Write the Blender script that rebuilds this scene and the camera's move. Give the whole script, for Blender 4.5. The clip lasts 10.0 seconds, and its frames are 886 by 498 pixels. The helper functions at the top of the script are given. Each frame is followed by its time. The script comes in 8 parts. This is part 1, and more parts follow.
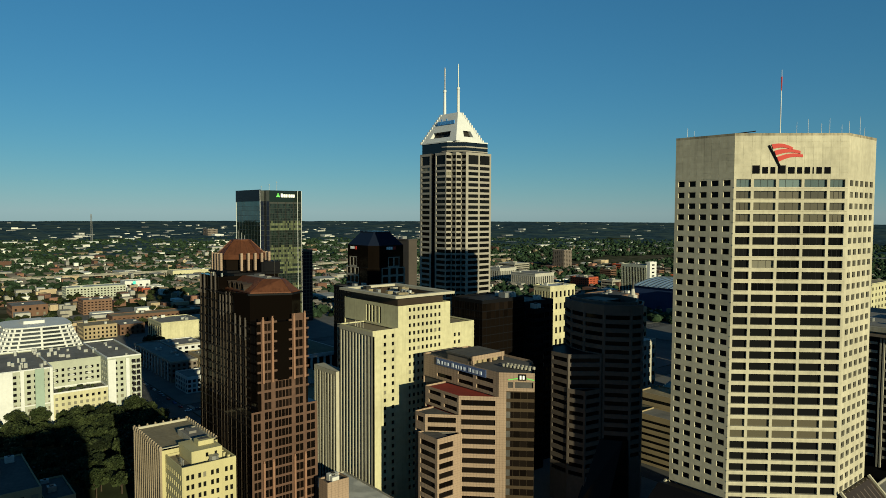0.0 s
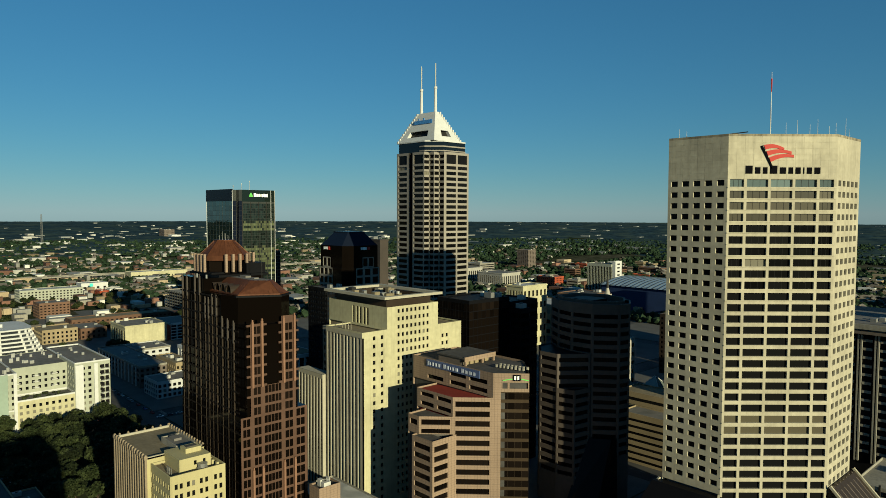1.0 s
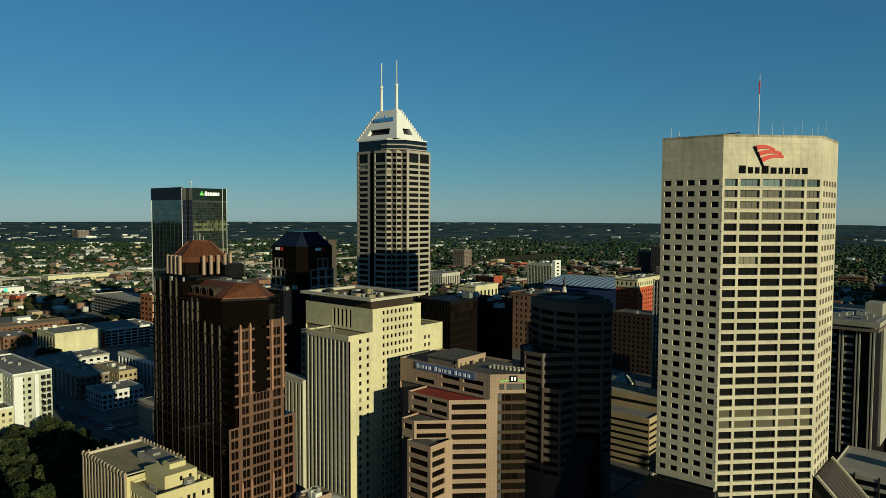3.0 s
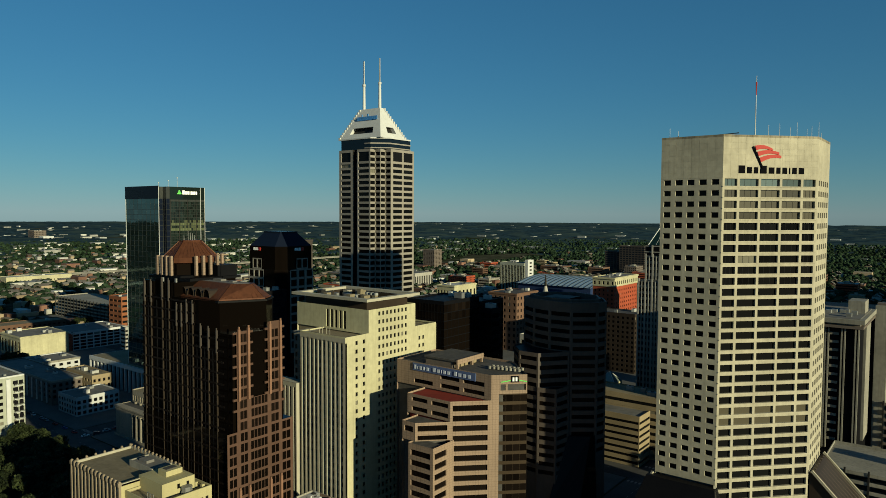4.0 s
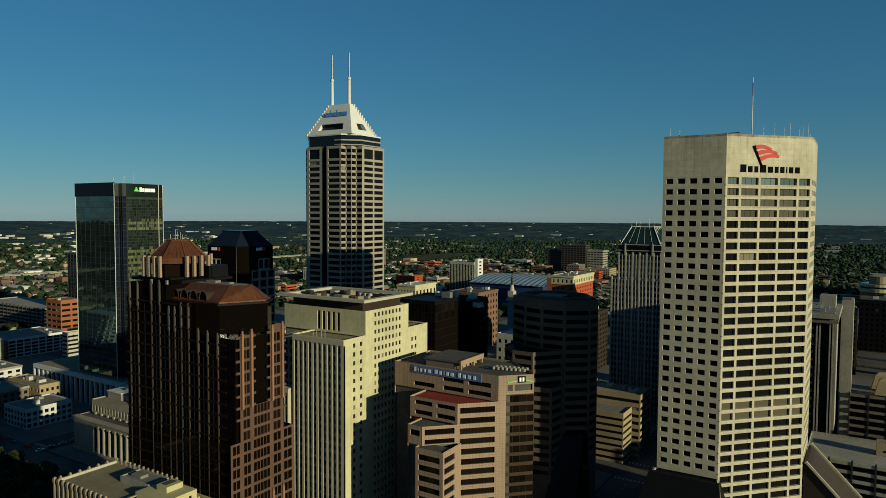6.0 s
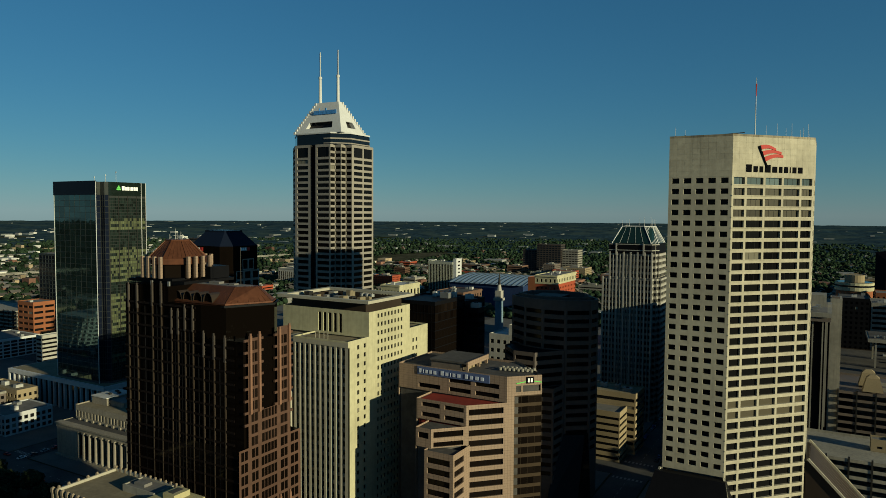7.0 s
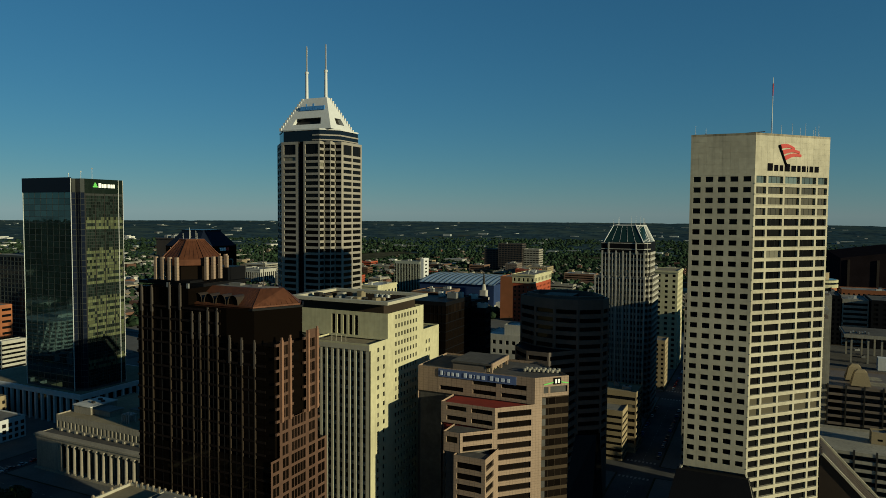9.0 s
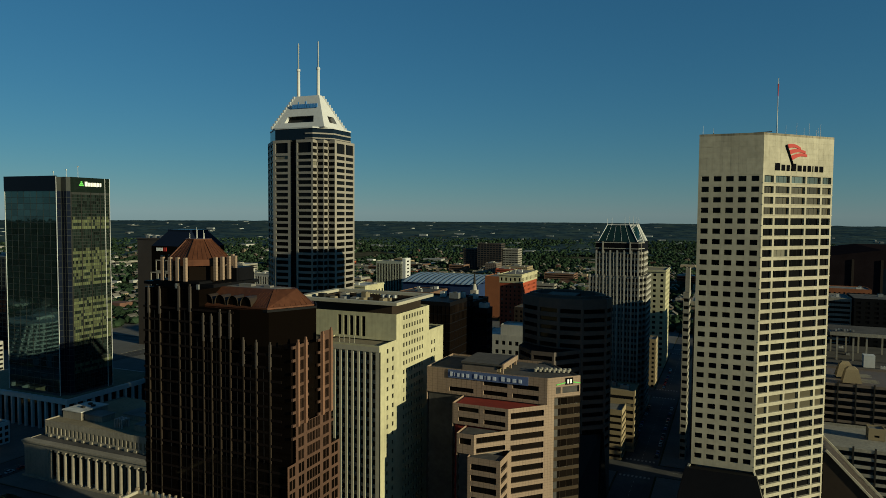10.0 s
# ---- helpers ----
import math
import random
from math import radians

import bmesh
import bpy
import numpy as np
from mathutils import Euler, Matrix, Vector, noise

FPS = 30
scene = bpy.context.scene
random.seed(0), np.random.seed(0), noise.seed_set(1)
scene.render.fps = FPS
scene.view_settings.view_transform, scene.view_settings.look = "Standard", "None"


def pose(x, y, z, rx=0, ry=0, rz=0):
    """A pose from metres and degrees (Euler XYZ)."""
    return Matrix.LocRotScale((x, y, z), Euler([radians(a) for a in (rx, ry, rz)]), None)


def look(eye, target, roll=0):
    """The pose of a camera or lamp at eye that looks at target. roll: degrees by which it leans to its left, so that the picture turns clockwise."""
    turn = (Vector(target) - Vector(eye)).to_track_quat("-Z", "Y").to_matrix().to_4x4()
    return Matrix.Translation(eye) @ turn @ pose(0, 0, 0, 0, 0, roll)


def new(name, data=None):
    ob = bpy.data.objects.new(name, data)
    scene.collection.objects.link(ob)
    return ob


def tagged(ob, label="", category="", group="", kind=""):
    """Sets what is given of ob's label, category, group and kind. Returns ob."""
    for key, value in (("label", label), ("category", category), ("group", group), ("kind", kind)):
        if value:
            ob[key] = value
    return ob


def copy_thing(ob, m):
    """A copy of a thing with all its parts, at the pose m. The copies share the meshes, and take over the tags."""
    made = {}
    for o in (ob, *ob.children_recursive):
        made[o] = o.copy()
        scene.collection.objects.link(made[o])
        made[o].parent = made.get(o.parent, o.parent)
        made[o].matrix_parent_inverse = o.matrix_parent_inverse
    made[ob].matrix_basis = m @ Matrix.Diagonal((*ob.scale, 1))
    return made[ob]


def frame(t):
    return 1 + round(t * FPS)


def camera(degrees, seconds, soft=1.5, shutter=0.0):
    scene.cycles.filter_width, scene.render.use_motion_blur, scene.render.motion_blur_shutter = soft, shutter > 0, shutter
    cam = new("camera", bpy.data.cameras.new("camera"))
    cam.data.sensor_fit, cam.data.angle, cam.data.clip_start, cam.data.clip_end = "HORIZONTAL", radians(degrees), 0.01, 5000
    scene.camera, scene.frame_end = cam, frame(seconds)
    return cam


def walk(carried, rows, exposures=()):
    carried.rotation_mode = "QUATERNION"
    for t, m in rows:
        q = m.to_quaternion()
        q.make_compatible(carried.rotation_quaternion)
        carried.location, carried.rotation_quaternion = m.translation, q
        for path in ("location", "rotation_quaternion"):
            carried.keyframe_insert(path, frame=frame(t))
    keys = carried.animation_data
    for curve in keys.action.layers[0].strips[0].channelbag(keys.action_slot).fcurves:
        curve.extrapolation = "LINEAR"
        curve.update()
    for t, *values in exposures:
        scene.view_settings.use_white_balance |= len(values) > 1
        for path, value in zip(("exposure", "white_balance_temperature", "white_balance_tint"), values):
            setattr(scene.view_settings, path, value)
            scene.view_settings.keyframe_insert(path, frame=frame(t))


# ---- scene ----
cam = camera(65.9, 10.0, soft=0.8)
METRES, EYE, TILT, LEAN, TURN = 143.0, 135.5, 0.0, 0.0, 50.3
ROWS = [
    (0.0, 0.0, 0.0, 0.0, 0.01, -3.04, -0.22),
    (0.5, -0.0477, 0.0126, -0.0012, -1.7, -3.01, -0.24),
    (1.0, -0.094, 0.0248, -0.0015, -3.4, -3.02, -0.2),
    (1.5, -0.141, 0.0405, -0.0032, -5.06, -3.0, -0.2),
    (2.0, -0.1888, 0.0552, -0.0043, -6.73, -2.99, -0.18),
    (2.5, -0.2345, 0.0726, -0.0057, -8.25, -2.97, -0.21),
    (4.0, -0.3711, 0.1311, -0.0088, -12.68, -2.96, -0.27),
    (4.5, -0.4163, 0.1535, -0.0102, -14.18, -2.95, -0.32),
    (5.0, -0.4605, 0.1761, -0.0114, -15.62, -2.95, -0.31),
    (5.5, -0.503, 0.2001, -0.013, -16.97, -2.96, -0.3),
    (7.0, -0.6324, 0.2815, -0.0156, -20.85, -2.98, -0.37),
    (7.5, -0.6735, 0.311, -0.0169, -21.94, -2.97, -0.37),
    (8.0, -0.7147, 0.3394, -0.018, -22.99, -2.98, -0.37),
    (8.5, -0.7553, 0.3696, -0.019, -24.02, -2.99, -0.36),
    (9.0, -0.7965, 0.4014, -0.0203, -25.07, -2.99, -0.4),
    (9.5, -0.8363, 0.4322, -0.0214, -26.15, -2.98, -0.42),
    (10.0, -0.875, 0.4639, -0.0229, -27.31, -2.98, -0.42),
]
walk(cam, [(t, pose(0, 0, EYE, TILT, LEAN, TURN) @ pose(METRES * x, METRES * y, METRES * z, 90 + pitch, roll, yaw)) for t, x, y, z, yaw, pitch, roll in ROWS],
     exposures=[(0.0, 0.6), (5.0, 0.37), (10.0, 0.20)])

# ---- world, sun, light ----
SUN_EL, SUN_AZ = 12.4, 100.6          # elevation; bearing from +y towards +x
world = bpy.data.worlds.new("sky")
scene.world = world
world.use_nodes = True
wn = world.node_tree.nodes
sky = wn.new("ShaderNodeTexSky")
sky.sky_type = "NISHITA"
sky.sun_disc = False
sky.sun_elevation, sky.sun_rotation = radians(SUN_EL), radians(SUN_AZ)
sky.altitude, sky.air_density, sky.dust_density, sky.ozone_density = 200, 1.0, 0.0, 3.0
wn["Background"].inputs[1].default_value = 0.05
# colour balance of the sky: clearer blue towards the horizon
split, join = wn.new("ShaderNodeSeparateColor"), wn.new("ShaderNodeCombineColor")
world.node_tree.links.new(sky.outputs[0], split.inputs[0])
# a gentler rise of brightness from the zenith to the horizon
floor_, soft, gain_ = (wn.new("ShaderNodeMath") for _ in range(3))
floor_.operation, soft.operation, gain_.operation = "MAXIMUM", "POWER", "MULTIPLY"
floor_.inputs[1].default_value, soft.inputs[1].default_value, gain_.inputs[1].default_value = 0.6, -0.28, 1.47
world.node_tree.links.new(split.outputs[1], floor_.inputs[0])
world.node_tree.links.new(floor_.outputs[0], soft.inputs[0])
world.node_tree.links.new(soft.outputs[0], gain_.inputs[0])
soft_out = gain_.outputs[0]
for k, gains in enumerate(((0.71, -0.195, 0.0), (0.18, 0.70, 0.0), (0.40, 0.0, 0.787))):
    total = None
    for c, gain in enumerate(gains):
        if gain:
            m = wn.new("ShaderNodeMath")
            m.operation = "MULTIPLY_ADD"
            m.inputs[1].default_value = gain
            m.inputs[2].default_value = 0.0
            world.node_tree.links.new(split.outputs[c], m.inputs[0])
            if total:
                world.node_tree.links.new(total, m.inputs[2])
            total = m.outputs[0]
    low = wn.new("ShaderNodeMath")
    low.operation = "MAXIMUM"
    low.inputs[1].default_value = 0.0
    world.node_tree.links.new(total, low.inputs[0])
    even = wn.new("ShaderNodeMath")
    even.operation = "MULTIPLY"
    world.node_tree.links.new(low.outputs[0], even.inputs[0])
    world.node_tree.links.new(soft_out, even.inputs[1])
    world.node_tree.links.new(even.outputs[0], join.inputs[k])
world.node_tree.links.new(join.outputs[0], wn["Background"].inputs[0])
sun = new("sun", bpy.data.lights.new("sun", "SUN"))
sun.data.energy, sun.data.angle, sun.data.color = 5.0, radians(0.53), (0.92, 0.87, 0.56)
sa, se = radians(SUN_AZ), radians(SUN_EL)
sun.matrix_world = look((900 * math.sin(sa) * math.cos(se), 900 * math.cos(sa) * math.cos(se), 900 * math.sin(se)), (0, 0, 0))

# ---- materials ----
def lin(c):
    return (c, c, c) if isinstance(c, (int, float)) else c


def surface(name, base, rough=0.8, metal=0.0, vary=0.18, grain=0.5, stain=0.0, streak=0.0, bump=0.15, rand=0.0, spec=0.18, tint=None, island=0.0, joint=0.0):
    """A node material: base colour with variation at two scales, per-object shift, streaks of dirt down the wall and fine relief."""
    m = bpy.data.materials.new(name)
    m.use_nodes = True
    nt = m.node_tree
    n, link = nt.nodes, nt.links.new
    bsdf = n["Principled BSDF"]
    bsdf.inputs["Roughness"].default_value = rough
    bsdf.inputs["Metallic"].default_value = metal
    bsdf.inputs["Specular IOR Level"].default_value = spec
    geo = n.new("ShaderNodeNewGeometry")
    pos = geo.outputs["Position"]
    big, fine = n.new("ShaderNodeTexNoise"), n.new("ShaderNodeTexNoise")
    big.inputs["Scale"].default_value, big.inputs["Detail"].default_value = 0.07, 4
    fine.inputs["Scale"].default_value, fine.inputs["Detail"].default_value = grain, 3
    link(pos, big.inputs["Vector"]), link(pos, fine.inputs["Vector"])
    r1 = n.new("ShaderNodeMapRange")
    r1.inputs[1].default_value, r1.inputs[2].default_value = 0.3, 0.7
    r1.inputs[3].default_value, r1.inputs[4].default_value = 1 - vary, 1 + vary
    link(big.outputs[0], r1.inputs[0])
    r2 = n.new("ShaderNodeMapRange")
    r2.inputs[1].default_value, r2.inputs[2].default_value = 0.3, 0.7
    r2.inputs[3].default_value, r2.inputs[4].default_value = 1 - 0.7 * vary, 1 + 0.7 * vary
    link(fine.outputs[0], r2.inputs[0])
    mul = n.new("ShaderNodeMath")
    mul.operation = "MULTIPLY"
    link(r1.outputs[0], mul.inputs[0]), link(r2.outputs[0], mul.inputs[1])
    out = mul.outputs[0]
    if rand:
        info = n.new("ShaderNodeObjectInfo")
        r3 = n.new("ShaderNodeMapRange")
        r3.inputs[3].default_value, r3.inputs[4].default_value = 1 - rand, 1 + rand
        link(info.outputs["Random"], r3.inputs[0])
        m3 = n.new("ShaderNodeMath")
        m3.operation = "MULTIPLY"
        link(out, m3.inputs[0]), link(r3.outputs[0], m3.inputs[1])
        out = m3.outputs[0]
    if joint:
        # open joints between stone panels, level and upright
        for axis, pitch in (((0.64, 0.77, 0.0), joint), ((0.0, 0.0, 1.0), 0.975)):
            dot, cell, dist, line = (n.new("ShaderNodeVectorMath"), *(n.new("ShaderNodeMath") for _ in range(3)))
            dot.operation, cell.operation, dist.operation, line.operation = "DOT_PRODUCT", "FRACT", "COMPARE", "MULTIPLY_ADD"
            dot.inputs[1].default_value = [c / pitch for c in axis]
            link(pos, dot.inputs[0]), link(dot.outputs["Value"], cell.inputs[0]), link(cell.outputs[0], dist.inputs[0])
            dist.inputs[1].default_value, dist.inputs[2].default_value = 0.5, 0.045
            link(dist.outputs[0], line.inputs[0])
            line.inputs[1].default_value, line.inputs[2].default_value = -0.35, 1.0
            m6 = n.new("ShaderNodeMath")
            m6.operation = "MULTIPLY"
            link(out, m6.inputs[0]), link(line.outputs[0], m6.inputs[1])
            out = m6.outputs[0]
    if island:
        r5 = n.new("ShaderNodeMapRange")
        r5.inputs[3].default_value, r5.inputs[4].default_value = 1 - island, 1 + island
        link(geo.outputs["Random Per Island"], r5.inputs[0])
        m5 = n.new("ShaderNodeMath")
        m5.operation = "MULTIPLY"
        link(out, m5.inputs[0]), link(r5.outputs[0], m5.inputs[1])
        out = m5.outputs[0]
    if streak:
        mp = n.new("ShaderNodeMapping")
        mp.inputs["Scale"].default_value = (0.9, 0.9, 0.05)
        sn = n.new("ShaderNodeTexNoise")
        sn.inputs["Scale"].default_value, sn.inputs["Detail"].default_value = 1.0, 5
        link(pos, mp.inputs["Vector"]), link(mp.outputs[0], sn.inputs["Vector"])
        r4 = n.new("ShaderNodeMapRange")
        r4.inputs[1].default_value, r4.inputs[2].default_value = 0.48, 0.75
        r4.inputs[3].default_value, r4.inputs[4].default_value = 1.0, 1 - streak
        link(sn.outputs[0], r4.inputs[0])
        m4 = n.new("ShaderNodeMath")
        m4.operation = "MULTIPLY"
        link(out, m4.inputs[0]), link(r4.outputs[0], m4.inputs[1])
        out = m4.outputs[0]
    colour = n.new("ShaderNodeMix")
    colour.data_type, colour.blend_type = "RGBA", "MULTIPLY"
    colour.inputs[0].default_value = 1.0
    colour.inputs[6].default_value = (*lin(base), 1)
    comb = n.new("ShaderNodeCombineColor")
    for k in range(3):
        link(out, comb.inputs[k])
    link(comb.outputs[0], colour.inputs[7])
    final = colour.outputs[2]
    if tint:
        tn = n.new("ShaderNodeTexNoise")
        tn.inputs["Scale"].default_value, tn.inputs["Detail"].default_value = tint[1], 5
        link(pos, tn.inputs["Vector"])
        ramp = n.new("ShaderNodeMapRange")
        ramp.inputs[1].default_value, ramp.inputs[2].default_value = 0.45, 0.6
        link(tn.outputs[0], ramp.inputs[0])
        mix = n.new("ShaderNodeMix")
        mix.data_type = "RGBA"
        link(ramp.outputs[0], mix.inputs[0]), link(final, mix.inputs[6])
        mix.inputs[7].default_value = (*tint[0], 1)
        final = mix.outputs[2]
    link(final, bsdf.inputs["Base Color"])
    if bump:
        bp = n.new("ShaderNodeBump")
        bp.inputs["Strength"].default_value, bp.inputs["Distance"].default_value = bump, 0.15
        link(fine.outputs[0], bp.inputs["Height"]), link(bp.outputs[0], bsdf.inputs["Normal"])
    return m


def glazing(name, base, rough=0.06, metal=0.0, rand=0.5, gloss=0.45, blinds=0.0, blind_colour=(0.35, 0.33, 0.27), wobble=0.02, by_island=False):
    """Window glass seen from outside: a dark glossy pane, a share of the panes with drawn blinds, each pane slightly out of true."""
    m = bpy.data.materials.new(name)
    m.use_nodes = True
    nt = m.node_tree
    n, link = nt.nodes, nt.links.new
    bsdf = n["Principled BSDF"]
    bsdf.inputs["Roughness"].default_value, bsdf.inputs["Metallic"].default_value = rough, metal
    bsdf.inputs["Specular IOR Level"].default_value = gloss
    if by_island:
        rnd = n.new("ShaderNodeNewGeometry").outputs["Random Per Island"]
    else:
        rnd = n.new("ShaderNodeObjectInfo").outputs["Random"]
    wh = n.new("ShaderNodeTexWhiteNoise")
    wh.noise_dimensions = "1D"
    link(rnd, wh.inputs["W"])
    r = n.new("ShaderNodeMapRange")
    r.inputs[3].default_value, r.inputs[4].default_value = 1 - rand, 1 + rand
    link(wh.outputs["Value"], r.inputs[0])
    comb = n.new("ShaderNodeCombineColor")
    for k in range(3):
        link(r.outputs[0], comb.inputs[k])
    mul = n.new("ShaderNodeMix")
    mul.data_type, mul.blend_type = "RGBA", "MULTIPLY"
    mul.inputs[0].default_value = 1.0
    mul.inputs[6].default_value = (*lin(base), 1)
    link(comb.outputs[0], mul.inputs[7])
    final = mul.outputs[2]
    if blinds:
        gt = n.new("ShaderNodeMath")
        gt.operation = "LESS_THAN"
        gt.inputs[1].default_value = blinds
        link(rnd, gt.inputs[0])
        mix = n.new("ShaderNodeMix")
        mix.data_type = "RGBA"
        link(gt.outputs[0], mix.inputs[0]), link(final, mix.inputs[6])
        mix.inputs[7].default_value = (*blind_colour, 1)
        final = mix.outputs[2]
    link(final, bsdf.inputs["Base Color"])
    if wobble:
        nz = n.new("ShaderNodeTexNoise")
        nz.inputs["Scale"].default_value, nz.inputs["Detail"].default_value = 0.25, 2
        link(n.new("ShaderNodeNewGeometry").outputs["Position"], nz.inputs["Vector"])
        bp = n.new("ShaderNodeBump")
        bp.inputs["Strength"].default_value, bp.inputs["Distance"].default_value = wobble * 10, 0.1
        link(nz.outputs[0], bp.inputs["Height"]), link(bp.outputs[0], bsdf.inputs["Normal"])
    return m


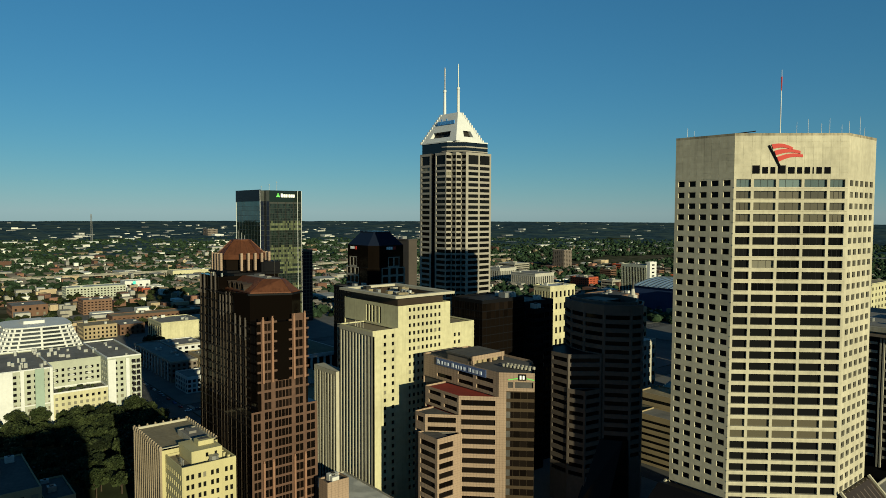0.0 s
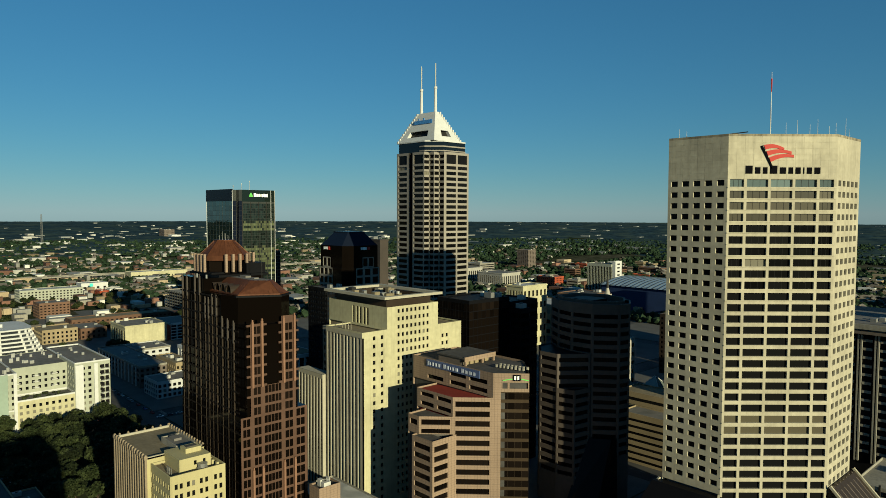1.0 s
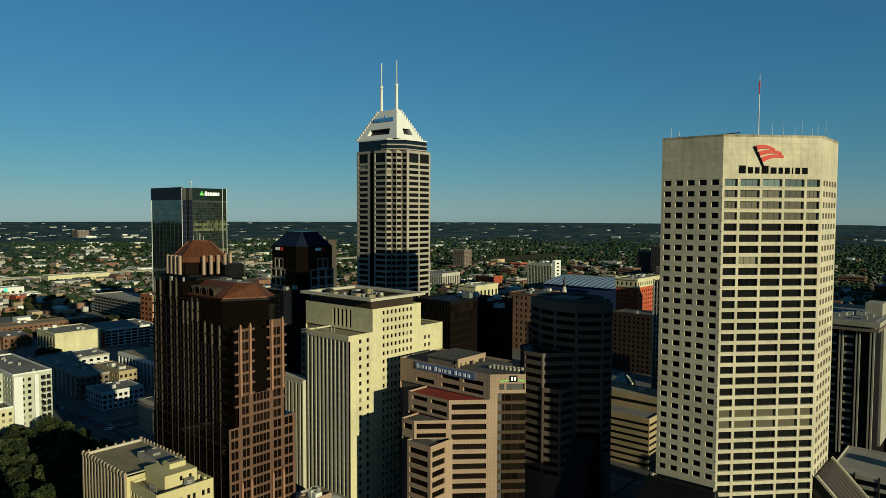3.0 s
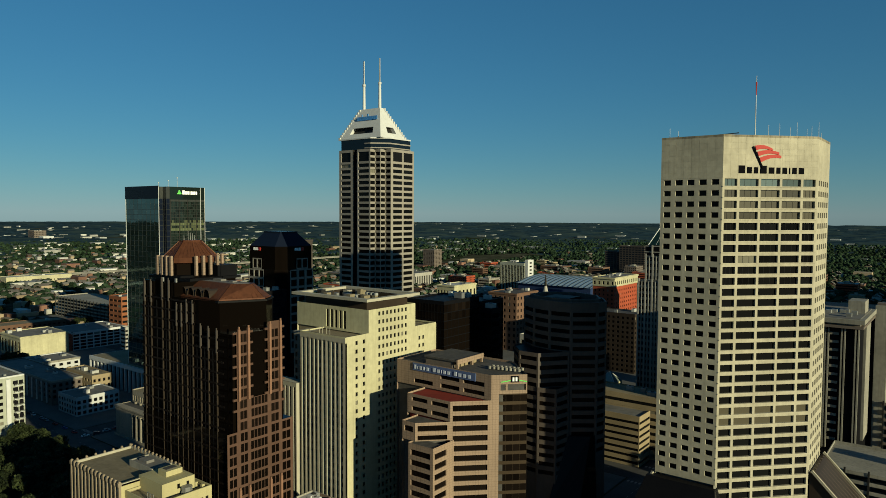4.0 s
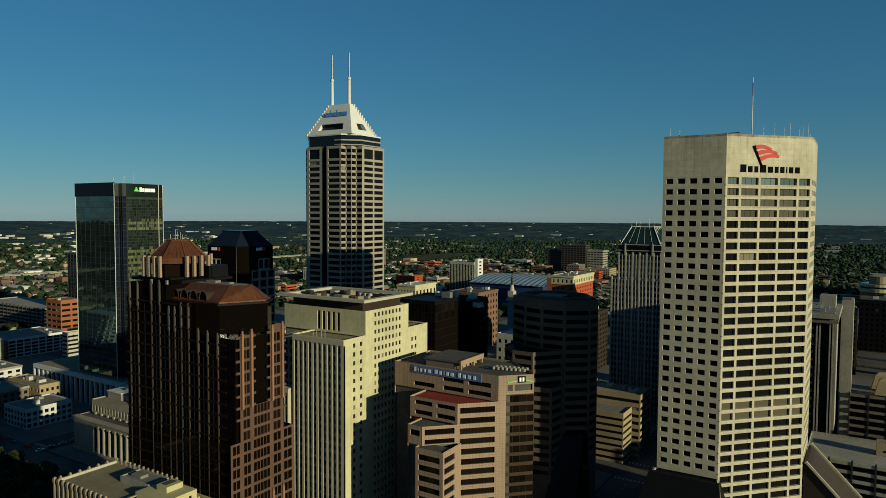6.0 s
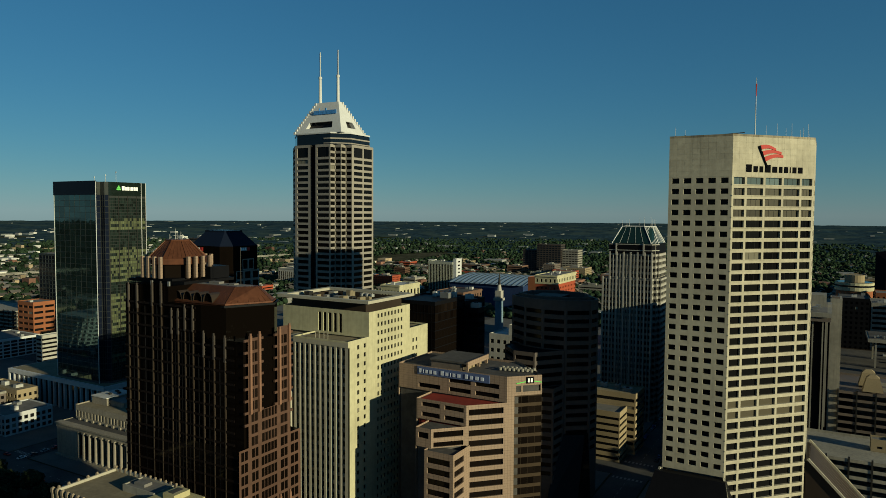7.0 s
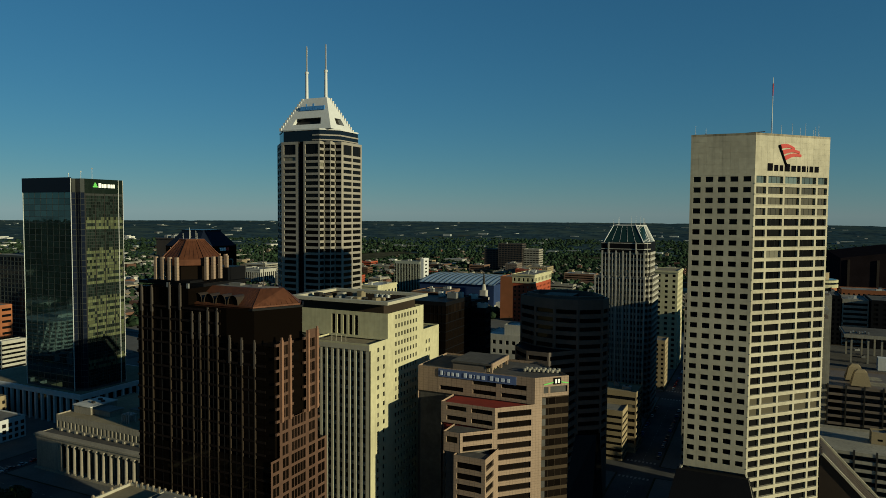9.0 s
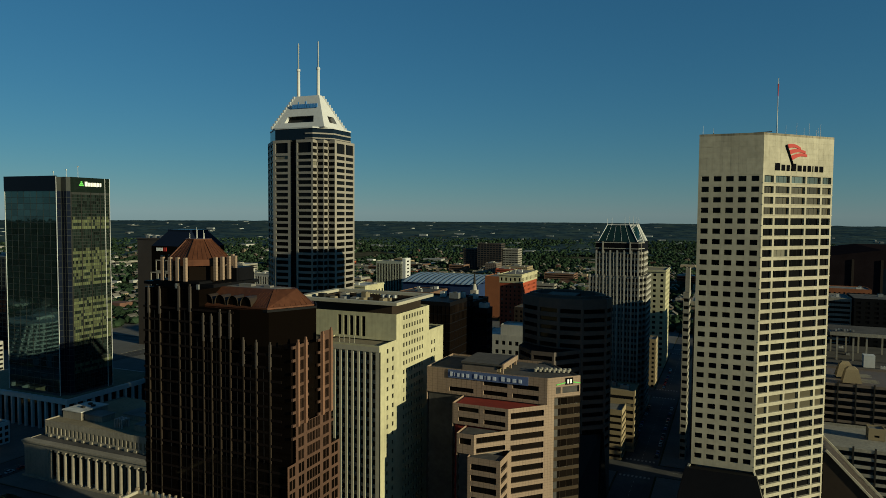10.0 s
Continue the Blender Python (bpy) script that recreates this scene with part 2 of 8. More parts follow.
M = dict(
    limestone=surface("limestone", (0.345, 0.313, 0.235), 0.85, vary=0.13, streak=0.16, rand=0.05),
    cream=surface("cream stone", (0.365, 0.338, 0.215), 0.85, vary=0.12, streak=0.16),
    tan_rib=surface("weathered tan stone", (0.19, 0.15, 0.105), 0.85, vary=0.14, grain=1.2, streak=0.2),
    cream_rib=surface("cream precast rib", (0.3072, 0.2832, 0.2222), 0.85, vary=0.08, streak=0.1),
    granite_brown=surface("brown polished granite", (0.078, 0.043, 0.030), 0.5, vary=0.15, streak=0.1),
    granite_pink=surface("pinkish granite", (0.235, 0.165, 0.118), 0.6, vary=0.1, grain=2.0, streak=0.1, joint=1.3),
    granite_grey=surface("grey granite", (0.225, 0.203, 0.173), 0.6, vary=0.08, grain=2.0),
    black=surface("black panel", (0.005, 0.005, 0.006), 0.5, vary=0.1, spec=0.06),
    spandrel_bronze=surface("bronze spandrel panels", (0.042, 0.029, 0.018), 0.3, vary=0.12, grain=1.5),
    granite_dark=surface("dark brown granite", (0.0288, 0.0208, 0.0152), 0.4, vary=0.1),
    metal_frame=surface("grey metal frame", (0.05, 0.054, 0.05), 0.4, metal=0.5, vary=0.1),
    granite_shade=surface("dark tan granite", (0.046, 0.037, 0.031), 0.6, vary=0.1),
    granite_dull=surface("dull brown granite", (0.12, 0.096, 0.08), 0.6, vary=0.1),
    # the curved tower's deep shade is put into this granite's colour
    granite_in_shade=surface("granite darkened as shade", (0.075, 0.06, 0.051), 0.6, vary=0.12, streak=0.1),
    copper=surface("brown copper roofing", (0.085, 0.031, 0.015), 0.55, metal=0.3, vary=0.22, streak=0.25),
    white=surface("white metal panel", (0.45, 0.45, 0.435), 0.6, vary=0.06, streak=0.06),
    white_marble=surface("white painted concrete", (0.40, 0.40, 0.39), 0.7, vary=0.06, streak=0.1),
    sign_teal=surface("teal sign board", (0.05, 0.55, 0.45), 0.5, vary=0.05),
    stained=surface("stained concrete coping", (0.22, 0.19, 0.135), 0.9, vary=0.4, grain=0.4, streak=0.5),
    old_limestone=surface("weathered limestone", (0.21, 0.185, 0.145), 0.8, vary=0.14, grain=0.9, streak=0.25),
    white_stone=surface("pale marble", (0.2976, 0.2824, 0.248), 0.7, vary=0.08, streak=0.15),
    concrete=surface("weathered concrete", (0.2184, 0.2032, 0.1688), 0.9, vary=0.14, streak=0.25),
    roof_grey=surface("grey membrane roof", (0.1288, 0.124, 0.1144), 0.95, vary=0.25, grain=0.3, tint=((0.14, 0.13, 0.12), 0.09)),
    roof_dark=surface("dark gravel roof", (0.06, 0.056, 0.052), 0.95, vary=0.25, grain=0.6),
    roof_white=surface("pale membrane roof", (0.2976, 0.2976, 0.2824), 0.8, vary=0.12, grain=0.3, tint=((0.42, 0.41, 0.38), 0.12)),
    roof_tan=surface("tan gravel roof", (0.1688, 0.1392, 0.0896), 0.95, vary=0.2, grain=0.7),
    roof_red=surface("red terrace membrane", (0.1688, 0.0224, 0.0152), 0.8, vary=0.15),
    metal_dark=surface("dark metal", (0.028, 0.0264, 0.024), 0.5, metal=0.4, vary=0.1),
    metal_pale=surface("galvanised metal", (0.2384, 0.2384, 0.228), 0.5, metal=0.5, vary=0.12, rand=0.15),
    brick_red=surface("red brick", (0.27, 0.056, 0.026), 0.9, vary=0.16, grain=3.0),
    brick_brown=surface("brown brick", (0.1013, 0.0562, 0.0368), 0.9, vary=0.16, grain=3.0),
    brick_orange=surface("orange brick", (0.2232, 0.0792, 0.0344), 0.9, vary=0.14, grain=3.0),
    brick_tan=surface("tan brick", (0.228, 0.1784, 0.1088), 0.9, vary=0.12, grain=3.0),
    stucco=surface("pale green-white stucco", (0.2826, 0.2922, 0.237), 0.9, vary=0.08),
    blue_roof=surface("pale blue metal roof", (0.25, 0.33, 0.40), 0.5, metal=0.0, vary=0.1, streak=0.1),
    blue_wall=surface("deep blue metal wall", (0.0152, 0.0296, 0.0792), 0.6, vary=0.1),
    sign_white=surface("white sign panel", (0.8, 0.8, 0.78), 0.5, vary=0.03),
    sign_pale=surface("grey-white sign letters", (0.42, 0.45, 0.52), 0.5, vary=0.03),
    sign_dark=surface("dark sign letters", (0.004, 0.004, 0.005), 0.95, vary=0.05, spec=0.02),
    sign_blue=surface("blue sign panel", (0.06, 0.22, 0.5), 0.5, vary=0.05),
    sign_red=surface("red sign panel", (0.36, 0.03, 0.022), 0.6, vary=0.05),
    sign_green=surface("green sign panel", (0.12, 0.5, 0.1), 0.5, vary=0.05),
    asphalt=surface("asphalt", (0.04, 0.04, 0.0416), 0.9, vary=0.2, grain=0.8, tint=((0.065, 0.063, 0.06), 0.05)),
    pavement=surface("concrete pavement", (0.092, 0.089, 0.083), 0.9, vary=0.15, grain=0.8),
    paint=surface("road paint", (0.22, 0.215, 0.2), 0.8, vary=0.2, grain=2),
    bark=surface("bark", (0.0448, 0.032, 0.0224), 0.95, vary=0.2, grain=3),
    leaf=surface("leaves", (0.0105, 0.0161, 0.0041), 0.8, vary=0.35, grain=0.5, rand=0.3, tint=((0.032, 0.042, 0.013), 0.15)),
    # bluer and lighter than leaves: the haze over far woods is in this colour
    leaf_haze=surface("hazed far foliage", (0.022, 0.043, 0.055), 0.95, vary=0.4, grain=0.03, bump=0, spec=0.0, tint=((0.04, 0.062, 0.06), 0.009)),
    leaf_suburb=surface("suburb foliage", (0.018, 0.031, 0.017), 0.9, vary=0.4, grain=0.05, bump=0, spec=0.0, island=0.45),
    shed_pale=surface("pale shed roofs", (0.34, 0.33, 0.30), 0.85, vary=0.15, grain=0.2, island=0.5),
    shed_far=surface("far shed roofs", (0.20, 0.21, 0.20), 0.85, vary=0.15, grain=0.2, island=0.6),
    shed_tan=surface("tan shed brick", (0.22, 0.17, 0.11), 0.9, vary=0.15, grain=0.5, island=0.5),
    shed_brick=surface("shed brick", (0.12, 0.062, 0.043), 0.9, vary=0.16, grain=0.5, island=0.5),
    house_wall=surface("house boards", (0.30, 0.29, 0.26), 0.85, vary=0.1, island=0.5),
    house_roof=surface("house shingles", (0.10, 0.09, 0.08), 0.95, vary=0.2, grain=0.8, island=0.6),
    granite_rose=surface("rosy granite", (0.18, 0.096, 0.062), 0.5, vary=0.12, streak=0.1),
    grass=surface("grass", (0.0235, 0.0302, 0.0101), 0.95, vary=0.3, grain=0.6),
    glass=glazing("dark window glass", (0.005, 0.005, 0.005), 0.12, gloss=0.07, blinds=0.04, blind_colour=(0.14, 0.13, 0.10)),
    glass_far=glazing("far window glass", (0.03, 0.035, 0.04), 0.15, blinds=0.12, blind_colour=(0.15, 0.14, 0.11), by_island=True),
    glass_blue=glazing("blue-black glass", (0.006, 0.010, 0.016), 0.05, gloss=0.2, blinds=0.0),
    glass_bronze=glazing("bronze glass", (0.006, 0.0042, 0.0032), 0.08, gloss=0.07, blinds=0.0),
    glass_green=glazing("green reflective glass", (0.05, 0.098, 0.1), 0.03, metal=0.85, rand=0.25, wobble=0.012),
    glass_deep=glazing("deep green reflective glass", (0.018, 0.03, 0.024), 0.05, metal=0.6, rand=0.6, wobble=0.012),
    # west copies of the tower glass: darkened, with sunlit floors as paler colours
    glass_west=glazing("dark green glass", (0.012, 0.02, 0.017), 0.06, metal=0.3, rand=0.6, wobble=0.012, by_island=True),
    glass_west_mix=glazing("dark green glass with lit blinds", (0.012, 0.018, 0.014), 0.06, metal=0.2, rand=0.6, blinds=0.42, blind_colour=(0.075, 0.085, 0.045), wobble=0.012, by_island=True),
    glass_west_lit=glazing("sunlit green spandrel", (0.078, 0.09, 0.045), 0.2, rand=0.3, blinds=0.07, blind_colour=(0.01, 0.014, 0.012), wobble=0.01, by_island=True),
    glass_blind=glazing("glass with drawn blinds", (0.07, 0.06, 0.04), 0.12, rand=0.35),
    glass_top=glazing("pale reflecting glass", (0.16, 0.19, 0.17), 0.06, metal=0.5, rand=0.3),
    glass_cap=glazing("dark blue glass", (0.006, 0.009, 0.018), 0.25, gloss=0.06, rand=0.2),
)

# ---- building tools ----
class Geo:
    """Collects faces of one part."""

    def __init__(self):
        self.v, self.f = [], []

    def poly(self, pts):
        k = len(self.v)
        self.v.extend(tuple(p) for p in pts)
        self.f.append(tuple(range(k, k + len(pts))))

    def box(self, x0, x1, y0, y1, z0, z1):
        k = len(self.v)
        self.v.extend([(x0, y0, z0), (x1, y0, z0), (x1, y1, z0), (x0, y1, z0), (x0, y0, z1), (x1, y0, z1), (x1, y1, z1), (x0, y1, z1)])
        self.f.extend(tuple(k + i for i in q) for q in ((0, 3, 2, 1), (4, 5, 6, 7), (0, 1, 5, 4), (1, 2, 6, 5), (2, 3, 7, 6), (3, 0, 4, 7)))

    def bar(self, p, q, w, h=None):
        """A square bar from p to q."""
        p, q = Vector(p), Vector(q)
        h = w if h is None else h
        d = (q - p).normalized()
        side = d.cross(Vector((0, 0, 1)))
        side = Vector((1, 0, 0)) if side.length < 1e-4 else side.normalized()
        up = side.cross(d).normalized()
        k = len(self.v)
        for c in (p, q):
            for a, b in ((-1, -1), (1, -1), (1, 1), (-1, 1)):
                self.v.append(tuple(c + side * (a * w / 2) + up * (b * h / 2)))
        self.f.extend(tuple(k + i for i in r) for r in ((3, 2, 1, 0), (4, 5, 6, 7), (0, 1, 5, 4), (1, 2, 6, 5), (2, 3, 7, 6), (3, 0, 4, 7)))

    def tube(self, x, y, z0, z1, r0, r1=None, n=10):
        r1 = r0 if r1 is None else r1
        k = len(self.v)
        for z, r in ((z0, r0), (z1, r1)):
            for i in range(n):
                a = 2 * math.pi * i / n
                self.v.append((x + r * math.cos(a), y + r * math.sin(a), z))
        for i in range(n):
            j = (i + 1) % n
            self.f.append((k + i, k + j, k + n + j, k + n + i))
        self.f.append(tuple(k + n + i for i in range(n)))
        self.f.append(tuple(k + n - 1 - i for i in range(n)))

    def prism(self, poly, z0, z1, top=True, bottom=False):
        for (a, b), (c, d) in zip(poly, poly[1:] + poly[:1]):
            self.poly([(a, b, z0), (c, d, z0), (c, d, z1), (a, b, z1)])
        if top:
            self.poly([(a, b, z1) for a, b in poly])
        if bottom:
            self.poly([(a, b, z0) for a, b in reversed(poly)])

    def loft(self, low, z0, high, z1, cap=True):
        n = len(low)
        for i in range(n):
            j = (i + 1) % n
            self.poly([(*low[i], z0), (*low[j], z0), (*high[j], z1), (*high[i], z1)])
        if cap:
            self.poly([(*p, z1) for p in high])

    def parapet(self, poly, z0, z1, t=0.5):
        """A wall of thickness t along the inside of a roof's edge."""
        inner = inset(poly, t)
        n = len(poly)
        for i in range(n):
            j = (i + 1) % n
            a, b, c, d = poly[i], poly[j], inner[j], inner[i]
            self.poly([(*a, z0), (*b, z0), (*b, z1), (*a, z1)])
            self.poly([(*a, z1), (*b, z1), (*c, z1), (*d, z1)])
            self.poly([(*c, z0), (*d, z0), (*d, z1), (*c, z1)])

    def mesh(self, name, material):
        me = bpy.data.meshes.new(name)
        me.from_pydata(self.v, [], self.f)
        for m in (material if isinstance(material, (list, tuple)) else [material]):
            me.materials.append(m)
        me.update()
        return me


def inset(poly, t):
    """A convex or stepped footprint, counter-clockwise, drawn in by t."""
    out = []
    n = len(poly)
    for i in range(n):
        p, q, r = Vector(poly[i - 1]), Vector(poly[i]), Vector(poly[(i + 1) % n])
        d0, d1 = (q - p).normalized(), (r - q).normalized()
        n0, n1 = Vector((-d0.y, d0.x)), Vector((-d1.y, d1.x))
        k = n0 + n1
        k = k / max(k.dot(n0), 0.2) if k.length > 1e-6 else n0
        out.append(tuple(q + k * t))
    return out


def rect(x0, x1, y0, y1):
    return [(x0, y0), (x1, y0), (x1, y1), (x0, y1)]


def thing(name, at, label, category, group="", kind=""):
    ob = new(name)
    ob.empty_display_size = 1
    ob.location = at
    return tagged(ob, label, category, group, kind)


def part(name, geo, material, parent, label=""):
    """Links collected faces as one mesh under a thing or a part, in world places."""
    ob = new(name, geo.mesh(name, material))
    ob.parent = parent
    base = parent.matrix_basis.copy()
    up = parent.parent
    while up:
        base = up.matrix_basis @ base
        up = up.parent
    ob.matrix_basis = base.inverted()
    return tagged(ob, label)


def solo(name, geo, material, label, category, group="", kind=""):
    return tagged(new(name, geo.mesh(name, material)), label, category, group, kind)


PANE = {}


def pane_mesh(w, h, material, mull=0, thick=0.08):
    """A pane, w by h, facing -y, with mull upright bars of dark metal."""
    key = (round(w, 2), round(h, 2), material.name, mull)
    if key not in PANE:
        g = Geo()
        g.box(-w / 2, w / 2, 0, thick, -h / 2, h / 2)
        glass_faces = len(g.f)
        for i in range(mull):
            x = -w / 2 + w * (i + 1) / (mull + 1)
            g.box(x - 0.05, x + 0.05, -0.05, 0.001, -h / 2, h / 2)
        me = g.mesh("window", [material, M["black"]])
        for i, p in enumerate(me.polygons):
            p.material_index = int(i >= glass_faces)
        PANE[key] = me
    return PANE[key]


def put_panes(parent, panes, limit=300, name="window"):
    """panes: (x, y, z, width, height, yaw, material, mullions). The first ones become parts, the rest one joined part."""
    panes = sorted(panes, key=lambda p: -p[2])
    inv = parent.matrix_basis.inverted()
    rest = {}
    for i, (x, y, z, w, h, yaw, material, mull) in enumerate(panes):
        if i < limit:
            ob = new(name, pane_mesh(w, h, material, mull))
            ob.parent = parent
            ob.matrix_basis = inv @ Matrix.LocRotScale((x, y, z), Euler((0, 0, yaw)), None)
        else:
            g = rest.setdefault(material.name, (Geo(), material))[0]
            c, s = math.cos(yaw), math.sin(yaw)
            g.poly([(x - c * w / 2, y - s * w / 2, z - h / 2), (x + c * w / 2, y + s * w / 2, z - h / 2), (x + c * w / 2, y + s * w / 2, z + h / 2), (x - c * w / 2, y - s * w / 2, z + h / 2)])
    for g, material in rest.values():
        tagged(part("lower_glazing", g, material, parent), kind="stuff")


def facade(geo, panes, p0, p1, z0, z1, cols=(), rows=(), depth=0.45, glass=None, mull=0, hole=None):
    """The wall over the edge p0-p1 (outside to the right of it), with windows where the stretches cols cross the storeys rows."""
    (ax, ay), (bx, by) = p0, p1
    length = math.hypot(bx - ax, by - ay)
    ux, uy = (bx - ax) / length, (by - ay) / length
    nx, ny = uy, -ux
    yaw = math.atan2(uy, ux)

    def at(u, z, d=0.0):
        return (ax + ux * u - nx * d, ay + uy * u - ny * d, z)

    def quad(u0, u1, a, b):
        if u1 - u0 > 1e-3 and b - a > 1e-3:
            geo.poly([at(u0, a), at(u1, a), at(u1, b), at(u0, b)])

    rows = sorted(r for r in rows if r[0] >= z0 - 1e-3 and r[1] <= z1 + 1e-3)
    if not rows or not cols:
        quad(0, length, z0, z1)
        return
    z = z0
    for ri, (a, b) in enumerate(rows):
        quad(0, length, z, a)
        z = b
        u = 0.0
        for ci, (c, d) in enumerate(cols):
            if hole and hole(ri, ci):
                continue
            quad(u, c, a, b)
            u = d
            for q in (((c, a, 0), (d, a, 0), (d, a, depth), (c, a, depth)), ((c, b, depth), (d, b, depth), (d, b, 0), (c, b, 0)),
                      ((c, a, 0), (c, a, depth), (c, b, depth), (c, b, 0)), ((d, a, depth), (d, a, 0), (d, b, 0), (d, b, depth))):
                geo.poly([at(*p) for p in q])
            x, y, zz = at((c + d) / 2, (a + b) / 2, depth - 0.02)
            g = glass(ri, ci) if callable(glass) else (glass or M["glass"])
            panes.append((x, y, zz, d - c, b - a, yaw, g, mull))
        quad(u, length, a, b)
    quad(0, length, z, z1)


def bays(length, n, share=0.6, margin=0.0):
    """n equal windows along a wall."""
    pitch = (length - 2 * margin) / n
    return [(margin + pitch * (i + (1 - share) / 2), margin + pitch * (i + (1 + share) / 2)) for i in range(n)]


def storeys(z0, z1, n, share=0.5, low=0.35):
    pitch = (z1 - z0) / n
    return [(z0 + pitch * (i + (1 - share) * low / 0.5 / 2), z0 + pitch * (i + (1 - share) * low / 0.5 / 2 + share)) for i in range(n)]


def spots(parent, letters, origin, u, h, material, depth=0.25, name="sign_letter"):
    """A row of plain sign blocks: letters are (start, width, height) along u from origin, in metres."""
    ux, uy = u
    nx, ny = uy, -ux
    for s, w, hh in letters:
        g = Geo()
        x, y = origin[0] + ux * s, origin[1] + uy * s
        a, b = (x, y), (x + ux * w, y + uy * w)
        c, d = (b[0] + nx * depth, b[1] + ny * depth), (a[0] + nx * depth, a[1] + ny * depth)
        g.prism([d, c, b, a], origin[2], origin[2] + h * hh, bottom=True)
        part(name, g, material, parent)

# ---- ground ----
def ground_z(d):
    """Flat under the city, rising towards the far wooded ridges."""
    return 0.0 if d < 1900 else 69.0 * ((d - 1900) / 2950) ** 1.3


CX, CY, RIM = -65.0, -27.0, 4830.0
rings = [0, 300, 700, 1200, 1900] + [1900 + (RIM - 1900) * i / 16 for i in range(1, 17)]
SEG = 144
gg = Geo()
gg.v.append((CX, CY, 0.0))
for r in rings[1:]:
    for i in range(SEG):
        a = 2 * math.pi * i / SEG
        gg.v.append((CX + r * math.cos(a), CY + r * math.sin(a), ground_z(r)))
for i in range(SEG):
    gg.f.append((0, 1 + i, 1 + (i + 1) % SEG))
for k in range(len(rings) - 2):
    for i in range(SEG):
        a, b = 1 + k * SEG + i, 1 + k * SEG + (i + 1) % SEG
        gg.f.append((a, a + SEG, b + SEG, b))
M["ground"] = surface("city ground", (0.06, 0.057, 0.038), 0.95, vary=0.35, grain=0.03, bump=0, spec=0.0, tint=((0.02, 0.028, 0.012), 0.012))
solo("ground", gg, M["ground"], "flat city ground of asphalt, lots and grass reaching low wooded ridges", "ground", kind="structure")


# ---- the pale octagonal office tower with the flag sign ----
def octagon_tower():
    t = thing("office_tower", (-119, 262, 0), "tall limestone office tower with punched windows and flag sign", "tower")
    foot = [(-144, 234), (-121, 234), (-94.4, 262.6), (-94.4, 288.5), (-117.4, 288.5), (-144, 260)]
    top, pitch = 163.5, 4.085
    rows = [(147.5 - pitch * k - 2.05, 147.5 - pitch * k) for k in range(28)]
    wide = [(147.5 - pitch * k - 2.5, 147.7 - pitch * k) for k in range(35)]
    w, p = Geo(), []

    def front_glass(ri, ci):
        k = 34 - ri
        return M["glass_top"] if k == 0 else M["glass_blind"] if k in (1, 2, 3, 21, 22) else M["glass"]

    facade(w, p, foot[0], foot[1], 32.5, top, [(1.2, 3.9), (5.6, 8.4), (10.1, 12.8), (14.5, 17.3), (19.1, 21.8)], rows, 0.7)
    n = 39.05
    front = [(n * a, n * b) for a, b in ((0.022, 0.152), (0.178, 0.373), (0.399, 0.597), (0.622, 0.821), (0.847, 0.978))]
    facade(w, p, foot[1], foot[2], 2, top, front, wide, 0.9, glass=front_glass, mull=2)
    facade(w, p, foot[2], foot[3], 32.5, top, [(2.1 + 4.7 * i, 5.0 + 4.7 * i) for i in range(5)], rows, 0.7)
    for i in range(3, 6):
        a, b = foot[i], foot[(i + 1) % 6]
        length = math.hypot(b[0] - a[0], b[1] - a[1])
        facade(w, p, a, b, 0, top, bays(length, 5, 0.62), rows if i % 2 == 0 or length < 30 else wide, 0.7)
    part("wall", w, M["limestone"], t)
    put_panes(t, p)
    c = Geo()
    c.prism(inset(foot, 1.4), 0, top - 1.2)
    part("core", c, M["roof_grey"], t, "dark interior behind the glass and flat roof")
    c = Geo()
    c.parapet(inset(foot, -0.03), top - 0.55, top + 0.35, 1.2)
    part("coping", c, M["stained"], t, "weathered concrete coping")
    # ledge lines of the long face, one under each window band
    ux, uy = (foot[2][0] - foot[1][0]) / n, (foot[2][1] - foot[1][1]) / n
    for a, b in wide:
        g = Geo()
        o = 0.18
        q0, q1 = foot[1], foot[2]
        g.prism([(q0[0] + uy * o, q0[1] - ux * o), (q1[0] + uy * o, q1[1] - ux * o), q1, q0], a - 0.35, a - 0.004, bottom=True)
        part("sill", g, M["limestone"], t)
    # sign: red striped flag on a dark staff over a row of dark letters
    at = lambda s, z, d=0.0: (q0[0] + ux * s + uy * d, q0[1] + uy * s - ux * d, z)
    q0 = foot[1]
    for k, (sa, za, sb, zb) in enumerate(((12.5, 159.9, 19.8, 158.9), (13.5, 157.7, 22.5, 157.6), (14.5, 155.5, 23.4, 156.4))):
        g = Geo()

        def edge(f, low):
            z = za + (zb - za) * f + 0.75 * math.sin(math.pi * f)
            return (sa + (sb - sa) * f + (0.65 if low else 0) * (1 - f), z - (1.65 - 0.7 * f if low else 0))

        for i in range(8):
            (s0, t0), (s1, t1), (s2, t2), (s3, t3) = edge(i / 8, 1), edge((i + 1) / 8, 1), edge((i + 1) / 8, 0), edge(i / 8, 0)
            g.poly([at(s0, t0, 0.3), at(s1, t1, 0.3), at(s2, t2, 0.3), at(s3, t3, 0.3)])
            g.poly([at(s3, t3, 0.3), at(s2, t2, 0.3), at(s2, t2, 0), at(s3, t3, 0)])
            g.poly([at(s0, t0, 0), at(s1, t1, 0), at(s1, t1, 0.3), at(s0, t0, 0.3)])
        part("flag_stripe", g, M["sign_red"], t, "red stripe of the flag sign")
    g = Geo()
    g.bar(at(11.7, 159.6, 0.25), at(15.9, 151.6, 0.25), 0.55)
    part("flag_staff", g, M["sign_dark"], t, "dark staff of the flag sign")
    row, s = [], 6.3
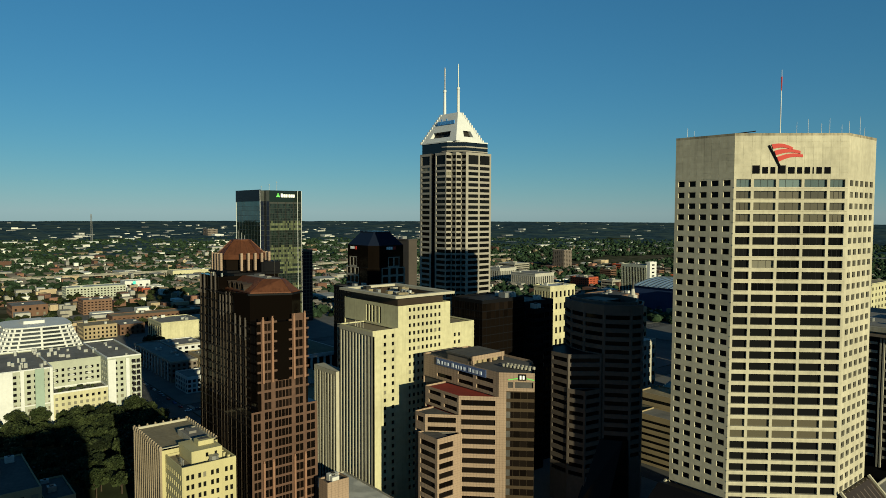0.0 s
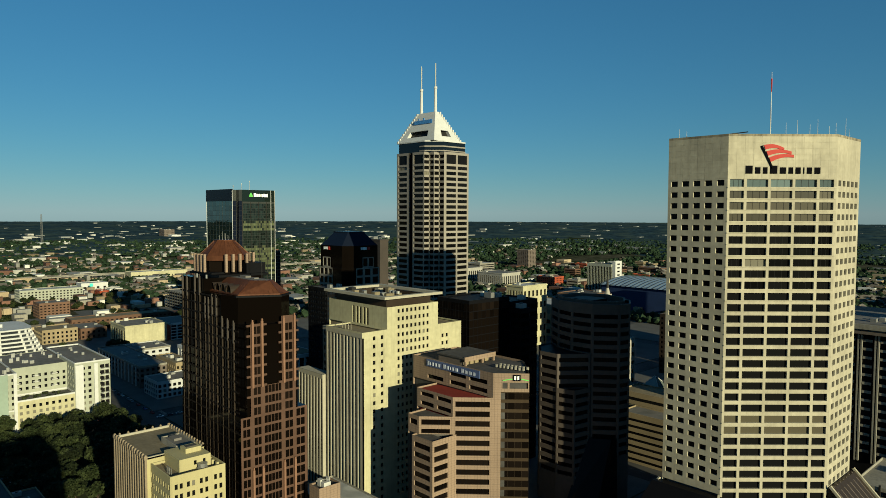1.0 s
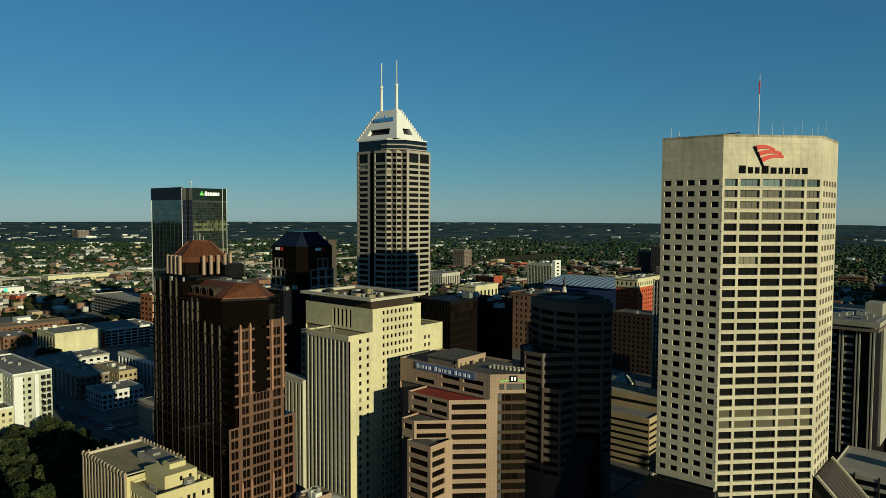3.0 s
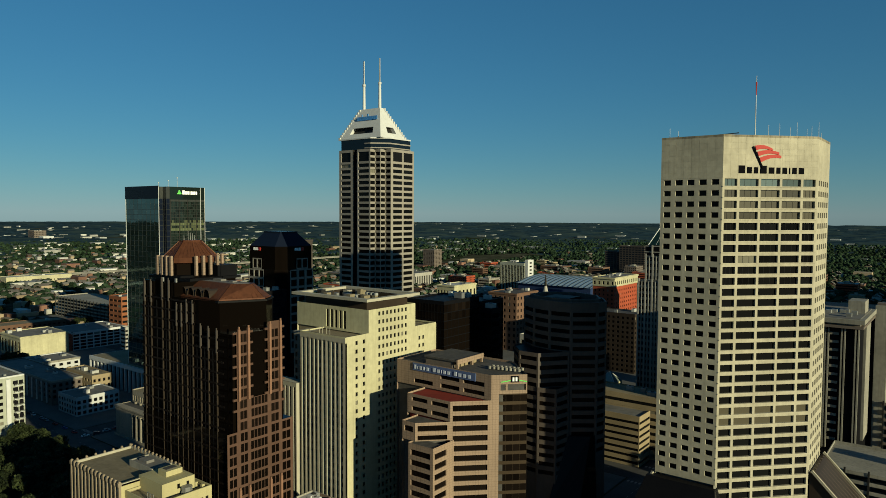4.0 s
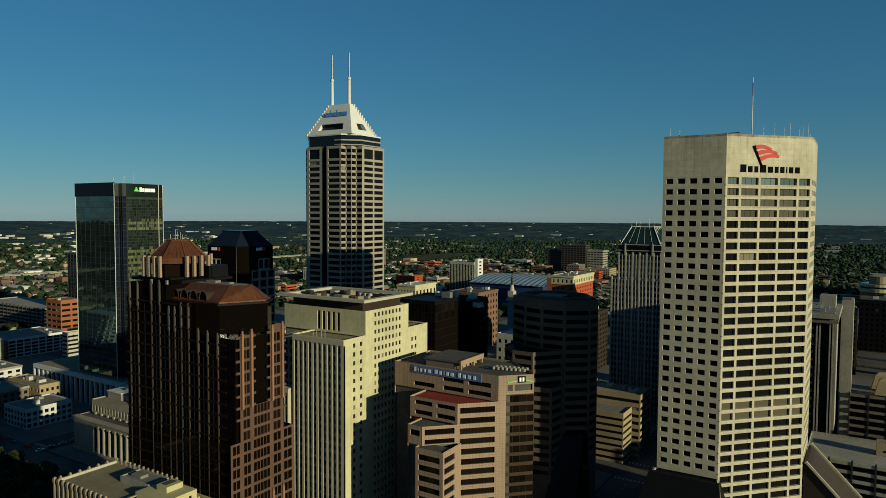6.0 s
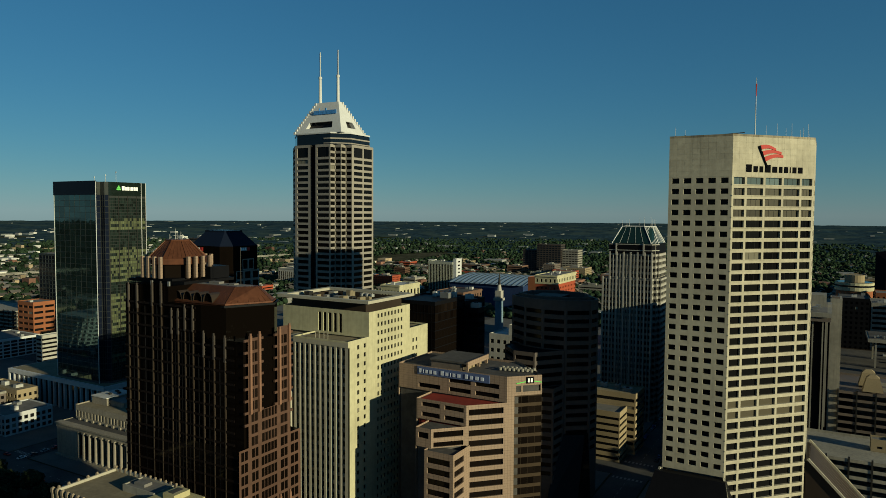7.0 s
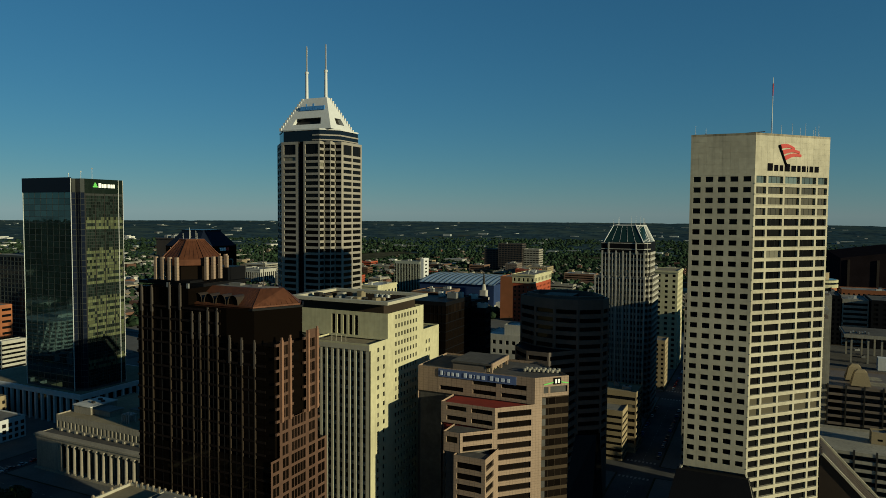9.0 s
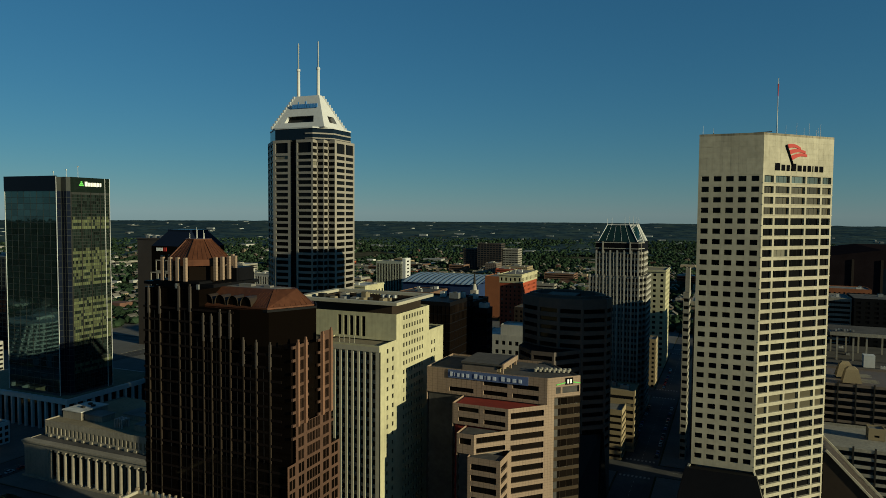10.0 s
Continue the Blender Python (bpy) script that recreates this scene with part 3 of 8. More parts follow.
    for wd, hh in ((3.0, 1.25), (2.4, 1), (2.1, 1), (3.1, 1.25), (2.7, 1), (2.1, 1), (2.3, 1), (0.9, 1), (2.3, 1), (2.6, 1)):
        row.append((s, wd - 0.55, hh))
        s += wd + 0.42
    spots(t, row, (q0[0], q0[1], 149.7), (ux, uy), 2.3, M["sign_dark"])
    # stone slabs of the blank top storeys
    slabs = {}
    inv = t.matrix_basis.inverted()
    for a, b, n in ((foot[0], foot[1], 8), (foot[1], foot[2], 13)):
        length = math.hypot(b[0] - a[0], b[1] - a[1])
        wd = length / n
        if n not in slabs:
            g = Geo()
            g.box(0.02, wd - 0.02, -0.05, 0.0, 0.02, 2.13)
            slabs[n] = g.mesh("stone_slab", M["limestone"])
        yaw = math.degrees(math.atan2(b[1] - a[1], b[0] - a[0]))
        for i in range(n):
            for k in range(7):
                ob = new("stone_slab", slabs[n])
                ob.parent = t
                ob.matrix_basis = inv @ pose(a[0] + (b[0] - a[0]) * i / n, a[1] + (b[1] - a[1]) * i / n, 147.95 + 2.15 * k, 0, 0, yaw)
    # sloping skirt at the foot
    g = Geo()
    g.loft([(-150, 212), (-114, 212), (-114, 233.5), (-150, 233.5)], 14, [(-146, 230), (-120, 230), (-120, 233.5), (-146, 233.5)], 32, cap=True)
    part("north_skirt", g, M["black"], t, "dark sloping glass skirt")
    g = Geo()
    g.bar((-150, 212, 14.2), (-144.5, 233, 32.6), 0.8)
    part("skirt_rib", g, M["limestone"], t)
    g = Geo()
    g.bar((-114, 212, 14.2), (-120.8, 233, 32.6), 0.8)
    part("skirt_rib", g, M["limestone"], t)
    g = Geo()
    g.loft([(-94, 263), (-60, 263), (-60, 289), (-94, 289)], 0, [(-94, 263), (-92.5, 263), (-92.5, 289), (-94, 289)], 35)
    skirt = part("west_skirt", g, M["granite_dark"], t, "sloping dark ribbed skirt")
    for k in range(7):
        g = Geo()
        y = 265.5 + 3.5 * k
        g.bar((-93, y, 35.2), (-60, y, 0.6), 0.4)
        part("slope_rib", g, M["granite_dull"], skirt)
    for y in (262.7, 289.3):
        g = Geo()
        g.bar((-93.2, y, 36), (-59, y, 0.6), 0.9)
        part("skirt_rib", g, M["limestone"], t)
    g = Geo()
    g.prism(rect(-150, -114, 205, 233.4), 0, 14)
    part("podium", g, M["limestone"], t)
    return t


octagon_tower()


def roof_masts():
    t = thing("flagpole", (-115.6, 256.7, 163), "tall white flagpole with a furled flag on the tower roof", "flagpole")
    g = Geo()
    g.tube(-115.6, 256.7, 162.3, 176, 0.22, 0.16, 8)
    g.tube(-115.6, 256.7, 176, 188, 0.16, 0.1, 8)
    part("pole", g, M["white"], t)
    g = Geo()
    g.tube(-115.6, 256.7, 180.6, 185.6, 0.16, 0.28, 7)
    part("flag", g, M["sign_red"], t, "furled red flag")
    for x, y, h in ((-143, 240, 4.5), (-139, 238, 3.0), (-112, 262, 6), (-108, 262, 6.5), (-105, 266, 5), (-103, 268, 7), (-100, 271, 4.5), (-99, 275, 6), (-97.5, 281, 8), (-97, 284, 4)):
        a = thing("antenna", (x, y, 162.3), "thin whip antenna on the tower parapet", "antenna", "roof antennas")
        g = Geo()
        g.tube(x, y, 162.3, 163.5 + h, 0.09, 0.05, 6)
        part("mast", g, M["white"], a)
        g = Geo()
        g.tube(x, y, 162.3, 164.6, 0.2, 0.2, 6)
        part("base", g, M["metal_dark"], a)
    a = thing("window_crane", (-124, 243, 162.3), "dark window-washing davit on the tower roof", "crane")
    g = Geo()
    g.box(-127, -123, 241, 244, 162.3, 164.4)
    part("body", g, M["metal_dark"], a)
    g = Geo()
    g.bar((-128, 240, 164.2), (-118, 243, 165.0), 0.35)
    part("arm", g, M["metal_dark"], a)


roof_masts()


# ---- the tallest tower, with a white stepped crown and two spires ----
def crown_tower():
    t = thing("skyscraper", (-394, 335, 0), "tallest granite-banded skyscraper with a white crown", "tower")
    top = 179.0
    foot = [(-427, 334.6), (-410, 317.6), (-396.4, 317.6), (-396.4, 321), (-392, 321), (-392, 317.6), (-379.2, 317.6), (-379.2, 322.5), (-374.2, 322.5), (-374.2, 327.5), (-369, 327.5), (-369, 352.4), (-378, 352.4), (-414, 352.4), (-427, 340)]
    rows = [(169.0 - 4.02 * k - 2.45, 169.0 - 4.02 * k) for k in range(41)]
    high = [(170.6, 177.2)]
    w, p, dark = Geo(), [], Geo()
    spec = {0: [(0.6, 11.4), (12.6, 23.4)], 1: [(2.0, 11.6)], 2: None, 3: None, 4: None, 5: [(1.3, 11.5)], 6: [(0.08, 4.85)], 7: [(0.3, 4.95)], 8: [(0.08, 4.95)], 9: [(0.3, 5.1)], 10: [(2.4, 12.2), (13.6, 23.4)], 11: [(0.7, 4.3), (4.7, 8.3)], 12: [(2, 9), (11, 19), (21, 30)]}
    for i in range(len(foot)):
        a, b = foot[i], foot[(i + 1) % len(foot)]
        cols = spec.get(i)
        if cols is None and i in (2, 3, 4, 13, 14):
            length = math.hypot(b[0] - a[0], b[1] - a[1])
            r = [(175.5 - 4.02 * k - 3.6, 175.5 - 4.02 * k) for k in range(43)]
            facade(dark, p, a, b, 0, top, bays(length, max(1, int(length / 1.8)), 0.88), r, 0.12, glass=M["glass_blue"])
        elif i in (1, 5, 10):
            facade(w, p, a, b, 0, top, cols, rows + high, 0.55, mull=2)
        else:
            facade(w, p, a, b, 0, top, cols, [(177.04 - 2.45, 177.04), (173.02 - 2.45, 173.02)] + rows, 0.55, mull=1)
    part("wall", w, M["granite_grey"], t)
    part("glass_bay_frame", dark, M["metal_dark"], t, "dark metal frame of the glazed bays")
    put_panes(t, p)
    g = Geo()
    g.prism(inset(foot, 0.9), 0, top - 0.1)
    part("core", g, M["roof_dark"], t)
    # glazed drum with pale bands
    d = [(-425.2, 335.0), (-409.4, 319.2), (-380.4, 319.2), (-370.8, 328.6), (-370.8, 350.4), (-413.6, 350.4), (-425.2, 339.6)]
    g = Geo()
    g.prism(d, top - 0.1, 186)
    part("drum", g, M["glass_blue"], t, "dark glazed drum below the crown")
    for z0, z1, o in ((186.3, 187.2, 0.25),):
        g = Geo()
        g.prism(inset(d, -o), z0, z1, bottom=True)
        part("cornice", g, M["white"], t)
    for z0, z1 in ((182.6, 183.5), (179.6, 180.3)):
        g = Geo()
        zm = (z0 + z1) / 2
        g.bar((-386, 319.1, zm), (-380.3, 319.1, zm), 0.5, z1 - z0)
        g.bar((-380.4, 319.1, zm), (-370.7, 328.6, zm), 0.5, z1 - z0)
        g.bar((-370.7, 328.4, zm), (-370.7, 350.4, zm), 0.5, z1 - z0)
        part("drum_band", g, M["granite_grey"], t)
    # crown: four sloping sides, with a loggia cut into each
    base, ridge = rect(-414.4, -373.2, 321.6, 348.4), rect(-403.6, -384.6, 333.2, 336.8)
    z0, z1 = 187.2, 209.6
    g = Geo()

    def lerp(p, q, k):
        return tuple(a + (b - a) * k for a, b in zip(p, q))

    for i in range(4):
        j = (i + 1) % 4
        A, B, C, D = (*base[i], z0), (*base[j], z0), (*ridge[j], z1), (*ridge[i], z1)
        at = lambda u, v: lerp(lerp(A, B, u), lerp(D, C, u), v)
        u0, u1, v0, v1 = (0.20, 0.80, 0.16, 0.36) if i % 2 == 0 else (0.32, 0.72, 0.16, 0.36)
        us, vs = [0, u0, u1, 1], [0, v0, v1, 1]
        mid = lerp(lerp(A, B, 0.5), lerp(D, C, 0.5), 0.3)
        inn = Vector((-394 - mid[0], 335 - mid[1], 0)).normalized() * 3.0
        for a in range(3):
            for b in range(3):
                q = [at(us[a], vs[b]), at(us[a + 1], vs[b]), at(us[a + 1], vs[b + 1]), at(us[a], vs[b + 1])]
                if (a, b) != (1, 1):
                    g.poly(q)
                else:
                    back = [tuple(Vector(p) + inn) for p in q]
                    for k in range(4):
                        m = (k + 1) % 4
                        g.poly([q[k], q[m], back[m], back[k]])
                    h = Geo()
                    h.poly(back)
                    louvre = h
                    part("loggia", louvre, M["metal_dark"], t, "dark recessed loggia of the crown")
    g.poly([(*p, z1) for p in ridge])
    part("crown", g, M["white"], t, "white panelled crown")
    # stepped blocks up the slanting edges
    for corner, ((bx, by), (rx, ry)) in enumerate(zip(base, ridge)):
        if corner == 1:
            continue
        for k in range(12):
            f = (k + 0.5) / 12
            x, y, z = bx + (rx - bx) * f, by + (ry - by) * f, z0 + (z1 - z0) * f
            g = Geo()
            g.box(x - 0.75, x + 0.75, y - 0.6, y + 0.6, z - 1.3, z + 0.8)
            part("crown_step", g, M["white"], t)
    for x, by_left in ((-402.0, True), (-386.4, False)):
        g = Geo()
        g.tube(x, 335, 208, 226.5, 1.15, 0.95, 12)
        s = part("spire", g, M["white"], t, "white steel spire")
        g = Geo()
        g.tube(x, 335, 226.5, 228, 1.25, 1.25, 12)
        part("collar", g, M["white"], s)
        g = Geo()
        g.tube(x, 335, 228, 245, 0.5, 0.38, 8)
        part("mast", g, M["metal_pale"], s)
        if by_left:
            for k in range(4):
                g = Geo()
                g.tube(x, 335, 238.5 + 1.5 * k, 239.4 + 1.5 * k, 0.55, 0.55, 8)
                part("antenna_ring", g, M["metal_pale"], s)
    # sign blocks
    row, s = [], 0.0
    for wd, hh in ((1.6, 0.8), (1.6, 0.8), (0.8, 1.3), (1.6, 0.8), (1.6, 0.8), (1.1, 1.3), (1.8, 0.8), (1.2, 0.8), (1.6, 0.8), (1.6, 0.8)):
        row.append((s, 1.36 * wd - 0.3, hh))
        s += 1.36 * wd
    spots(t, row, (-402.2, 328.5, 200.8), (1, 0), 3.3, M["sign_blue"], 0.4)
    g = Geo()
    g.box(-409.5, -405.6, 325.6, 327.2, 192.4, 194.8)
    part("sign_logo", g, M["sign_blue"], t, "blue cloud-like sign shape")


crown_tower()


# ---- the dark glass tower with a green sign ----
def glass_tower():
    t = thing("glass_tower", (-520, 247, 0), "reflective dark green glass office tower on a white colonnade", "tower")
    x0, x1, y0, y1, top = -547, -495.6, 231, 263.6, 152.4
    base = 22.0
    nf = 32
    pitch = (144.0 - base) / nf
    w, p = Geo(), []
    # these floors' sunlit look is put into lighter spandrel and blind colours
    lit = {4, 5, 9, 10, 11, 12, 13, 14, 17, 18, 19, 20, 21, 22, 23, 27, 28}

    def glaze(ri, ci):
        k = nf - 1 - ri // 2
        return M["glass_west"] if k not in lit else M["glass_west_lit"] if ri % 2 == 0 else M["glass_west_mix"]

    rows = [(base + pitch * i + 0.1, base + pitch * (i + 1) - 0.12) for i in range(nf)]
    half = [(base + pitch * i + 0.1, base + pitch * (i + 0.5) - 0.1) for i in range(nf)] + [(base + pitch * (i + 0.5) + 0.1, base + pitch * (i + 1) - 0.1) for i in range(nf)]
    n_len = 45.5
    facade(w, p, (x0, y0), (x0 + n_len, y0), base, 144, bays(n_len, 8, 0.97), rows, 0.1, glass=M["glass_green"])
    facade(w, p, (x0 + n_len, y0), (x0 + n_len, y0 + 3.2), base, top, bays(3.2, 1, 0.9), rows, 0.1, glass=M["glass_cap"])
    facade(w, p, (x0 + n_len, y0 + 3.2), (x1 - 1.5, y0 + 3.2), base, top, bays(4.4, 2, 0.9), rows, 0.1, glass=M["glass_cap"])
    facade(w, p, (x1 - 1.5, y0 + 3.2), (x1, y0 + 5), base, top, bays(2.34, 1, 0.9), rows, 0.1, glass=M["glass_cap"])
    west = []
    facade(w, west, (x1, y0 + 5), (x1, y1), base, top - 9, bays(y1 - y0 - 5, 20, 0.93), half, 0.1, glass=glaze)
    facade(w, p, (x1, y1), (x0, y1), base, top, bays(51, 8, 0.97), rows, 0.1, glass=M["glass_green"])
    facade(w, p, (x0, y1), (x0, y0), base, top, bays(32.6, 6, 0.97), rows, 0.1, glass=M["glass_green"])
    part("curtain_wall", w, M["metal_frame"], t, "thin grey metal curtain-wall frame")
    put_panes(t, p, 480)
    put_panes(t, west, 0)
    for k in range(5):
        g = Geo()
        yy = y0 + 5.3 + (y1 - y0 - 5.6) * k / 4
        g.box(x1 - 0.02, x1 + 0.16, yy - 0.22, yy + 0.22, base, top - 9)
        part("mullion", g, M["metal_dark"], t)
    g = Geo()
    g.prism([(x0 + 0.2, y0 + 0.2), (x0 + n_len - 0.2, y0 + 0.2), (x0 + n_len - 0.2, y0 + 3.4), (x1 - 1.7, y0 + 3.4), (x1 - 0.2, y0 + 5.1), (x1 - 0.2, y1 - 0.2), (x0 + 0.2, y1 - 0.2)], 0, top - 1.5)
    part("core", g, M["roof_dark"], t)
    g = Geo()
    g.box(x0 - 0.3, x0 + n_len, y0 - 0.3, y0 + 0.6, 144, top + 0.6)
    part("cap", g, M["glass_cap"], t, "blank dark blue glass band at the top")
    g = Geo()
    g.box(x1 - 0.6, x1 + 0.15, y0 + 5, y1, top - 9, top)
    part("sign_band", g, M["glass_deep"], t)
    for q in ((x0, y0), (x0 + n_len, y0), (x1, y1 - 3.4), (x1, y1)):
        g = Geo()
        g.box(q[0] - 0.12, q[0] + 0.2, q[1] - 0.2, q[1] + 0.12, base - 2, top)
        part("corner_fin", g, M["white"], t, "pale metal corner strip")
    row, s = [], 9.6
    for wd, hh in ((2.2, 1.25), (1.7, 1), (1.9, 1), (0.8, 1), (2.0, 1), (1.9, 1), (1.6, 1)):
        row.append((s, wd - 0.35, hh))
        s += wd
    spots(t, row, (x1 + 0.15, y0 + 5, 147.1), (0, 1), 2.3, M["sign_white"])
    g = Geo()
    for k in range(3):
        g.prism([(x1 + 0.45, y0 + 10.6 + k * 0.55), (x1 + 0.45, y0 + 13.8 - k * 0.55), (x1 + 0.15, y0 + 13.8 - k * 0.55), (x1 + 0.15, y0 + 10.6 + k * 0.55)], 147.2 + k, 148.1 + k)
    part("sign_logo", g, M["sign_green"], t, "green triangular sign shape")
    for x, y, h in ((-504, 240, 5), (-510, 236, 3.5), (-499, 244, 7)):
        g = Geo()
        g.tube(x, y, top - 1.5, top + h, 0.14, 0.1, 6)
        a = part("roof_mast", g, M["metal_pale"], t)
        g = Geo()
        g.tube(x, y, top + h - 0.8, top + h, 0.4, 0.4, 8)
        part("dish", g, M["metal_pale"], a)
    # white colonnaded podium
    d = thing("colonnade", (-520, 265, 0), "white colonnaded podium round the glass tower", "colonnade")
    px0, px1, py0, py1 = -600, -490.5, 226.5, 300
    g = Geo()
    g.box(px0, px1, py0, py1, 17.4, 20.2)
    part("roof_slab", g, M["white_marble"], d)
    g = Geo()
    g.box(px0 + 3, px1 - 3, py0 + 3, py1 - 3, 0, 17.4)
    part("inner_wall", g, M["glass_blue"], d, "dark glass behind the columns")
    g = Geo()
    g.box(px0 + 2, px1 - 2, py0 + 2, py1 - 2, 20.2, 20.5)
    part("roof_deck", g, M["roof_tan"], d)
    col = Geo()
    col.box(-0.75, 0.75, -0.75, 0.75, 0, 17.4)
    me = col.mesh("column", M["white_marble"])
    inv = d.matrix_basis.inverted()
    for k in range(19):
        ob = new("column", me)
        ob.parent, ob.matrix_basis = d, inv @ pose(px1 - 1 - 6 * k, py0 + 1, 0)
    for k in range(1, 13):
        ob = new("column", me)
        ob.parent, ob.matrix_basis = d, inv @ pose(px1 - 1, py0 + 1 + 6 * k, 0)


glass_tower()

# ---- the black domed tower with red signs ----
def domed_tower():
    t = thing("black_tower", (-503, 340, 0), "black glass tower with grey window grids and a mansard glass top", "tower")
    foot = [(-525, 323.4), (-491, 323.4), (-483.8, 330.6), (-483.8, 358), (-525, 358)]
    p = []
    rows = [(88 - 7.2 * k - 6.3, 88 - 7.2 * k - 0.9) for k in range(9)]
    g = Geo()
    g.prism(foot, 0, 88)
    part("shaft", g, M["glass_bronze"], t, "black glass shaft")
    for a, b, c, d in (((-524, 323.0), (-504, 323.0), (-519, 323.2), (-507, 323.2)), ((-483.4, 333), (-483.4, 357.6), (-483.6, 340), (-483.6, 352))):
        w = Geo()
        facade(w, p, a, b, 20, 88, bays(math.dist(a, b), 3, 0.72), rows, 0.35, glass=M["glass_bronze"], mull=1)
        facade(w, p, c, d, 88.1, 97, bays(math.dist(c, d), 2, 0.76), [(89.2, 96.2)], 0.3, glass=M["glass_bronze"], mull=1)
        part("grid", w, M["granite_grey"], t, "grey stone window grid")
    put_panes(t, p, 120)
    mid = inset(foot, 1.0)
    g = Geo()
    g.prism(mid, 88, 107)
    part("upper_shaft", g, M["glass_bronze"], t)
    g = Geo()
    g.loft(mid, 107, inset(foot, 9.0), 117.5)
    g.prism(inset(foot, 9.0), 117.5, 119)
    part("mansard", g, M["glass_cap"], t, "sloping dark blue glass top")
    for o, u in (((-519, 324.3), (1, 0)), ((-484.8, 339), (0, 1))):
        spots(t, [(0, 1.6, 1), (1.9, 2.0, 1), (4.2, 2.0, 1)], (*o, 103.4), u, 2.3, M["sign_white"], 0.3)
        spots(t, [(7.0, 2.6, 1)], (*o, 103.2), u, 2.7, M["sign_red"], 0.35, "sign_logo")
    # plain grey tower behind
    b = thing("slab_tower", (-637, 456, 0), "wide plain grey windowless tower slab", "tower")
    g = Geo()
    g.prism(rect(-673, -601, 450, 461.4), 0, 104.6)
    part("wall", g, M["granite_shade"], b)
    g = Geo()
    g.prism(rect(-673.6, -600.4, 449.4, 462), 104.6, 106.2, bottom=True)
    part("cornice", g, M["granite_shade"], b)
    for k in range(6):
        g = Geo()
        g.box(-664 + 9 * k, -660 + 9 * k, 452, 458, 106.2, 109)
        part("roof_unit", g, M["metal_pale"], b)


domed_tower()


# ---- the brown granite tower with copper roofs ----
def copper_tower():
    t = thing("granite_tower", (-278, 128, 0), "stepped brown granite and bronze glass tower with copper roofs", "tower")
    w, p = Geo(), []
    f = 3.93
    z0 = 57.0

    def win(a, b):
        return [(z - 2.95, z) for z in [92.0 - f * k - 0.4 for k in range(24)] if z - 2.95 > a and z < b]

    # west front: lower stage and middle stage
    facade(w, p, (-250, 110.7), (-250, 139.7), 0, z0, [(0.9, 2.2), (2.45, 3.8), (5.6, 6.95), (7.2, 8.5), (9.9, 11.2), (11.4, 12.7), (12.9, 14.2), (14.4, 15.7), (15.9, 17.2), (19.0, 20.6), (20.85, 22.4), (24.0, 25.7), (25.95, 27.8)], win(2, z0 - 0.5), 0.5, glass=M["glass_bronze"])
    # two raised bays with a glass slot between
    facade(w, p, (-250, 114.9), (-250, 120.4), z0, 92.6, [(1.3, 2.65), (2.85, 4.2)], win(z0, 93), 0.5, glass=M["glass_bronze"])
    facade(w, p, (-250, 128.3), (-250, 134.5), z0, 94.6, [(1.4, 3.0), (3.2, 4.8)], win(z0, 93), 0.5, glass=M["glass_bronze"])
    facade(w, p, (-250, 120.4), (-250, 128.3), z0, 68.2, [(0.5, 1.8), (2.0, 3.3), (3.5, 4.8), (5.0, 6.3), (6.5, 7.6)], win(z0, 68.2), 0.5, glass=M["glass_bronze"])
    part("west_front", w, M["granite_brown"], t, "brown granite window grid")
    put_panes(t, p)
    # stubs of stone floor bands returning at the sides of the bays
    for y0, y1 in ((113.4, 114.9), (120.4, 121.8), (127.0, 128.3), (134.5, 135.9)):
        for z in [92.0 - f * k for k in range(8)]:
            g = Geo()
            g.box(-250.6, -249.95, y0, y1, z - 0.35, z + 0.45)
            part("stub", g, M["granite_brown"], t)
    for y, ztop in ((115.6, 93.4), (119.6, 93.6), (129.0, 93.8), (133.8, 94.4)):
        for a, b in ((68, ztop), (12, 36)):
            g = Geo()
            g.box(-249.99, -249.2, y - 0.42, y + 0.42, a, b)
            g.box(-249.8, -249.3, y - 0.26, y + 0.26, b, b + 0.9)
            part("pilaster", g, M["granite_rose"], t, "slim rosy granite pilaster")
    # glass body, rising in steps towards the back
    body = Geo()
    body.prism([(-306.4, 111.4), (-250.1, 111.4), (-250.1, 139.5), (-306.4, 139.5)], 0, z0 - 0.2)
    body.prism([(-306.4, 111.6), (-251.2, 114.0), (-251.2, 136), (-306.4, 139)], z0 - 0.2, 91.5)
    body.prism([(-306.4, 111.8), (-268, 111.8), (-259.6, 114.8), (-252.6, 129.8), (-257.4, 136.2), (-306.4, 136.2)], 91.5, 102.6)
    body.prism(rect(-306.4, -284, 112, 139), 102.6, 107.8)
    part("glass_body", body, M["glass_bronze"], t, "dark bronze glass body")
    # floor lines of the glass
    g = Geo()
    for k in range(26):
        z = 3 + f * k
        g.box(-306.6, -251 if z < z0 else (-252.5 if z < 91 else -270), 111.28, 111.42, z, z + 0.7)
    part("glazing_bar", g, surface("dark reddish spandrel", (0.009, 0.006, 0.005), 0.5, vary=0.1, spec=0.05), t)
    # upright granite fins of the north side
    fins = [(-304.2, 107.5), (-299.6, 107.5), (-291.6, 108.8), (-287.0, 108.8), (-281.8, 100), (-278.6, 100), (-275.2, 101.6), (-271.4, 101.6), (-266.4, 93.6), (-261.6, 93.2), (-256.6, 92.9)]
    for i, (x, z) in enumerate(fins):
        g = Geo()
        g.box(x - 0.2, x + 0.2, 111.2, 111.7, 14, z - 8)
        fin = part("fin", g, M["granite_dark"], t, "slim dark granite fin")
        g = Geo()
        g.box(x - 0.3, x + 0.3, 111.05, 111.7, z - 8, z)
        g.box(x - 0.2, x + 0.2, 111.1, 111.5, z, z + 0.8)
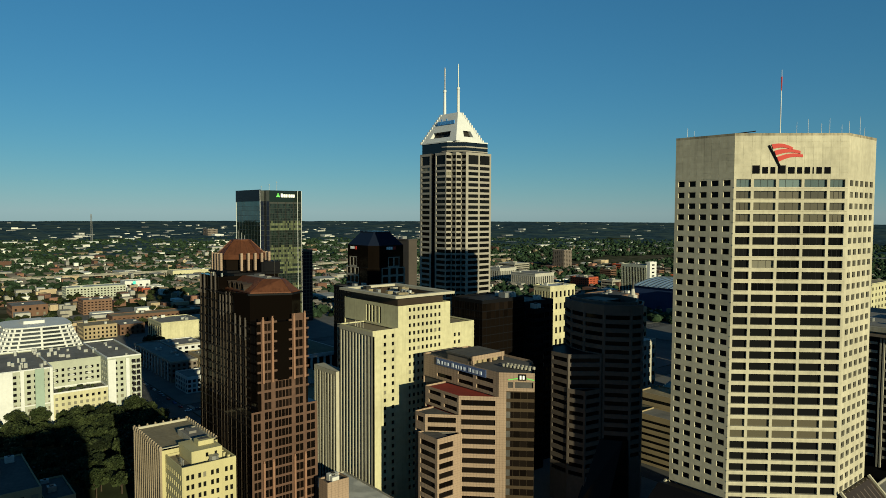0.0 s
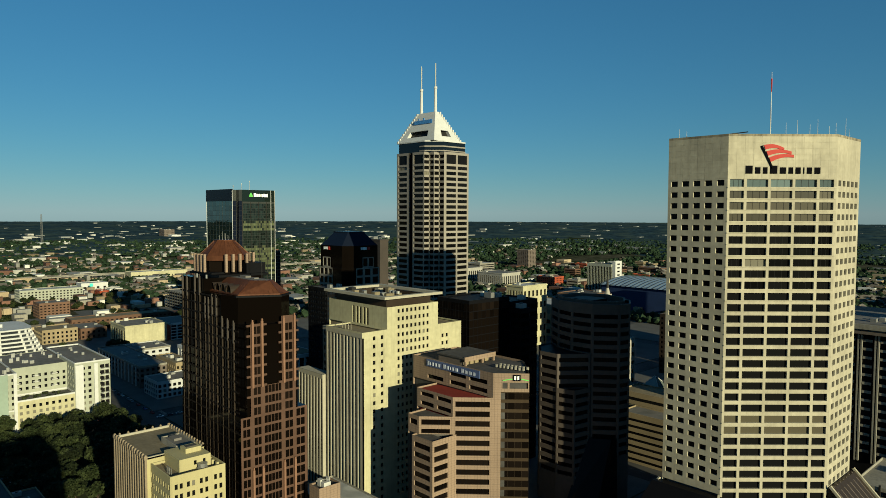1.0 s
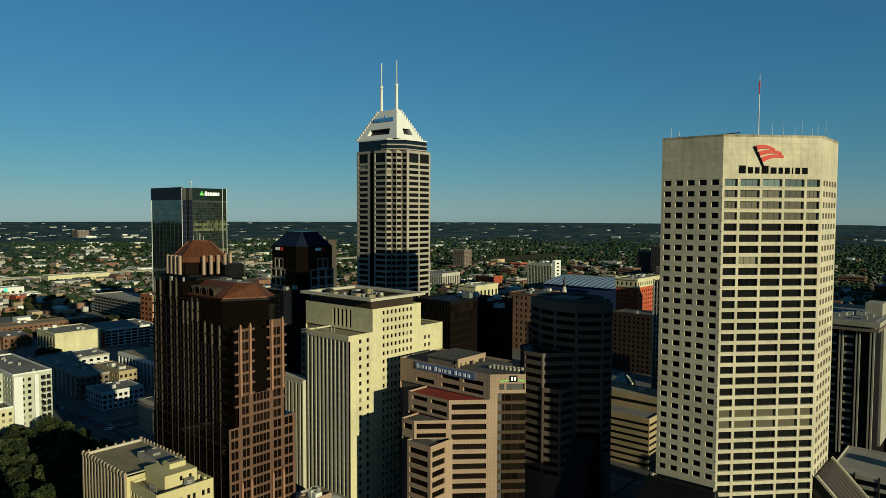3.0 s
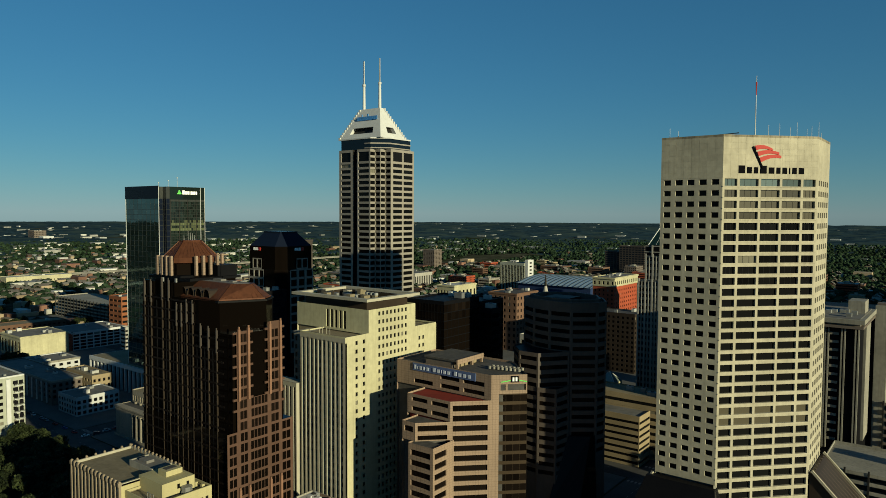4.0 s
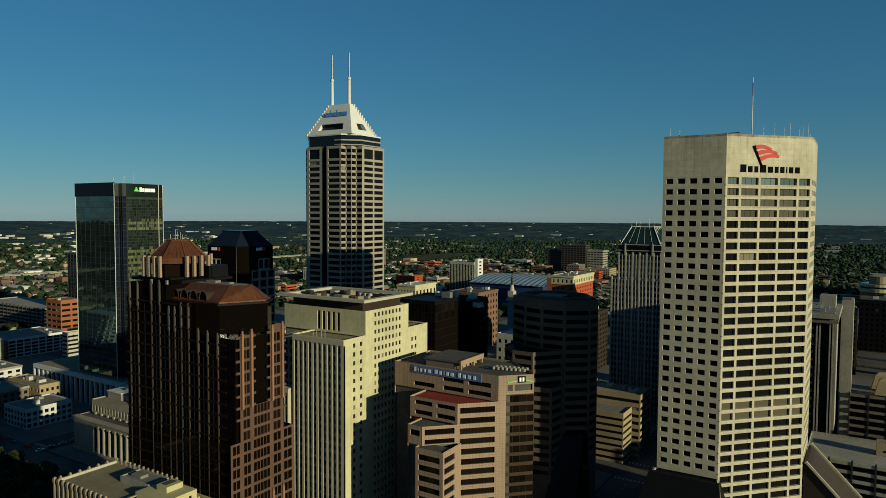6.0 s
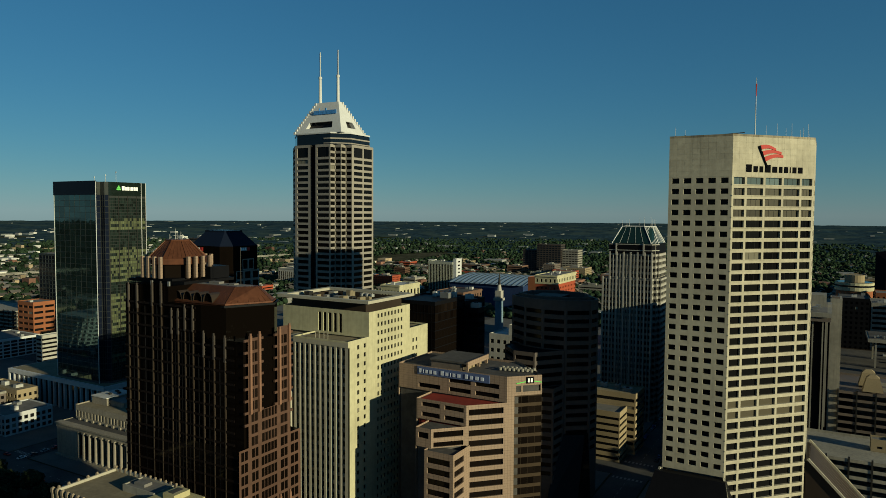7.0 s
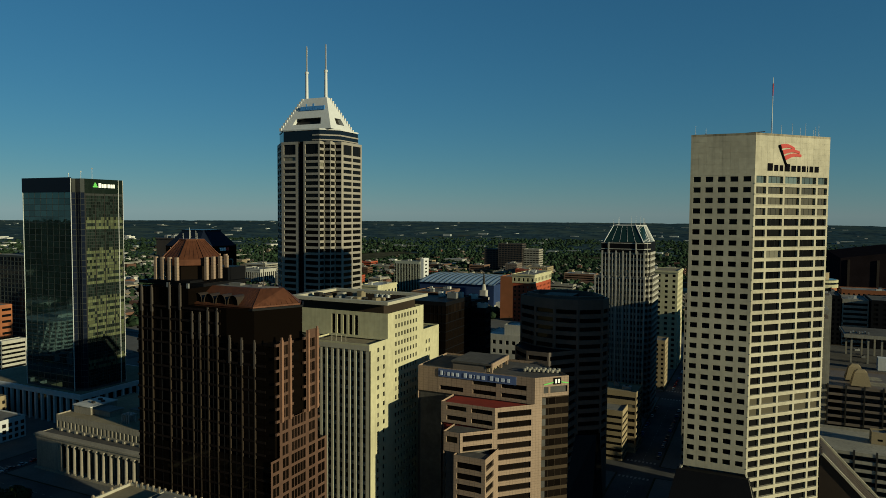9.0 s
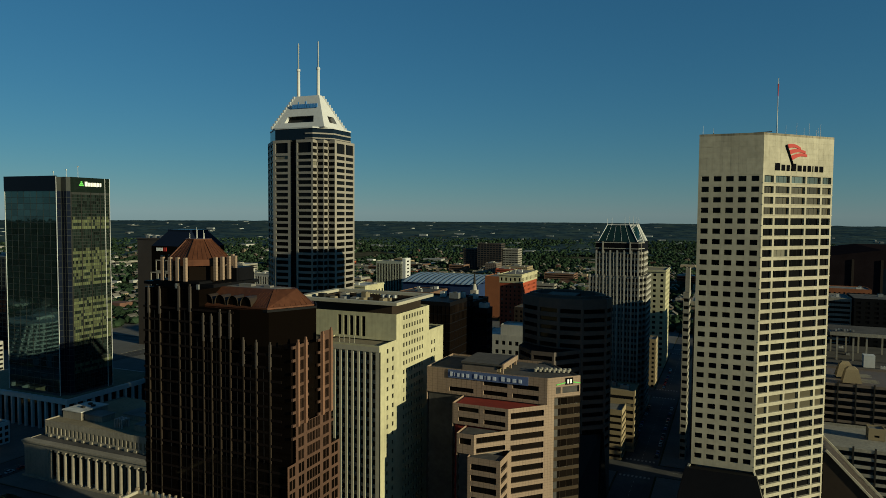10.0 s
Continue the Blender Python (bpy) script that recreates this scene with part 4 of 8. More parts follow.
        # darker granite than the west front: the north side's shade, in colour
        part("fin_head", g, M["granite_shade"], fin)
    for i, (x, z) in enumerate(fins[:-1]):
        xm = (x + fins[i + 1][0]) / 2
        g = Geo()
        g.box(xm - 0.06, xm + 0.06, 111.34, 111.6, 10, min(z, fins[i + 1][1]) - 7)
        part("mullion", g, M["black"], t)
    # long copper hip roof
    eave = [(-286.5, 115.0), (-260.6, 115.6), (-253.8, 129.6), (-258, 135.6), (-286.5, 135.6)]
    ridge = [(-285, 122.4), (-263.6, 122.8), (-258.8, 128.2), (-261.6, 131), (-285, 131)]
    g = Geo()
    g.prism(inset(eave, -0.5), 102.6, 103.1, bottom=True)
    g.loft(eave, 103.1, ridge, 107.9)
    roof = part("copper_roof", g, M["copper"], t, "brown copper hip roof")
    g = Geo()
    g.prism(inset(ridge, 1.3), 107.8, 107.96)
    g.box(-280, -275, 126, 128.4, 107.96, 108.7)
    g.box(-270, -267.5, 126, 128, 107.96, 108.5)
    part("roof_deck", g, M["roof_grey"], roof, "pale flat deck with plant on the roof")
    g = Geo()
    g.tube(-268.5, 130, 107.7, 121, 0.14, 0.08, 6)
    part("roof_pole", g, M["metal_dark"], roof)
    g = Geo()
    g.prism(inset(eave, -1.4), 101.9, 102.6, bottom=True)
    part("eave", g, M["black"], roof, "black overhanging eave")
    for i in range(4):
        x = -283.6 + 5.0 * i
        g = Geo()
        for k in range(7):
            a0, a1 = math.pi * k / 7, math.pi * (k + 1) / 7
            c = lambda a, y: (x + 2.1 * math.cos(a), y, 103.1 + 3.1 * math.sin(a) ** 0.8)
            g.poly([c(a0, 115.2), c(a1, 115.2), c(a1, 120.5), c(a0, 120.5)])
        part("dormer", g, M["granite_dark"], roof, "arched dark dormer")
        g = Geo()
        g.poly([(x + 2.0 * math.cos(math.pi * k / 10), 115.6, 103.1 + 2.9 * math.sin(math.pi * k / 10) ** 0.8) for k in range(11)])
        part("dormer_glass", g, M["glass_bronze"], roof)
    g = Geo()
    for k in range(24):
        a = k / 23
        x = -286.4 + 25.8 * a
        g.bar((x, 115.1 + 0.5 * a, 103.16), (x if x < -263.7 else -263.7, 122.5 + 0.3 * a, 107.9), 0.06, 0.05)
    for k in range(9):
        a = k / 8
        g.bar((-260.6 + 6.8 * a, 115.6 + 14 * a, 103.2), (-263.6 + 4.8 * a, 122.8 + 5.4 * a, 107.92), 0.12, 0.16)
    part("roof_seams", g, M["copper"], roof)
    # octagonal copper cap on a ring of pillars
    cx, cy = -298.6, 128.1

    def octa(r):
        return [(cx + r * math.cos(radians(22.5 + 45 * k)), cy + r * math.sin(radians(22.5 + 45 * k))) for k in range(8)]

    g = Geo()
    g.prism(rect(cx - 15.2, cx + 14.6, cy - 9.5, cy + 13.5), 107.8, 108.8)
    g.prism(rect(cx - 13.8, cx + 12.6, cy + 4.0, cy + 13.0), 108.8, 113.2)
    g.prism(rect(cx - 9.8, cx + 9.8, cy - 10.6, cy - 4.5), 108.8, 109.6)
    part("terrace", g, M["black"], t, "black stepped body below the cap")
    g = Geo()
    g.prism(octa(9.0), 108.6, 114.6)
    part("lantern", g, M["glass_bronze"], t, "dark glass lantern")
    g = Geo()
    g.prism(octa(10.6), 114.4, 116.4, bottom=True)
    g.loft(octa(10.5), 116.4, octa(4.4), 122.6)
    g.prism(octa(4.5), 122.6, 123.1)
    cap = part("copper_cap", g, M["copper"], t, "octagonal brown copper cap")
    g = Geo()
    for k in range(8):
        a, b = octa(10.5)[k], octa(4.4)[k]
        g.bar((*a, 116.7), (*b, 122.7), 0.25)
        a2, b2 = octa(10.5)[(k + 1) % 8], octa(4.4)[(k + 1) % 8]
        for j in (0.2, 0.4, 0.6, 0.8):
            g.bar((a[0] + (a2[0] - a[0]) * j, a[1] + (a2[1] - a[1]) * j, 116.65), (b[0] + (b2[0] - b[0]) * j, b[1] + (b2[1] - b[1]) * j, 122.62), 0.06, 0.05)
    part("cap_seams", g, M["copper"], cap)
    for side in range(4):
        ang = radians(90 * side)
        for k in range(4):
            o = -4.8 + 3.2 * k
            x, y = cx + 11.4 * math.cos(ang) - o * math.sin(ang), cy + 11.4 * math.sin(ang) + o * math.cos(ang)
            g = Geo()
            g.box(x - 0.5, x + 0.5, y - 0.5, y + 0.5, 109.6, 117.3)
            part("pillar", g, M["granite_pink"], t, "pale granite pillar")
    for k in range(5):
        g = Geo()
        g.tube(cx - 3 + 1.5 * k, cy - 1 + (k % 2) * 2, 123.1, 125 + (k * 7 % 3), 0.1, 0.06, 6)
        part("antenna", g, M["metal_pale"], t)
    for x, y in ((-294.6, 113.6), (-286.2, 114.0)):
        g = Geo()
        g.box(x - 0.4, x + 0.4, y - 0.3, y + 0.3, 107.8, 109.2)
        part("roof_unit", g, M["metal_pale"], t)


copper_tower()


# ---- the cream tower with a floating roof slab ----
def cream_tower():
    t = thing("cream_tower", (-270, 195, 0), "cream stone tower with ribbed north side and flat canopy roof", "tower")
    w, p = Geo(), []
    f = 3.62
    zs = [(91.7 - f * k - 1.75, 91.7 - f * k) for k in range(24)]
    # west walls
    facade(w, p, (-250, 167.5), (-250, 181.3), 0, 82.5, [(5.8, 7.2), (10.2, 11.6)], [z for z in zs if z[1] < 81.5], 0.35)
    up = [(6.0 + 2.52 * i, 7.25 + 2.52 * i) for i in range(8)]
    facade(w, p, (-250, 181.3), (-250, 212.2), 0, 93, up, [z for z in zs if z[1] < 93], 0.35)
    facade(w, p, (-250, 212.2), (-250, 227.8), 0, 81.6, [(2.4, 3.7), (5.2, 6.5)], [z for z in zs if z[1] < 80.5], 0.35)
    # returns and back
    facade(w, p, (-250, 227.8), (-296, 227.8), 0, 81.6, bays(46, 10, 0.4), [z for z in zs if z[1] < 80], 0.3)
    facade(w, p, (-296, 227.8), (-296, 181.3), 0, 81.6)
    facade(w, p, (-250, 212.2), (-296, 212.2), 81.6, 93)
    facade(w, p, (-296, 212.2), (-296, 181.3), 81.6, 93)
    slots = [(19.6 + 2.75 * i, 21.2 + 2.75 * i) for i in range(5)]
    facade(w, p, (-296, 181.3), (-250, 181.3), 82.5, 93, slots, [(83.4, 91.4)], 0.5)
    part("wall", w, M["cream"], t)
    # ribbed north block
    g, q = Geo(), []
    nx0, nx1 = -277.4, -250.8
    facade(g, q, (nx0, 167.5 + 0.9), (nx1, 168.4), 0, 80.2, [(0.45 + 2.62 * i, 2.1 + 2.62 * i) for i in range(10)], [(79.4 - f * k - 2.2, 79.4 - f * k) for k in range(22)], 0.4)
    part("north_panel", g, M["concrete"], t, "grey spandrels between the ribs")
    for i in range(11):
        r = Geo()
        x = nx0 + 2.62 * i
        r.box(x - 0.42, x + 0.55 if i < 10 else nx1 + 0.8, 167.5, 168.39, 0, 80.6)
        part("rib", r, M["cream_rib"], t, "cream precast rib")
    g = Geo()
    g.box(nx0 - 0.5, -250.01, 167.4, 169.2, 80.6, 82.5)
    part("north_fascia", g, M["cream_rib"], t)
    facade(w2 := Geo(), q, (-287, 171.5), (-277.4, 171.5), 0, 81.5, bays(9.6, 3, 0.5), [(79.4 - f * k - 2.2, 79.4 - f * k) for k in range(22)], 0.4)
    w2.prism(rect(-287, -277.4, 171.6, 181.2), 81.4, 81.5)
    facade(w2, q, (-287, 181.3), (-287, 171.5), 0, 81.5)
    part("set_back_bay", w2, M["concrete"], t, "grey recessed bay")
    # lower ribbed wing
    w3 = Geo()
    facade(w3, q, (-300, 166), (-279, 166), 0, 60.0, bays(21, 8, 0.5), [(2, 58)], 0.35)
    facade(w3, q, (-279, 166), (-279, 171.4), 0, 60)
    facade(w3, q, (-300, 171.4), (-300, 166), 0, 60)
    w3.prism(rect(-300, -279, 166, 171.4), 59.9, 60.0)
    part("ribbed_wing", w3, M["cream_rib"], t)
    put_panes(t, p + q, 300)
    g = Geo()
    g.prism(rect(-295.5, -250.6, 182, 211.6), 0, 92.4)
    g.prism(rect(-277, -250.6, 169.2, 182), 0, 82.0)
    g.prism(rect(-295.5, -250.6, 211.6, 227.3), 0, 81.0)
    part("core", g, M["roof_tan"], t, "tan gravel roofs")
    g = Geo()
    g.parapet(rect(-277.9, -250, 167.4, 181.2), 82.5, 83.1, 0.4)
    part("parapet", g, M["cream"], t)
    g = Geo()
    g.parapet(rect(-296, -250, 212.3, 227.8), 81.6, 82.2, 0.4)
    part("parapet", g, M["cream"], t)
    # recessed plant storey and roof slab round an open well
    g = Geo()
    g.prism(rect(-292.5, -253, 183.2, 210), 92.4, 96.59, top=False)
    part("plant_storey", g, M["granite_dark"], t, "dark recessed plant storey")
    slab = Geo()
    x0, x1, y0, y1 = -297.2, -248.8, 179.0, 214.0
    a, b, c, d = -294.4, -251.6, 181.8, 211.2
    for q4 in ((x0, x1, y0, c), (x0, x1, d, y1), (x0, a, c, d), (b, x1, c, d)):
        slab.box(*q4, 96.6, 97.8)
    part("roof_slab", slab, M["cream_rib"], t, "flat pale canopy slab")
    well = Geo()
    well.box(-292.4, -253.1, 183.3, 209.9, 92.2, 92.6)
    part("well_floor", well, M["roof_dark"], t)
    rng = random.Random(11)
    for k in range(26):
        g = Geo()
        x, y = rng.uniform(-291, -257), rng.uniform(185, 205)
        g.box(x, x + rng.uniform(1.5, 3), y, y + rng.uniform(1.5, 4), 92.6, rng.uniform(94.5, 98.4))
        part("roof_unit", g, M[("metal_pale", "roof_tan", "metal_dark", "concrete")[k % 4]], t)
    for k in range(3):
        g = Geo()
        g.tube(-262 + 2.6 * k, 193, 97.8, 98.9, 1.1, 1.0, 12)
        part("fan", g, M["metal_pale"], t)
    for x in (-268, -263.5):
        g = Geo()
        for e in (-1, 1):
            g.bar((x + e, 170.5, 82.6), (x + e, 170.5, 85.4), 0.18)
        g.bar((x - 1, 170.5, 85.3), (x + 1, 170.5, 85.3), 0.15)
        g.bar((x - 1, 170.5, 84.0), (x + 1, 170.5, 84.0), 0.12)
        part("roof_frame", g, M["cream_rib"], t)


cream_tower()


# ---- the pinkish granite bank building, stepped on the diagonal ----
def stepped_bank():
    t = thing("bank_building", (-205, 195, 0), "stepped pinkish granite office building with ribbon windows", "office building")
    w, p = Geo(), []
    f = 3.9

    def rib(lo, hi):
        return [(z - 2.25, z) for z in [69.0 - 0.25 - f * k for k in range(1, 18)] if z - 2.25 > lo + 0.3 and z < hi - 0.5]

    D = lambda u: (-190 + 0.70711 * u, 190 + 0.70711 * u)     # along the diagonal front
    # top stage
    facade(w, p, (-240, 188.2), (-191.8, 188.2), 62.5, 72.4, [(9.5, 19.5), (23.5, 33), (35, 45)], [(63.6, 65.4), (67.2, 69.0)], 0.6, glass=M["glass_bronze"], mull=3, hole=lambda r, c: r == 1 and c == 0)
    facade(w, p, (-240, 215), (-240, 188.2), 0, 72.4, bays(26.8, 3, 0.6), rib(0, 70), 0.5, glass=M["glass_bronze"])
    facade(w, p, D(-2.5), D(0.5), 0, 72.4)
    facade(w, p, D(0.5), D(11.6), 65, 72.4, [(0.6, 2.6), (3.4, 10.6)], [(66.3, 68.7)], 0.6, glass=M["glass_bronze"])
    # middle stage with the red terrace
    facade(w, p, (-224.5, 177), (-203, 177), 54.8, 62.6, [(2.2, 10.2), (12.2, 20.4)], [(55.8, 57.6), (59.7, 61.4)], 0.6, glass=M["glass_bronze"], mull=3)
    facade(w, p, (-224.5, 188.2), (-224.5, 177), 0, 62.6, bays(11.2, 1, 0.7), rib(0, 62), 0.5, glass=M["glass_bronze"])
    facade(w, p, D(-18.4), D(-2.5), 0, 62.6, [(1.0, 14.6)], rib(0, 62.6), 0.6, glass=M["glass_bronze"], mull=5)
    # lower stages
    facade(w, p, (-219, 167.5), (-212.6, 167.5), 47.7, 54.8, [(1, 5.4)], rib(47, 55), 0.5, glass=M["glass_bronze"])
    facade(w, p, (-219, 177), (-219, 167.5), 0, 54.8, bays(9.5, 1, 0.7), rib(0, 54), 0.5, glass=M["glass_bronze"])
    facade(w, p, D(-31.9), D(-18.4), 47.7, 54.8, [(1.0, 12.4)], [(51.4, 53.6), (48.0, 49.8)], 0.6, glass=M["glass_bronze"], mull=4)
    facade(w, p, (-214, 165.2), (-202, 165.2), 0, 47.7, [(1.2, 10.6)], rib(0, 47.7), 0.5, glass=M["glass_bronze"], mull=4)
    facade(w, p, (-202, 165.2), (-202, 178), 0, 47.7, [(1.0, 8.2)], rib(0, 47.7), 0.5, glass=M["glass_bronze"], mull=3)
    facade(w, p, (-214, 172), (-214, 165.2), 0, 47.7)
    facade(w, p, D(11.6), (-197, 213.4), 0, 72.4)
    facade(w, p, (-197, 213.4), (-200, 215), 0, 72.4)
    facade(w, p, (-200, 215), (-240, 215), 0, 72.4, bays(40, 4, 0.75), rib(0, 70), 0.5, glass=M["glass_bronze"])
    part("wall", w, M["granite_pink"], t)
    # recessed bronze glass strip
    s, q = Geo(), []
    facade(s, q, D(0.5), D(11.6), 0, 65, bays(11.1, 4, 0.97), [(z - 2.6, z) for z in [64.6 - f * k for k in range(16)]], 0.15, glass=M["glass_bronze"])
    part("glass_strip", s, M["spandrel_bronze"], t, "bronze glass strip with brown spandrels")
    put_panes(t, p + q, 300)
    core = Geo()
    core.prism([(-239.4, 188.9), (-191.6, 188.9), D(-1.6), (D(11)[0] - 0.6, D(11)[1]), (-197.6, 213.2), (-239.4, 214.4)], 0, 71.8)
    part("core", core, M["roof_dark"], t, "dark flat roof")
    terrace = Geo()
    terrace.prism([(-223.8, 177.7), (-204.2, 177.7), (D(-3)[0] - 1.2, D(-3)[1] + 1.2), (-223.8, 188.1)], 0, 62.0)
    part("red_terrace", terrace, M["roof_red"], t, "red roof terrace")
    terrace = Geo()
    terrace.prism([(-218.4, 168.2), (-213.6, 168.2), (-205, 176.9), (-218.4, 176.9)], 0, 54.2)
    terrace.prism(rect(-213.4, -202.7, 165.9, 172), 0, 47.2)
    part("terrace", terrace, M["roof_dark"], t)
    # penthouse and cooling fans
    g = Geo()
    g.prism(rect(-226, -212.2, 190.5, 208), 71.8, 74.6)
    pent = part("penthouse", g, M["granite_dull"], t)
    g = Geo()
    g.prism(rect(-226.4, -209.8, 189.9, 208.6), 74.6, 75.3, bottom=True)
    part("penthouse_roof", g, M["roof_dark"], pent, "dark flat roof of the penthouse")
    g = Geo()
    g.box(-209.79, -209.2, 189.9, 208.6, 73.6, 75.6)
    part("screen_beam", g, M["granite_pink"], pent, "sunlit granite beam")
    for y in (190.4, 200.5, 207.4):
        g = Geo()
        g.box(-210.4, -209.4, y, y + 0.8, 71.8, 73.6)
        part("post", g, M["granite_pink"], pent)
    for k in range(5):
        g = Geo()
        g.box(-212.19, -211.2, 192 + 3 * k, 194 + 3 * k, 71.8, 73.2 + 0.3 * (k % 2))
        part("plant_unit", g, M["brick_tan"], pent)
    for i in range(8):
        for j in range(2):
            g = Geo()
            g.tube(-199 + 1.7 * i, 198 + 2.6 * j + 0.4 * i, 72.2, 73.3, 0.62, 0.62, 10)
            part("cooling_fan", g, M["concrete"], t)
    # sign: blue letters band over the north side, green device on the corner
    g = Geo()
    g.box(-231, -199, 187.9, 188.2 - 0.004, 68.9, 72.0)
    part("sign_band", g, surface("blue-grey sign band", (0.07, 0.1, 0.2), 0.5, vary=0.05), t, "blue sign band")
    row, s = [], 0.0
    for wd, hh in ((1.7, 1), (0.9, 0.8), (1.7, 0.8), (1.7, 0.8), (2.0, 0.8), (1.0, 0), (2.0, 1), (2.0, 0.8), (0.9, 0.8), (1.9, 0.8), (2.1, 0.8), (1.0, 0), (2.0, 1), (2.1, 0.8), (2.2, 0.8), (2.0, 0.8)):
        if hh:
            row.append((s, wd - 0.85, hh * 0.85))
        s += wd + 0.15
    spots(t, row, (-230, 187.9, 69.6), (1, 0), 2.0, M["sign_pale"], 0.2)
    q0 = D(5.2)
    spots(t, [(0, 3.0, 1)], (q0[0], q0[1], 69.4), (0.70711, 0.70711), 2.5, M["sign_dark"], 0.3, "sign_logo")
    spots(t, [(0.5, 0.7, 1), (1.7, 0.7, 1)], (q0[0] + 0.22, q0[1] - 0.22, 69.9), (0.70711, 0.70711), 1.5, M["sign_white"], 0.15, "sign_logo")
    for a, b, z, zz in ((1.2, 5.0, 69.6, 70.2), (8.4, 11.4, 70.2, 69.6)):
        g = Geo()
        pa, pb = D(a), D(b)
        g.bar((pa[0] + 0.1, pa[1] - 0.1, z), (pb[0] + 0.1, pb[1] - 0.1, zz), 0.25, 0.35)
        part("sign_swoosh", g, M["sign_green"], t, "green sign stroke")


stepped_bank()

# ---- the shaded granite tower with a curved top ----
def curved_tower():
    t = thing("curved_tower", (-205, 275, 0), "shaded brown granite tower with ribbon windows and a faceted top", "tower")
    foot = [(-224, 266), (-214.5, 259.2), (-204.2, 256.2), (-193.2, 257), (-183.6, 264.6), (-182.2, 271.5), (-190, 284), (-206, 290), (-222, 282)]
    wing = [(-222.5, 254.5), (-213.5, 244.2), (-203, 243.9), (-193.4, 256), (-200, 270), (-222, 270)]
    step = [(-203, 243.5), (-194.4, 245.6), (-193, 255.5), (-201, 258)]
    w, p = Geo(), []
    f = 4.0
    rows = lambda lo, hi: [(z - 2.0, z) for z in [88.6 - f * k for k in range(24)] if z - 2 > lo + 0.2 and z < hi - 0.4]
    for poly, lo, hi, sides in ((foot, 0, 92.6, (0, 1, 2, 3, 4, 5)), (wing, 0, 70.5, (0, 1, 2)), (step, 0, 54.8, (0, 1))):
        for k, (a, b) in enumerate(zip(poly, poly[1:] + poly[:1])):
            length = math.hypot(b[0] - a[0], b[1] - a[1])
            if k in sides:
                facade(w, p, a, b, lo, hi, [(0.8, length - 0.8)], rows(20 if poly is foot else 12, hi), 0.6, glass=M["glass_bronze"], mull=2)
            else:
                facade(w, p, a, b, lo, hi)
    part("wall", w, M["granite_in_shade"], t)
    put_panes(t, p, 220)
    g = Geo()
    g.prism(inset(foot, 0.8), 0, 92.0)
    g.prism(inset(wing, 0.8), 0, 70.0)
    g.prism(inset(step, 0.8), 0, 54.3)
    part("core", g, M["black"], t)
    g = Geo()
    g.parapet(inset(foot, 0.02), 92.6, 93.4, 0.8)
    g.parapet(inset(foot, 2.6), 92.0, 94.6, 0.8)
    part("roof_rim", g, M["granite_in_shade"], t)
    g = Geo()
    g.box(-212, -198, 264, 276, 92.0, 94.2)
    part("roof_house", g, M["black"], t)
    # glazed entrance wedge at the foot of the front
    g = Geo()
    g.loft([(-196, 240), (-183, 246), (-181.5, 262), (-192, 257)], 0, [(-193.4, 255), (-184.6, 261), (-183.8, 264), (-192.8, 257)], 31)
    part("entrance_wedge", g, M["glass_bronze"], t, "sloping dark glass entrance roof")


curved_tower()


